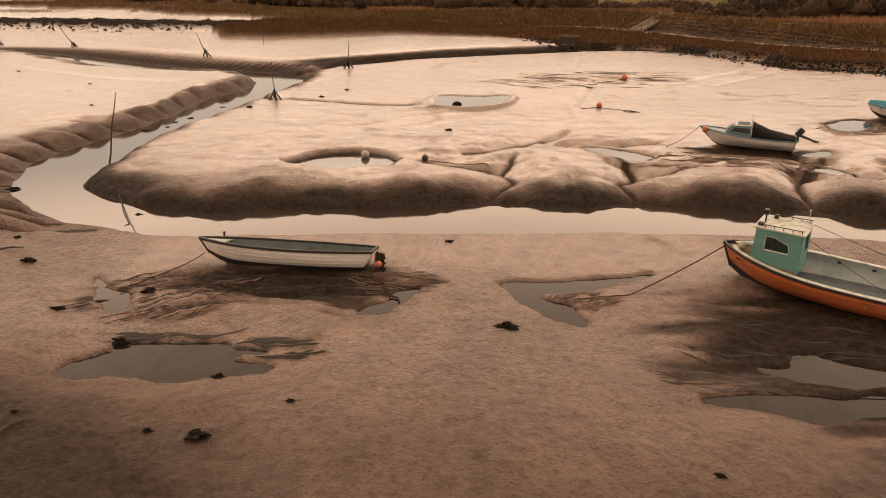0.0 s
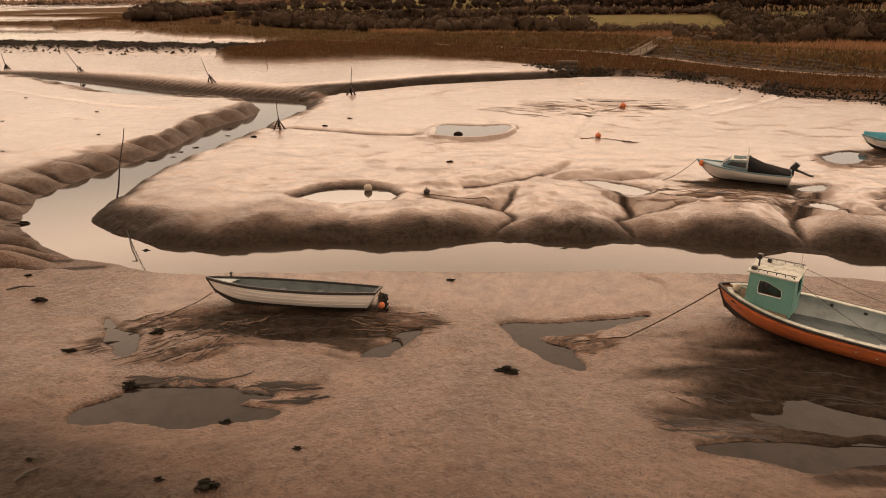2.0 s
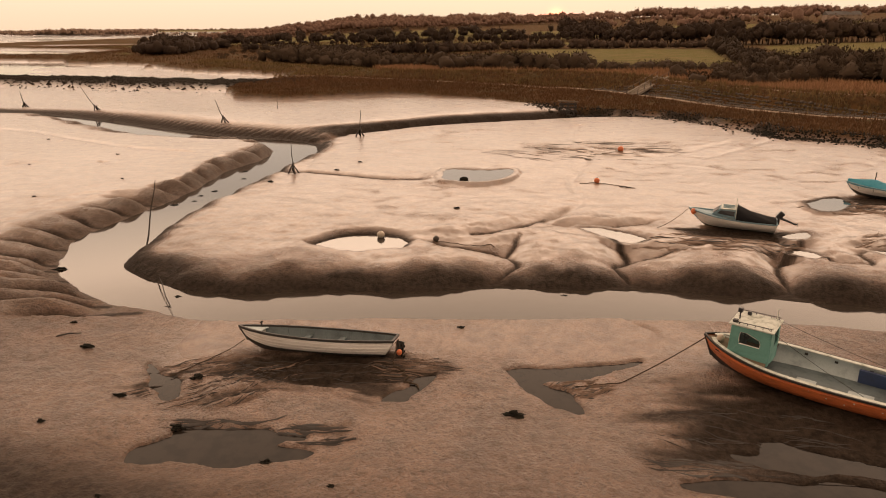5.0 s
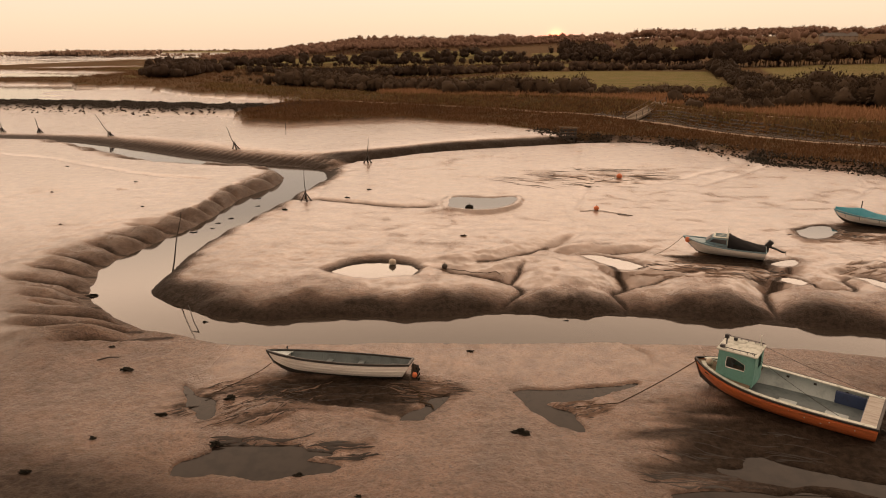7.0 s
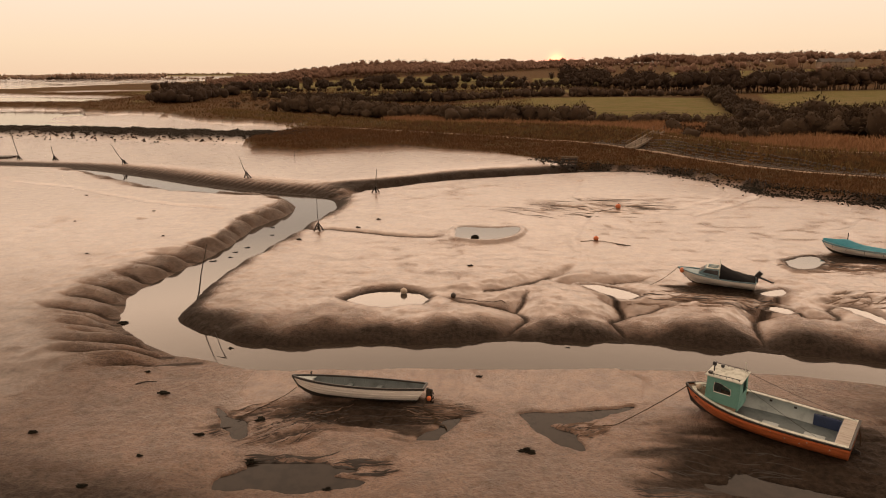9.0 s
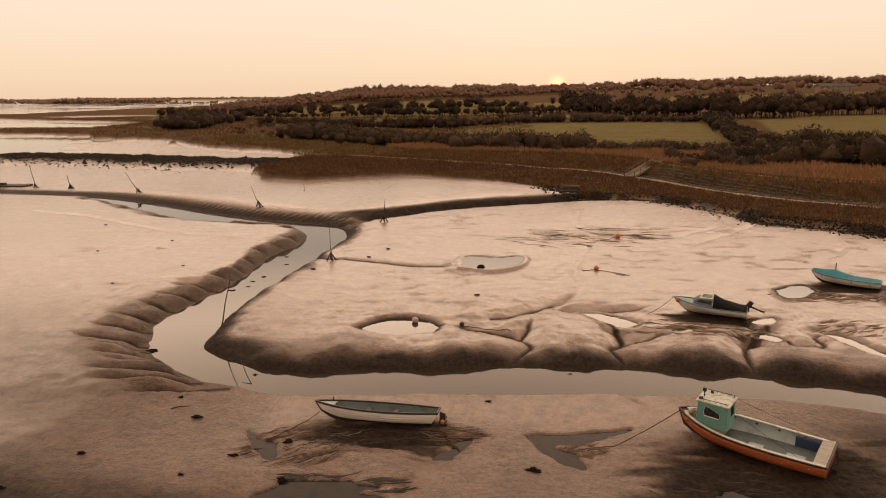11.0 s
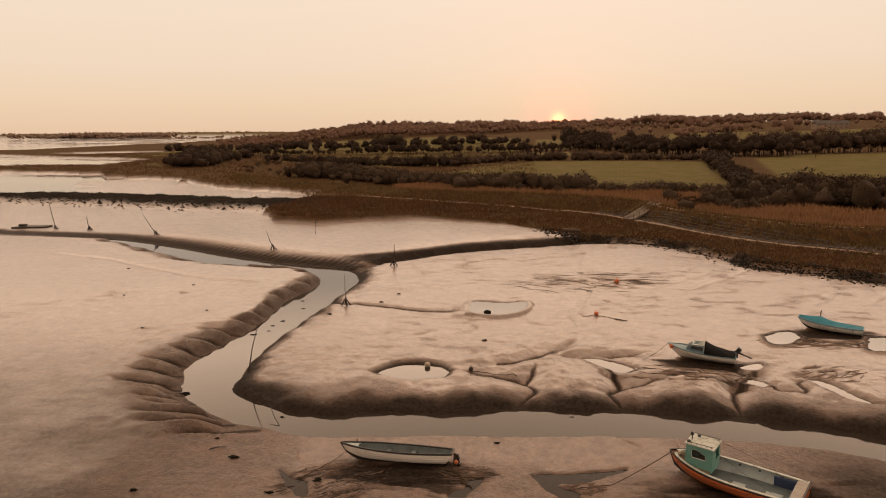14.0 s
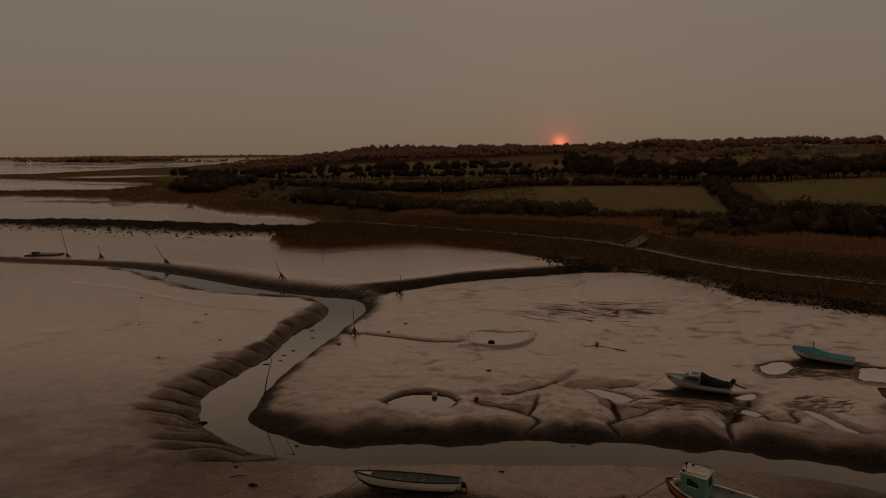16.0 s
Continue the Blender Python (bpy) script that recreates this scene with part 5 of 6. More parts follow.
    blob(bm, 0.15, (4.35, 0.24, 0.84), (1, 1, 1.2), 0.04)
    part("fender", bm, M["buoy_orange"], boat, "orange ball fender at the bow", smooth=True)
    rope_between(boat.matrix_world @ Vector((4.6, 0, 1.0)), (9.6, 18.6, height(9.6, 18.6) + 0.02), 0.15, 0.014)


def build_covered_boat():
    boat = thing("covered_dinghy", pose(28.1, 26.0, 0.50, 2.0, -1.0, 150.0), "white dinghy under a tight turquoise canvas cover", "boat")
    h = Hull(4.7, 1.8, 0.66, bow=0.26, stern=0.05, transom=0.7, rake=0.4)
    hull_parts(boat, h, M["white"], M["antifoul"], M["slate"], M["bluehull"], waterline=0.66, deck_from=0.8)
    bm = bmesh.new()
    rows = []
    for i in range(15):
        s = 0.0 + i / 14 * 0.99
        w = half_beam(s, h.beam, h.transom, h.full) + 0.05
        ridge = h.sheer(s) + 0.10 + 0.42 * math.exp(-abs(s - 0.66) * 4.2)
        base = h.sheer(s) - 0.05
        rows.append([Vector((h.length * s, w * u, base + (ridge - base) * (1 - abs(u) ** 1.3) + 0.02 * math.sin(9 * s + 3 * u))) for u in np.linspace(-1, 1, 11)])
    loft(bm, rows)
    part("cover", bm, M["canvas_blue"], boat, "tight turquoise canvas cover", smooth=True)
    bm = bmesh.new()
    tube(bm, [(3.1, 0, 1.0), (3.1, 0, 1.72)], 0.035, 6)
    part("mast_stub", bm, M["wetwood"], boat)
    for s in (0.15, 0.4, 0.65, 0.85):
        for side in (1, -1):
            bm = bmesh.new()
            tube(bm, [h.point(s, 0.02, -0.06, side), h.point(s, 0.35, -0.02, side)], 0.012, 4)
            part("lashing", bm, M["rope"], boat)


def build_yellow_boat():
    boat = thing("small_dinghy", pose(29.6, 16.2, 0.62, -4.0, -2.0, 158.0), "ochre open dinghy lying on the mud", "boat")
    h = Hull(4.2, 1.6, 0.6, bow=0.25, transom=0.7, rake=0.35)
    hull_parts(boat, h, M["yellow"], M["antifoul"], M["timber"], M["black"], waterline=0.66, deck_from=0.97)
    for s in (0.3, 0.6):
        bm = bmesh.new()
        p = h.point(s, 0.35, 0.05)
        box(bm, (0.2, 2 * p.y, 0.035), (p.x, 0, p.z), bevel=0.008)
        part("thwart", bm, M["timber"], boat)


build_dinghy()
build_fishing_boat()
build_cabin_boat()
build_covered_boat()
build_yellow_boat()


# ---- stakes, buoys and flotsam ----
def stake(x, y, lean_x, lean_y, tall, radius, props=0, base=None, label="leaning black withy stake in the mud"):
    z = height(x, y) - 0.05 if base is None else base
    ob = thing("mooring_stake", pose(x, y, z), label, "stake", "withy stakes along the creek")
    bm = bmesh.new()
    tube(bm, [(lean_x * t + 0.03 * math.sin(9 * t), lean_y * t, tall * t) for t in np.linspace(0, 1, 7)], [radius * (1 - 0.6 * t) for t in np.linspace(0, 1, 7)], 6)
    part("pole", bm, M["wetwood"], ob)
    for k in range(props):
        a = 0.6 + 2.2 * k
        bm = bmesh.new()
        tube(bm, [(0.5 * math.cos(a), 0.25 * math.sin(a), 0), (0.16 * lean_x, 0.1 * lean_y, 0.75 + 0.1 * k)], [radius * 1.5, radius], 5)
        part("brace", bm, M["wetwood"], ob)
    if props:
        bm = bmesh.new()
        for k in range(6):
            blob(bm, 0.10, (0.05 * math.cos(k), 0.05 * math.sin(k * 2), 0.10 + 0.11 * k), (1, 1, 0.9), 0.6, 1, k)
        part("weed", bm, M["weed"], ob, "hanging bladder weed")
    return ob


stake(-18.05, 14.45, 0.75, 0.4, 3.5, 0.05)
stake(-15.35, 32.5, -0.15, 0.2, 2.9, 0.045, 3)
stake(-13.9, 51.2, 0.1, 0.2, 2.7, 0.06, 2)
stake(-32.4, 61.2, -1.1, 0.3, 2.7, 0.06, 3)
stake(-30.8, 76.2, 0.1, 0.0, 2.1, 0.05)
stake(-57.0, 75.5, -2.2, 0.4, 3.2, 0.06, 2)
stake(-80.5, 84.3, -1.0, 0.2, 5.0, 0.07, 2)
stake(-73.0, 82.6, -0.6, 0.2, 2.4, 0.09, 2)
stake(-13.1, 7.0, -1.6, 2.2, 0.9, 0.035, base=-0.2, label="thin slanting stick standing in the creek edge")


def buoy(x, y, radius, material, label, dz=0.0, squash=(1, 1, 0.95)):
    ob = thing("mooring_buoy", pose(x, y, height(x, y) + radius * 0.7 + dz), label, "buoy", "mooring buoys on the flats")
    bm = bmesh.new()
    blob(bm, radius, (0, 0, 0), squash, 0.05)
    part("float", bm, material, ob, smooth=True)
    bm = bmesh.new()
    tube(bm, [(0.02 * math.cos(a), 0, radius + 0.05 * math.sin(a)) for a in np.linspace(0, 2 * math.pi, 7)], 0.015, 4, close=False)
    part("eye", bm, M["steel"], ob)
    return ob


buoy(-5.75, 16.85, 0.22, M["buoy_white"], "scuffed pale mooring buoy afloat in a pool", dz=0.5 - height(-5.75, 16.85))
buoy(-2.6, 16.1, 0.17, M["wetwood"], "muddy dark mooring buoy on the mud")
buoy(-1.9, 30.3, 0.24, M["weed"], "dark muddy mooring buoy in a shallow pool", squash=(1.4, 1, 0.8))
buoy(11.5, 43.4, 0.27, M["buoy_orange"], "orange mooring buoy lying on the mud")
buoy(7.8, 30.8, 0.21, M["buoy_orange"], "rusty orange mooring buoy with a tangle of chain")
for x, y, x2, y2 in ((-2.6, 16.0, 0.6, 15.4), (7.8, 30.6, 10.2, 29.0), (7.8, 30.7, 6.6, 30.2), (11.4, 43.2, 9.0, 41.6)):
    rope_between((x, y, height(x, y) + 0.03), (x2, y2, height(x2, y2) + 0.02), 0.0, 0.02, wander=0.3, name="chain", label="rusty mooring chain trailing over the mud")


def clump(x, y, size, name="weed_clump", label="black clump of bladder weed on the mud", z=None, flat=0.45, n=16):
    bm = bmesh.new()
    r = random.Random(int(x * 37 + y * 91))
    made = bmesh.ops.create_icosphere(bm, subdivisions=4, radius=1.0)
    o = Vector((x * 3.1, y * 2.7, 0))
    for v in made["verts"]:
        c = v.co.copy()
        k = 0.7 + 0.8 * noise.noise(c * 1.5 + o) + 0.35 * noise.noise(c * 4.3 + o) + 0.35 * noise.noise(c * 11.0 + o)
        k = max(0.12, k)
        v.co = Vector((c.x * size * k * 1.3, c.y * size * k * 0.75, max(-0.02, c.z * size * flat * k + 0.3 * size * flat)))
    ob = part(name, bm, M["weed"])
    ob.matrix_world = pose(x, y, height(x, y) if z is None else z)
    return tagged(ob, label, "seaweed", "weed clumps on the mud")


for x, y, s in ((1.35, -0.9, 0.24), (-4.75, -6.05, 0.22), (-0.6, 5.55, 0.12), (-5.4, -3.5, 0.16), (-11.2, -0.6, 0.15), (-8.6, -2.0, 0.2), (-9.3, 0.9, 0.18), (-3.3, -4.6, 0.10),
                (5.2, -6.5, 0.09), (-14.2, 2.6, 0.2), (-17.5, -1.2, 0.16), (-9.0, -5.5, 0.08), (-16.0, 4.6, 0.12), (-5.9, -5.9, 0.10), (-1.9, 22.4, 0.16), (-12.2, 33.6, 0.18), (-11.0, 37.0, 0.16),
                (-16.0, 28.8, 0.2), (-19.0, -4.0, 0.2), (-12.6, -2.4, 0.12), (-13.5, -4.4, 0.16), (-15.8, -6.2, 0.14), (13.2, 70.0, 0.5), (-34, 40, 0.14), (-39, 35, 0.12), (-46, 48, 0.15), (-28, 30, 0.12), (-31, 24, 0.12)):
    clump(x, y, s)
for x, y, s in ((-21.4, 11.9, 0.32), (-13.7, 8.7, 0.16), (3.8, 10.0, 0.12), (-21.0, 37, 0.2), (-20.0, 34, 0.18), (-20.6, 29.5, 0.2), (-21.0, 28, 0.18), (-21.7, 25.2, 0.22), (-20.8, 26.4, 0.16), (-17.5, 36.5, 0.16)):
    clump(x, y, s, "driftwood_clump", "dark drift of weed and twigs in the creek", z=-0.02, flat=0.3)
for x, y, a, l in ((-15.4, 3.4, 20, 0.9), (-8.7, -6.0, 60, 0.5), (-10.6, 0.3, 30, 0.7), (9.6, 29.2, -25, 0.9)):
    bm = bmesh.new()
    tube(bm, [(-l / 2, 0, 0), (0, 0.05 * l, 0.05), (l / 2, 0, 0.02)], [0.03, 0.035, 0.015], 5)
    ob = part("driftwood", bm, M["wetwood"])
    ob.matrix_world = pose(x, y, height(x, y) + 0.02, 0, 0, a)
    tagged(ob, "dark broken stick lying on wet mud", "driftwood")
# the low dark raft far up the creek
raft = thing("raft", pose(-87, 87, height(-87, 87) - 0.02, 0, 0, 8), "low black timber raft aground on the flats", "raft")
for k in range(5):
    bm = bmesh.new()
    box(bm, (6.0, 0.5, 0.28), (0.2 * (k % 2), 0.55 * k - 1.1, 0.16), bevel=0.05)
    part("baulk", bm, M["wetwood"], raft)
bm = bmesh.new()
box(bm, (1.2, 0.8, 0.4), (-1.6, 0, 0.5), bevel=0.06)
part("deck_box", bm, M["wetwood"], raft)


# ---- dragged and trodden mud ----
def ridges(rng, n, cx, cy, rx, ry, turn, spread, long, wide, tall):
    """Slender tapered ridges of mud lying about one way; arrays of vertices and triangles."""
    a, q = rng.uniform(0, 2 * np.pi, n), np.sqrt(rng.random(n))
    x, y = cx + rx * q * np.cos(a), cy + ry * q * np.sin(a)
    way = turn + rng.normal(0, spread, n)
    ln, wd, tl = long * rng.uniform(0.35, 1.2, n), wide * rng.uniform(0.5, 1.4, n), tall * rng.uniform(0.5, 1.4, n)
    t = np.linspace(-0.5, 0.5, 7)
    bend = rng.normal(0, 0.10, n)[:, None] * (t**2)[None] * ln[:, None] * 4
    px = x[:, None] + ln[:, None] * t * np.cos(way)[:, None] - bend * np.sin(way)[:, None]
    py = y[:, None] + ln[:, None] * t * np.sin(way)[:, None] + bend * np.cos(way)[:, None]
    taper = (1 - (2 * t) ** 2)[None] * rng.uniform(0.5, 1.0, (n, 7))
    z = heights(px, py)
    sx, sy = -np.sin(way)[:, None] * wd[:, None] * taper, np.cos(way)[:, None] * wd[:, None] * taper
    v = np.stack([np.stack([px - sx, py - sy, z - 0.02], -1), np.stack([px, py, z + tl[:, None] * taper], -1), np.stack([px + sx, py + sy, z - 0.02], -1)], 2)
    i = np.arange(6)
    f = np.concatenate([np.stack([3 * i + k, 3 * i + 3 + k, 3 * i + 4 + k], -1) for k in (0, 1)] + [np.stack([3 * i + k, 3 * i + 4 + k, 3 * i + 1 + k], -1) for k in (0, 1)])
    return v.reshape(-1, 3), (f[None] + 21 * np.arange(n)[:, None, None]).reshape(-1, 3)


def merged(parts):
    vs, fs, base = [], [], 0
    for v, f in parts:
        vs.append(v)
        fs.append(f + base)
        base += len(v)
    return np.concatenate(vs), np.concatenate(fs)


def stuff(name, verts, faces, material, label, category):
    me = bpy.data.meshes.new(name)
    verts, faces = np.asarray(verts, np.float32), np.asarray(faces, np.int32)
    me.vertices.add(len(verts))
    me.vertices.foreach_set("co", verts.ravel())
    me.loops.add(faces.size)
    me.loops.foreach_set("vertex_index", faces.ravel())
    me.polygons.add(len(faces))
    me.polygons.foreach_set("loop_start", np.arange(0, faces.size, faces.shape[1], dtype=np.int32))
    me.update(calc_edges=True)
    me.materials.append(material)
    return tagged(new(name, me), label, category, kind="stuff")


drag = np.random.default_rng(3)
v, f = merged([
    ridges(drag, 40, -8.6, 0.9, 2.6, 1.9, 0.62, 0.14, 1.6, 0.028, 0.02),
    ridges(drag, 34, -2.2, 2.0, 1.5, 0.9, 0.06, 0.12, 1.2, 0.035, 0.04), ridges(drag, 50, 3.5, 1.15, 1.1, 0.6, 0.3, 0.25, 0.7, 0.05, 0.05),
    ridges(drag, 40, 12.0, 16.2, 4.0, 1.4, -0.05, 0.12, 2.2, 0.07, 0.06),
    ridges(drag, 40, 23.6, 23.6, 4.0, 1.6, -0.1, 0.1, 2.4, 0.08, 0.06), ridges(drag, 30, 21.5, 16.6, 2.2, 1.6, 0.5, 0.2, 1.8, 0.07, 0.06)])
stuff("mud_ridges", v, f, M["mud_ridge"], "thin ridges of mud dragged up round the moorings", "mud")
v, f = merged([
    ridges(drag, 80, -8.8, 0.7, 2.4, 1.7, 0.62, 0.16, 1.7, 0.025, 0.025), ridges(drag, 50, -5.4, 1.4, 3.2, 1.0, 0.08, 0.10, 1.8, 0.022, 0.02),
    ridges(drag, 40, -6.4, -1.85, 2.8, 0.32, 0.06, 0.10, 2.0, 0.07, 0.06), ridges(drag, 14, -4.2, -2.3, 0.8, 0.5, 0.05, 0.10, 1.2, 0.05, 0.05),
    ridges(drag, 30, -2.0, 2.2, 1.5, 0.7, 0.04, 0.12, 1.2, 0.03, 0.03), ridges(drag, 36, 3.5, 1.0, 1.0, 0.55, 0.3, 0.3, 0.6, 0.05, 0.04),
    ridges(drag, 34, 8.0, -1.6, 2.6, 2.0, -0.15, 0.08, 2.0, 0.03, 0.03), ridges(drag, 22, 6.6, -2.9, 1.4, 0.5, 0.0, 0.06, 1.8, 0.07, 0.03),
    ridges(drag, 46, 10.2, 44.2, 6.5, 4.6, -0.06, 0.10, 3.4, 0.035, 0.035), ridges(drag, 22, 4.5, 41.5, 4.5, 3.2, -0.45, 0.10, 3.4, 0.035, 0.035),
    ridges(drag, 30, 12.4, 16.4, 4.0, 1.2, -0.05, 0.12, 2.0, 0.06, 0.04), ridges(drag, 30, 24.0, 23.8, 4.0, 1.4, -0.1, 0.1, 2.4, 0.07, 0.05)])
stuff("dark_drag_marks", v, f, M["mud_dark"], "black wet drag marks scored in the mud", "mud")


# ---- sea wall, steps and sluice ----
def build_steps():
    foot, head = Vector((20.6, 90.2, height(20.6, 90.2) + 0.05)), Vector((26.2, 95.6, 3.85))
    st = thing("stairway", Matrix.Translation(foot), "pale concrete steps with handrails up the sea wall", "steps")
    way = head - foot
    flat = Vector((way.x, way.y, 0))
    side = Vector((-flat.y, flat.x, 0)).normalized()
    n = 15
    yaw = math.degrees(math.atan2(flat.y, flat.x))
    for k in range(n):
        bm = bmesh.new()
        box(bm, (flat.length / n + 0.03, 1.9, 0.22), tuple(way * ((k + 0.5) / n) + Vector((0, 0, 0.02))), (0, 0, yaw), bevel=0.02)
        part("step", bm, M["concrete"], st)
    for sgn in (1, -1):
        bm = bmesh.new()
        off = side * sgn * 1.0
        bar(bm, [off + Vector((0, 0, 0.1)), off + way + Vector((0, 0, 0.1))], 0.2, 0.35)
        part("stringer", bm, M["concrete"], st)
        bm = bmesh.new()
        tube(bm, [off + Vector((0, 0, 0.9)), off + way + Vector((0, 0, 0.9))], 0.035, 6)
        part("handrail", bm, M["timber"], st)
        for k in range(6):
            bm = bmesh.new()
            p = off + way * (k / 5)
            tube(bm, [p, p + Vector((0, 0, 1.0))], 0.05, 6)
            part("post", bm, M["wetwood"], st)


def build_sluice():
    sl = thing("sluice", pose(9.4, 73.6, 0.55), "dark timber sluice outfall at the saltmarsh edge", "sluice")
    for x in (-0.9, 0.0, 0.9):
        bm = bmesh.new()
        box(bm, (0.22, 0.22, 1.9), (x, 0, 0.75), (2 * x, 3, 0), bevel=0.03)
        part("post", bm, M["wetwood"], sl)
    for zz in (0.5, 0.95, 1.4):
        bm = bmesh.new()
        box(bm, (2.3, 0.12, 0.24), (0, -0.16, zz), bevel=0.02)
        part("plank", bm, M["wetwood"], sl)
    bm = bmesh.new()
    box(bm, (2.6, 0.3, 0.18), (0, 0, 1.72), (0, 2, 0), bevel=0.03)
    part("cap", bm, M["timber"], sl)
    rnd = random.Random(4)
    for k in range(26):
        bm = bmesh.new()
        s = rnd.uniform(0.22, 0.6)
        blob(bm, s, (0, 0, 0), (1, 0.8, 0.55), 0.7, 1, k)
        x, y = 9.2 + rnd.gauss(0, 1.8), 71.6 + rnd.gauss(0, 1.5)
        ob = part("stone", bm, M["stone"])
        ob.matrix_world = pose(x, y, height(x, y) + 0.1 * s, 0, 0, rnd.uniform(0, 360))
        tagged(ob, "dark weedy stone below the sluice", "stone", "stones below the sluice")


build_steps()
build_sluice()


def stones_along(rng, n, line, spread, size):
    """Rough boulders as squashed octahedra, along a line."""
    seg = rng.integers(0, len(line) - 1, n)
    t = rng.random(n)[:, None]
    p = line[seg] * (1 - t) + line[seg + 1] * t + rng.normal(0, spread, (n, 2))
    z = heights(p[:, 0], p[:, 1])
    s = size * rng.uniform(0.4, 1.3, n)
    base = np.array([(1, 0, 0), (0, 1, 0), (-1, 0, 0), (0, -1, 0), (0, 0, 0.8), (0, 0, -0.6)])
    tri = np.array([(0, 1, 4), (1, 2, 4), (2, 3, 4), (3, 0, 4), (1, 0, 5), (2, 1, 5), (3, 2, 5), (0, 3, 5)])
    v = base[None] * s[:, None, None] * rng.uniform(0.6, 1.3, (n, 6, 3))
    v[:, :, 0] += p[:, 0, None]
    v[:, :, 1] += p[:, 1, None]
    v[:, :, 2] += z[:, None]
    f = tri[None] + 6 * np.arange(n)[:, None, None]
    return v.reshape(-1, 3), f.reshape(-1, 3)


rng = np.random.default_rng(7)
v, f = stones_along(rng, 9000, RUBBLE, 5.0, 0.30)
stuff("rubble", v, f, M["stone"], "dark weed-covered rubble bank across the flats", "stones")
TOE = curve_through([(140, 24), (75, 44.5), (50, 56.5), (40, 63.3), (33, 70.5), (26.3, 80.5), (21.8, 90.5), (15.5, 99.5), (4, 109), (-12, 120), (-38, 136)], 5)


def along(line, step):
    """Points and unit normals at even steps along a line."""
    run = np.concatenate([[0], np.cumsum(np.hypot(*np.diff(line, axis=0).T))])
    d = np.arange(0, run[-1], step)
    p = np.column_stack([np.interp(d, run, line[:, 0]), np.interp(d, run, line[:, 1])])
    t = np.gradient(p, axis=0)
    t /= np.linalg.norm(t, axis=1)[:, None]
    return p, t, np.column_stack([-t[:, 1], t[:, 0]])


def block_rows(rng, line, rows, pitch, long):
    """Rows of worn stone blocks laid along the foot of the wall."""
    p, t, nrm = along(line, long)
    vs, fs = [], []
    cube = np.array([(a, b, c) for a in (-1, 1) for b in (-1, 1) for c in (-1, 1)], float)
    quad = np.array([(0, 1, 3, 2), (4, 6, 7, 5), (0, 4, 5, 1), (2, 3, 7, 6), (1, 5, 7, 3), (0, 2, 6, 4)])
    for r in rows:
        keep = rng.random(len(p)) < 0.93
        c = p[keep] - nrm[keep] * r * pitch
        n = len(c)
        size = np.column_stack([long * rng.uniform(0.36, 0.47, n), pitch * rng.uniform(0.30, 0.42, n), rng.uniform(0.08, 0.15, n)])
        loc = cube[None] * size[:, None]
        loc[:, cube[:, 2] > 0, :2] *= 0.8
        z = heights(c[:, 0], c[:, 1]) + rng.normal(0, 0.03, n)
        v = np.stack([c[:, None, 0] + loc[..., 0] * t[keep][:, None, 0] + loc[..., 1] * nrm[keep][:, None, 0],
                      c[:, None, 1] + loc[..., 0] * t[keep][:, None, 1] + loc[..., 1] * nrm[keep][:, None, 1], z[:, None] + loc[..., 2]], -1)
        fs.append((quad[None] + 8 * np.arange(n)[:, None, None] + sum(len(q) for q in vs)).reshape(-1, 4))
        vs.append(v.reshape(-1, 3))
    return np.concatenate(vs), np.concatenate(fs)


def path_strip(line, width, wander, label):
    """A trodden path draped on the ground, with ragged edges."""
    p, t, nrm = along(line, 0.7)
    i = np.arange(len(p))
    p = p + nrm * (wander * fbm(i * 0.05, i * 0.0, 5, 3))[:, None]
    us = np.linspace(-1, 1, 5)
    w = width * (1 + 0.5 * fbm(i * 0.21, i * 0.0, 9, 3))
    q = p[:, None] + nrm[:, None] * (us[None, :, None] * w[:, None, None] / 2)
    z = heights(q[..., 0], q[..., 1]) + 0.05 - 0.06 * np.abs(us)[None] ** 3
    v = np.concatenate([q, z[..., None]], -1).reshape(-1, 3)
    a = (np.arange(len(p) - 1)[:, None] * 5 + np.arange(4)[None]).ravel()
    me = bpy.data.meshes.new("path")
    me.from_pydata([tuple(c) for c in v], [], [(k, k + 1, k + 6, k + 5) for k in a.tolist()])
    me.materials.append(M["track"])
    return tagged(new("path", me), label, "path", kind="structure")


v, f = block_rows(rng, TOE[:int(len(TOE) * 0.72)], range(1, 7), 0.48, 0.6)
stuff("revetment", v, f, surface("grey_revetment_stone", (0.10, 0.078, 0.06), (0.05, 0.04, 0.032), 0.8, grain=8, patch=0.5, vary=0.0), "rows of grey stone blocks along the sea wall foot", "stones")
path_strip(TOE + (0.7, -1.4), 1.1, 1.0, "pale trodden mud path at the foot of the sea wall")
path_strip(WALL[:int(len(WALL) * 0.5)], 0.8, 0.6, "worn path along the crest of the sea wall")
SHORE = LAND[1:13]
v, f = stones_along(rng, 4200, SHORE, 1.1, 0.14)
stuff("tideline", v, f, M["weed"], "black weed and stones along the saltmarsh edge", "seaweed")


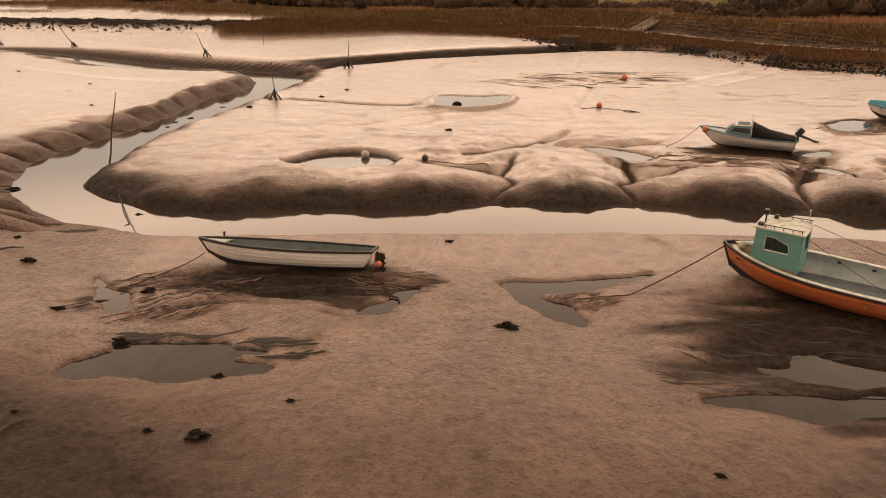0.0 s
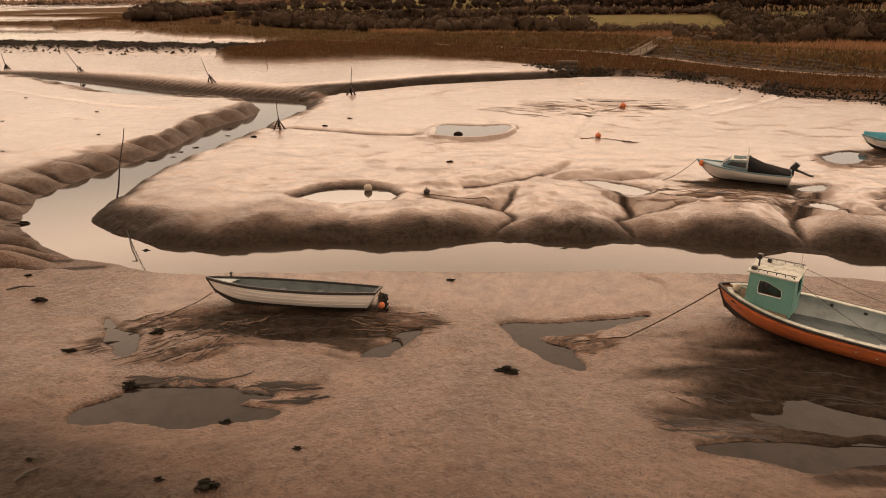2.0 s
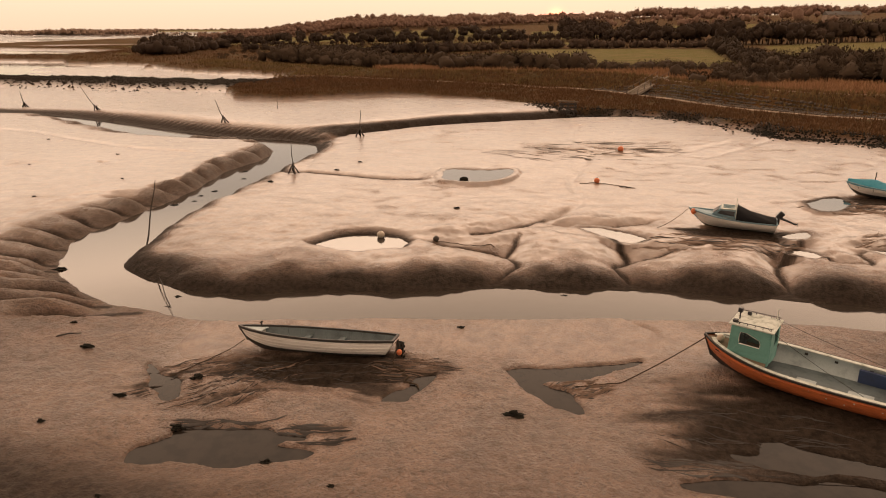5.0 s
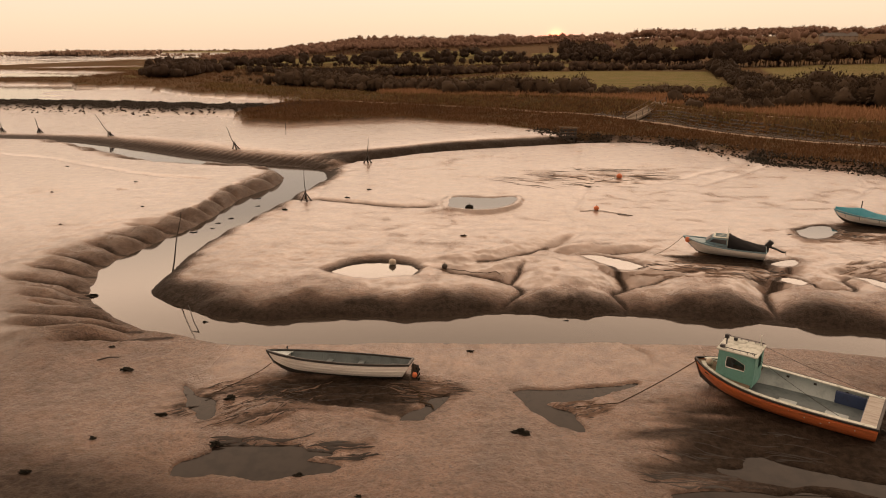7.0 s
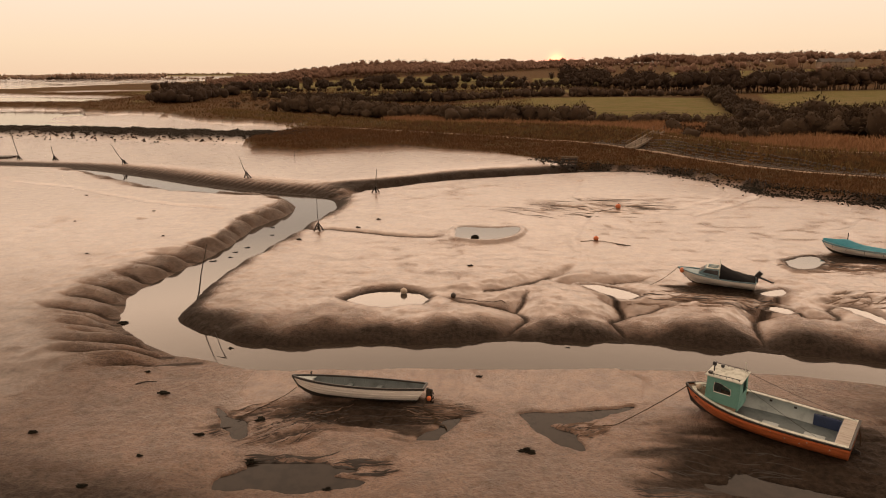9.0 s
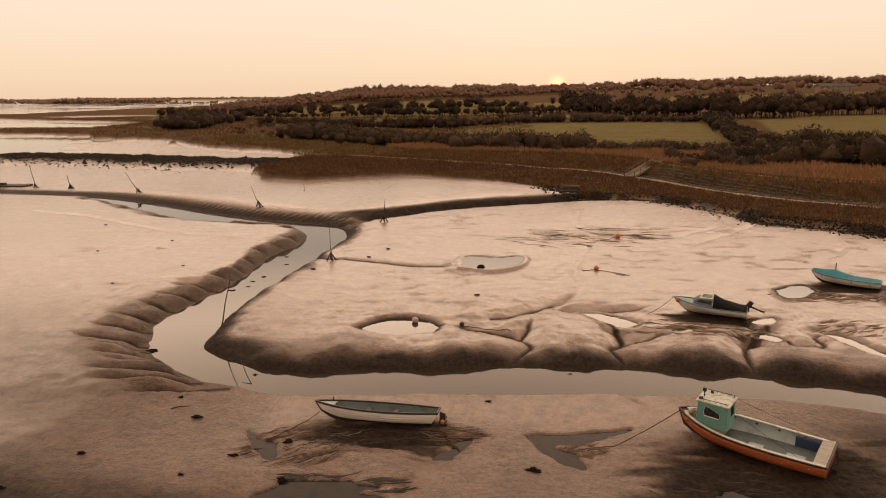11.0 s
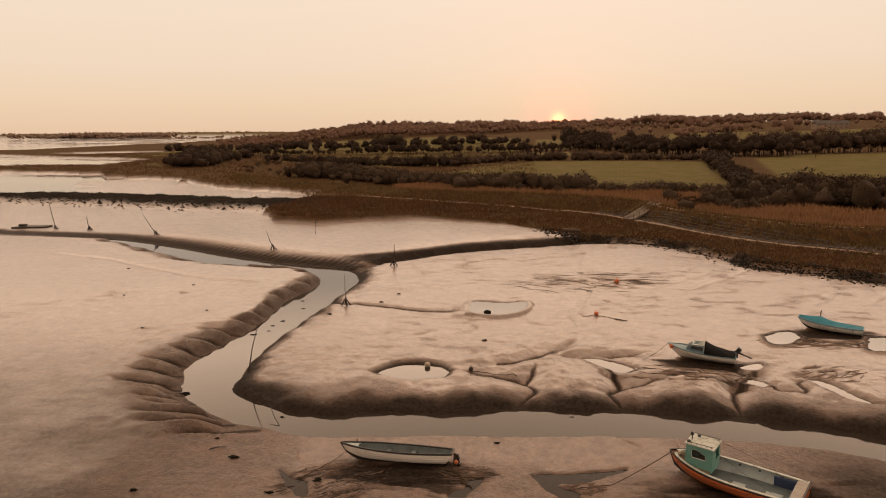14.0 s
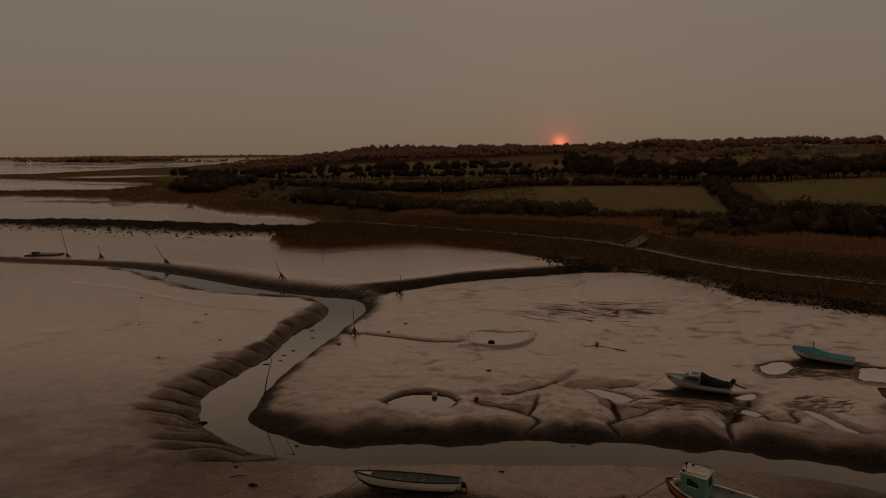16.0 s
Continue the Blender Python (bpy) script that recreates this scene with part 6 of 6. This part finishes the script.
def blades(rng, p, tall, spread, per=5):
    """Grass: a few leaning blades at each place."""
    n = len(p)
    z = heights(p[:, 0], p[:, 1])
    c = np.repeat(np.column_stack([p, z - 0.03]), per, 0)
    m = len(c)
    h = tall * rng.uniform(0.5, 1.15, m) * (1 + 0.35 * fbm(c[:, 0] * 0.1, c[:, 1] * 0.1, 3, 3))
    a = rng.uniform(0, 2 * np.pi, m)
    w = 0.10 * tall * rng.uniform(0.6, 1.5, m) + 0.02
    root = c + np.column_stack([rng.normal(0, spread, (m, 2)), np.zeros(m)])
    side = np.column_stack([np.cos(a) * w, np.sin(a) * w, np.zeros(m)])
    tip = root + np.column_stack([rng.normal(0, 0.28, m) * h, rng.normal(0, 0.28, m) * h, h])
    v = np.stack([root - side, root + side, tip], 1).reshape(-1, 3)
    return v, np.arange(3 * m).reshape(-1, 3)


def scatter(rng, n, x0, x1, y0, y1, keep):
    p = np.column_stack([rng.uniform(x0, x1, n), rng.uniform(y0, y1, n)])
    return p[keep(p[:, 0], p[:, 1])]


def on_marsh(x, y):
    return inside(x, y, LAND) & (heights(x, y) > 1.15) & (np.hypot((x + 346 - 0.3 * (y - 540)) / 42, (y - 540) / 34) > 1.1)


p = scatter(rng, 60000, -60, 75, 20, 135, on_marsh)
p = p[line_distance(p[:, 0], p[:, 1], TOE) > 1.2]
v, f = blades(rng, p, 0.42, 0.3, 4)
stuff("saltmarsh_grass", v, f, M["tussock"], "rust brown winter saltmarsh grass and sea purslane", "grass")
p = scatter(rng, 26000, -330, 10, 100, 480, on_marsh)
v, f = blades(rng, p, 0.8, 0.8, 3)
stuff("far_saltmarsh", v, f, M["tussock"], "brown saltmarsh grass on the far spits", "grass")


def by_wall(lo, hi, x0, x1):
    def keep(x, y):
        d = line_distance(x, y, WALL) * np.where(inside(x, y, np.concatenate([WALL, [(-300, 1500), (3000, 3000), (3000, -100)]])), 1, -1)
        d = d + 4 * fbm(x * 0.06, y * 0.06, 66, 3)
        return (d > lo) & (d < hi) & (x > x0) & (x < x1)
    return keep


p = scatter(rng, 110000, -60, 110, 40, 190, by_wall(4.0, 30, -30, 110))
v, f = blades(rng, p, 1.5, 0.5, 3)
stuff("reed_bed", v, f, M["reed"], "dead straw-red reeds behind the sea wall", "reeds")
p = scatter(rng, 60000, -100, 120, 35, 220, by_wall(-7, 2.5, -100, 120))
p = p[line_distance(p[:, 0], p[:, 1], TOE) > 1.6]
v, f = blades(rng, p, 0.75, 0.35, 4)
stuff("wall_grass", v, f, surface("rank_wall_grass", (0.19, 0.125, 0.055), (0.085, 0.085, 0.033), 0.95, grain=3, patch=0.2), "rank winter grass on the sea wall", "grass")


# ---- trees and scrub ----
def tree_mesh(seed, tall, spread, levels=5, fork=3, twigs=5, low=0.18, bushy=False):
    """Bare winter tree: bmesh of trunk with limbs, and arrays of twig slivers."""
    r = random.Random(seed)
    trunk, tips = bmesh.new(), []
    crown = bmesh.new()

    def grow(bm, p, way, length, radius, depth):
        q = p + way * length
        mid = p.lerp(q, 0.5) + Vector((r.gauss(0, 0.06), r.gauss(0, 0.06), 0)) * length
        tube(bm, [p, mid, q], [radius, radius * 0.8, radius * 0.62], 5 if depth < 2 else 3, close=False)
        if depth >= levels - 1:
            tips.append((q, way, length))
            return
        if depth >= 1:
            tips.append((mid, way, length))
        for k in range(fork if depth else fork + 2):
            a = 2 * math.pi * (k / fork) + r.uniform(-0.6, 0.6)
            open_ = r.uniform(0.35, 0.95) * spread
            side = way.cross(Vector((math.cos(a), math.sin(a), 0.31))).normalized()
            new_way = (way + side * open_ + Vector((0, 0, 0.10))).normalized()
            start = p.lerp(q, r.uniform(0.55, 1.0) if depth else r.uniform(0.6, 1.0))
            grow(crown, start, new_way, length * r.uniform(0.58, 0.80), radius * 0.55, depth + 1)

    first = tall * low
    if bushy:
        for k in range(4):
            a = k * 1.6 + r.random()
            grow(trunk, Vector((0.12 * math.cos(a), 0.12 * math.sin(a), -0.1)), Vector((0.6 * math.cos(a), 0.6 * math.sin(a), 1)).normalized(), tall * 0.30, tall * 0.02, 1)
    else:
        grow(trunk, Vector((0, 0, -0.2)), Vector((r.gauss(0, 0.05), r.gauss(0, 0.05), 1)).normalized(), first + 0.2, tall * 0.028, 0)
    # fine twigs as thin slivers
    for q, way, length in tips:
        for k in range(twigs):
            v = (way + Vector((r.gauss(0, 0.8), r.gauss(0, 0.8), r.gauss(0.15, 0.6)))).normalized()
            l = length * r.uniform(0.5, 1.2)
            s = v.cross(Vector((r.gauss(0, 1), r.gauss(0, 1), r.gauss(0, 1)))).normalized() * (0.016 * tall ** 0.5)
            crown.faces.new([crown.verts.new(p) for p in (q - s, q + s, q + v * l)])
    return trunk, crown


def shared(name, bm, material):
    me = bpy.data.meshes.new(name)
    bm.to_mesh(me)
    bm.free()
    me.materials.append(material)
    return me


KINDS = {}
for key, args in dict(
    oak=dict(seed=3, tall=9.0, spread=1.0, low=0.14, twigs=4), oak2=dict(seed=8, tall=8.0, spread=1.15, low=0.12, twigs=4), ash=dict(seed=12, tall=10.0, spread=0.75, low=0.17, twigs=4),
    tall=dict(seed=21, tall=11.0, spread=0.6, low=0.22, twigs=4), bush=dict(seed=5, tall=3.2, spread=1.0, levels=4, twigs=10, bushy=True), bush2=dict(seed=15, tall=2.8, spread=1.2, levels=4, twigs=10, bushy=True),
).items():
    a, b = tree_mesh(**args)
    KINDS[key] = (shared("trunk", a, M["bark"]), shared("crown", b, M["bramble"] if "bush" in key else M["twig"]))

MASTERS = {}


def plant(kind, x, y, size, turn, label, category, group):
    name = "bush" if "bush" in kind else "tree"
    m = pose(x, y, height(x, y) - 0.05, 0, 0, turn)
    key = (kind, label, group)
    if key not in MASTERS:
        ob = thing(name, m, label, category, group)
        for part_name, me in zip(("trunk", "crown"), KINDS[kind]):
            o = new(part_name, me)
            o.parent = ob
        ob.scale = (1, 1, 1)
        MASTERS[key] = ob
    else:
        ob = copy_thing(MASTERS[key], m)
    ob.scale = (size, size, size * random.uniform(0.85, 1.15))
    return ob


def row(kinds, line, step, size, jitter, label, category, group):
    pts = curve_through(line, 12)
    length = np.concatenate([[0], np.cumsum(np.hypot(*np.diff(pts, axis=0).T))])
    d = 0.0
    while d < length[-1]:
        x, y = np.interp(d, length, pts[:, 0]), np.interp(d, length, pts[:, 1])
        plant(random.choice(kinds), x + random.gauss(0, jitter), y + random.gauss(0, jitter), size * random.uniform(0.7, 1.3), random.uniform(0, 360), label, category, group)
        d += step * random.uniform(0.7, 1.3)


random.seed(11)
row(["tall", "ash", "oak"], [(133, 325), (166, 342), (205, 355), (260, 362)], 5, 1.15, 2.0, "tall bare winter tree in a field row", "tree", "row of trees behind the fields")
row(["oak", "oak2", "ash"], [(46, 480), (60, 400), (84, 330), (112, 322), (130, 312)], 4, 1.1, 6.0, "spreading bare winter oak in a hedgerow", "tree", "hedgerow trees")
row(["oak2", "oak"], [(86, 300), (98, 310), (118, 326)], 3, 1.2, 6.0, "spreading bare winter oak in a hedgerow", "tree", "hedgerow trees")
row(["bush", "bush2"], [(92, 300), (84, 262), (72, 205), (62, 158), (54, 136)], 3.0, 1.3, 1.5, "dark bramble and hawthorn bush in the hedge", "bush", "hedge bushes")
row(["bush", "bush2"], [(-46, 190), (-30, 168), (-16, 163), (-6, 150), (4, 141), (12, 140), (16, 139)], 3.2, 1.2, 1.8, "dark bare thorn bush behind the reeds", "bush", "scrub behind the sea wall")
row(["ash", "oak"], [(-4, 146), (4, 142), (8, 140)], 3.5, 0.75, 1.0, "slender bare tree above the scrub", "tree", "scrub trees")
row(["bush", "bush2"], [(40, 105), (47, 108), (56, 112), (64, 110), (74, 104), (88, 98), (104, 90)], 1.6, 1.35, 4.5, "dense dark thorn thicket", "bush", "thicket by the field")
row(["bush", "bush2"], [(50, 122), (62, 124), (76, 120), (92, 112)], 2.2, 1.6, 4.0, "dense dark thorn thicket", "bush", "thicket by the field")
row(["oak2"], [(66, 116), (72, 116), (78, 113)], 4, 0.8, 1.5, "low bare tree in the thicket", "tree", "thicket by the field")
row(["bush", "bush2", "oak2"], [(-126, 326), (-90, 300), (-76, 280), (-48, 262)], 6, 1.2, 3.0, "bare hedge tree between meadows", "tree", "meadow hedge")
row(["ash", "oak"], [(-62, 272), (-44, 262), (-24, 258), (0, 292), (33, 390)], 7, 0.85, 3.0, "bare tree in a line between meadows", "tree", "meadow trees")
row(["bush", "bush2"], [(-24, 256), (0, 290), (40, 292), (84, 282)], 5, 0.9, 1.5, "low hedge bush along the field", "bush", "field hedge")
row(["oak2", "bush"], [(-146, 282), (-152, 300), (-160, 330), (-165, 372)], 9, 1.2, 4, "dark scrub tree at the marsh edge", "tree", "scrub at the marsh edge")
row(["bush", "bush2"], [(-120, 300), (-96, 250), (-74, 215), (-52, 196)], 6, 0.9, 6, "scattered gorse and thorn on rough ground", "bush", "rough ground bushes")
row(["oak", "oak2"], [(-120, 420), (-60, 400), (-10, 390)], 14, 1.0, 5, "bare tree in a far hedge", "tree", "far hedge trees")


def ball_of_faces():
    bm = bmesh.new()
    bmesh.ops.create_icosphere(bm, subdivisions=2, radius=1.0)
    bm.verts.index_update()
    v, f = np.array([q.co[:] for q in bm.verts]), np.array([[q.index for q in t.verts] for t in bm.faces])
    bm.free()
    return v, f


LUMP, LUMP_FACES = ball_of_faces()


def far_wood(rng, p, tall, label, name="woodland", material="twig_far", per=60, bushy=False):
    """Many distant bare trees or bushes: each a dense uneven heart of twigs in a loose fringe of slivers, on a stem."""
    n = len(p)
    h = tall * rng.uniform(0.55, 1.25, n) * (1 + 0.9 * fbm(p[:, 0] * 0.03, p[:, 1] * 0.03, 57, 3)) * np.clip(0.45 + (p[:, 0] + 0.45 * p[:, 1]) / 260, 0.45 if name == "woodland" else 1.0, 1.0)
    stem = np.column_stack([p, heights(p[:, 0], p[:, 1])])
    wide = h * (rng.uniform(0.42, 0.62, n) if bushy else rng.uniform(0.30, 0.42, n))
    mid = stem + np.column_stack([0 * h, 0 * h, h * (0.40 if bushy else 0.62)])
    deep = h * (0.48 if bushy else 0.36)
    half = np.column_stack([wide, wide, deep])
    k = len(LUMP)
    heart = mid[:, None] + LUMP[None] * half[:, None] * rng.uniform(0.42, 1.0, (n, k, 1))
    v = [heart.reshape(-1, 3)]
    f = [(LUMP_FACES[None] + k * np.arange(n)[:, None, None]).reshape(-1, 3)]
    base = n * k
    i = np.repeat(np.arange(n), per)
    m = len(i)
    way = rng.normal(0, 1, (m, 3))
    way /= np.linalg.norm(way, axis=1)[:, None]
    way[:, 2] = np.where(way[:, 2] < -0.5, -way[:, 2], way[:, 2])
    c = mid[i] + way * half[i] * rng.uniform(0.72, 1.12, (m, 1))
    s = h[i, None] * rng.uniform(0.014, 0.045, (m, 1))
    v.append(np.stack([c + s * (rng.normal(0, 0.7, (m, 3)) + way * q) for q in (-1.2, 0.0, 1.6)], 1).reshape(-1, 3))
    f.append(base + np.arange(3 * m).reshape(-1, 3))
    base += 3 * m
    w, o = 0.028 * h, 0 * h
    v.append(np.stack([stem - np.column_stack([w, o, o + 0.3]), stem + np.column_stack([w, o, o - 0.3]), stem + np.column_stack([o, o, 0.6 * h])], 1).reshape(-1, 3))
    f.append(base + np.arange(3 * n).reshape(-1, 3))
    return stuff(name, np.concatenate(v), np.concatenate(f), M[material], label, "trees")


def wooded(x, y):
    base = (y > 690 - 0.12 * x) & (x > -0.45 * y) & (x < 40 + 0.05 * y)
    line = (y > 880 - 0.1 * x) & (y < 990 - 0.1 * x) & (x > -150)
    return (base & (fbm(x * 0.007, y * 0.007, 88, 3) > -0.32)) | line


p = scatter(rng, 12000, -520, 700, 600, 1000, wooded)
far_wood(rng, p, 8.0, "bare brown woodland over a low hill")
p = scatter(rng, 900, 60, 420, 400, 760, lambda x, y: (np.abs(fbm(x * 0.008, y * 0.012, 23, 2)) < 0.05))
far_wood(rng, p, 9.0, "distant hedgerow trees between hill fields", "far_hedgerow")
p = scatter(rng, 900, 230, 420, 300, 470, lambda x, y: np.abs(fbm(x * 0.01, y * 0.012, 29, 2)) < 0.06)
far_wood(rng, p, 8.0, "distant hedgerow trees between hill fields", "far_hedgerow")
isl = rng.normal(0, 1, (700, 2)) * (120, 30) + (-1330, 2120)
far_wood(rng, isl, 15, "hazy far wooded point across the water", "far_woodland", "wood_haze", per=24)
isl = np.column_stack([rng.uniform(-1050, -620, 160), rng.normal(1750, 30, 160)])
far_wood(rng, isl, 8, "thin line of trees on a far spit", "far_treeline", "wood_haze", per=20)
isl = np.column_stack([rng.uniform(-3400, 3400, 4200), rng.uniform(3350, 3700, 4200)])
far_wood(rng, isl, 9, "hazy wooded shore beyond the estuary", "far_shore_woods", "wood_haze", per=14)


def thick(rng, n, line, jitter, tall, label, name, material="bramble", per=120):
    """A dense hedge or belt of scrub along a line."""
    pts = curve_through(line, 12)
    step = np.concatenate([[0], np.cumsum(np.hypot(*np.diff(pts, axis=0).T))])
    d = rng.uniform(0, step[-1], n)
    p = np.column_stack([np.interp(d, step, pts[:, 0]), np.interp(d, step, pts[:, 1])]) + rng.normal(0, jitter, (n, 2))
    return far_wood(rng, p, tall, label, name, material, per, bushy=tall < 6.5)


thick(rng, 260, [(92, 300), (84, 262), (72, 205), (62, 158), (54, 136)], 1.4, 4.0, "dense dark field hedge of thorn and bramble", "field_hedge")
thick(rng, 330, [(-70, 205), (-46, 186), (-30, 168), (-16, 160), (-6, 150), (2, 143), (10, 141), (16, 139)], 3.0, 4.2, "dense dark scrub belt behind the reeds", "scrub_belt")
thick(rng, 120, [(16, 139), (28, 133), (40, 136), (52, 132)], 1.5, 1.9, "low dark scrub along the field edge", "scrub_belt")
thick(rng, 340, [(40, 103), (47, 108), (56, 113), (64, 113), (76, 110), (92, 102), (120, 88)], 4.0, 4.2, "dense dark thorn thicket below the fields", "thicket", per=220)
thick(rng, 220, [(56, 122), (70, 124), (84, 120), (110, 106)], 4.0, 6.0, "taller dark thorn scrub beside the field", "thicket", per=220)
thick(rng, 320, [(46, 480), (60, 400), (84, 335), (112, 322), (130, 312)], 7.0, 8.5, "belt of bare hedgerow oaks", "tree_belt", "twig", 110)
thick(rng, 150, [(133, 325), (166, 342), (205, 355), (300, 366)], 2.5, 9.0, "bare tree row behind the fields", "tree_belt", "twig", 110)
thick(rng, 160, [(-126, 326), (-90, 300), (-76, 280), (-48, 262), (-24, 257)], 2.5, 3.8, "bare hedge between meadows", "meadow_hedge", "twig")
thick(rng, 150, [(-24, 256), (0, 290), (40, 293), (84, 284)], 1.6, 3.2, "low bare hedge along the field", "meadow_hedge", "twig")
thick(rng, 170, [(-140, 270), (-150, 290), (-160, 330), (-168, 372)], 6.0, 6.0, "dark scrub at the marsh edge", "marsh_scrub", "twig")
thick(rng, 240, [(-170, 400), (-110, 400), (-60, 392), (0, 388), (46, 400)], 5.0, 6.5, "bare far hedge with trees", "far_hedge", "twig")
thick(rng, 170, [(-300, 560), (-200, 540), (-90, 520), (10, 500)], 5.0, 6.0, "bare hedge across the hill meadows", "far_hedge", "twig")
thick(rng, 200, [(130, 420), (200, 410), (300, 400), (420, 420)], 8.0, 9.0, "bare belt of trees across the hill fields", "far_hedge", "twig")
for x, y, s in ((-110, 905, 1.9), (-125, 900, 1.5), (-400, 945, 1.6), (-360, 940, 1.2)):
    plant("tall" if x > -200 else "oak", x, y, s, random.uniform(0, 360), "tall tree standing above the wood", "tree", "skyline trees")


# ---- far farm buildings ----
def long_house(x, y, yaw, length, width, eaves, wall, label):
    z = height(x, y)
    ob = thing("house", pose(x, y, z, 0, 0, yaw), label, "house", "far houses on the hill")
    bm = bmesh.new()
    box(bm, (length, width, eaves), (0, 0, eaves / 2))
    part("wall", bm, wall, ob)
    bm = bmesh.new()
    w, l, r = width / 2 + 0.4, length / 2 + 0.4, eaves + width * 0.35
    vs = [bm.verts.new(p) for p in ((-l, -w, eaves), (l, -w, eaves), (l, w, eaves), (-l, w, eaves), (-l, 0, r), (l, 0, r))]
    for q in ((0, 1, 5, 4), (2, 3, 4, 5), (0, 4, 3), (1, 2, 5), (3, 2, 1, 0)):
        bm.faces.new([vs[k] for k in q])
    roof = part("roof", bm, M["slates"], ob)
    for k in range(2):
        bm = bmesh.new()
        box(bm, (1.0, 0.8, 2.0), ((k - 0.5) * length * 0.6, 0, r + 0.5))
        part("chimney", bm, M["brick"], roof)
    n = int(length / 4)
    for k in range(n):
        for zz in ([1.5, 4.2] if eaves > 4.5 else [1.5]):
            bm = bmesh.new()
            box(bm, (1.2, 0.12, 1.3), (-length / 2 + (k + 0.5) * length / n, -width / 2 - 0.02, zz))
            part("window", bm, M["glass"], ob)


long_house(266, 575, 6, 27, 8, 4.6, M["render_white"], "long pale farmhouse range on the hill")
long_house(318, 560, 4, 22, 8, 4.6, M["brick"], "brick farm building on the hill")
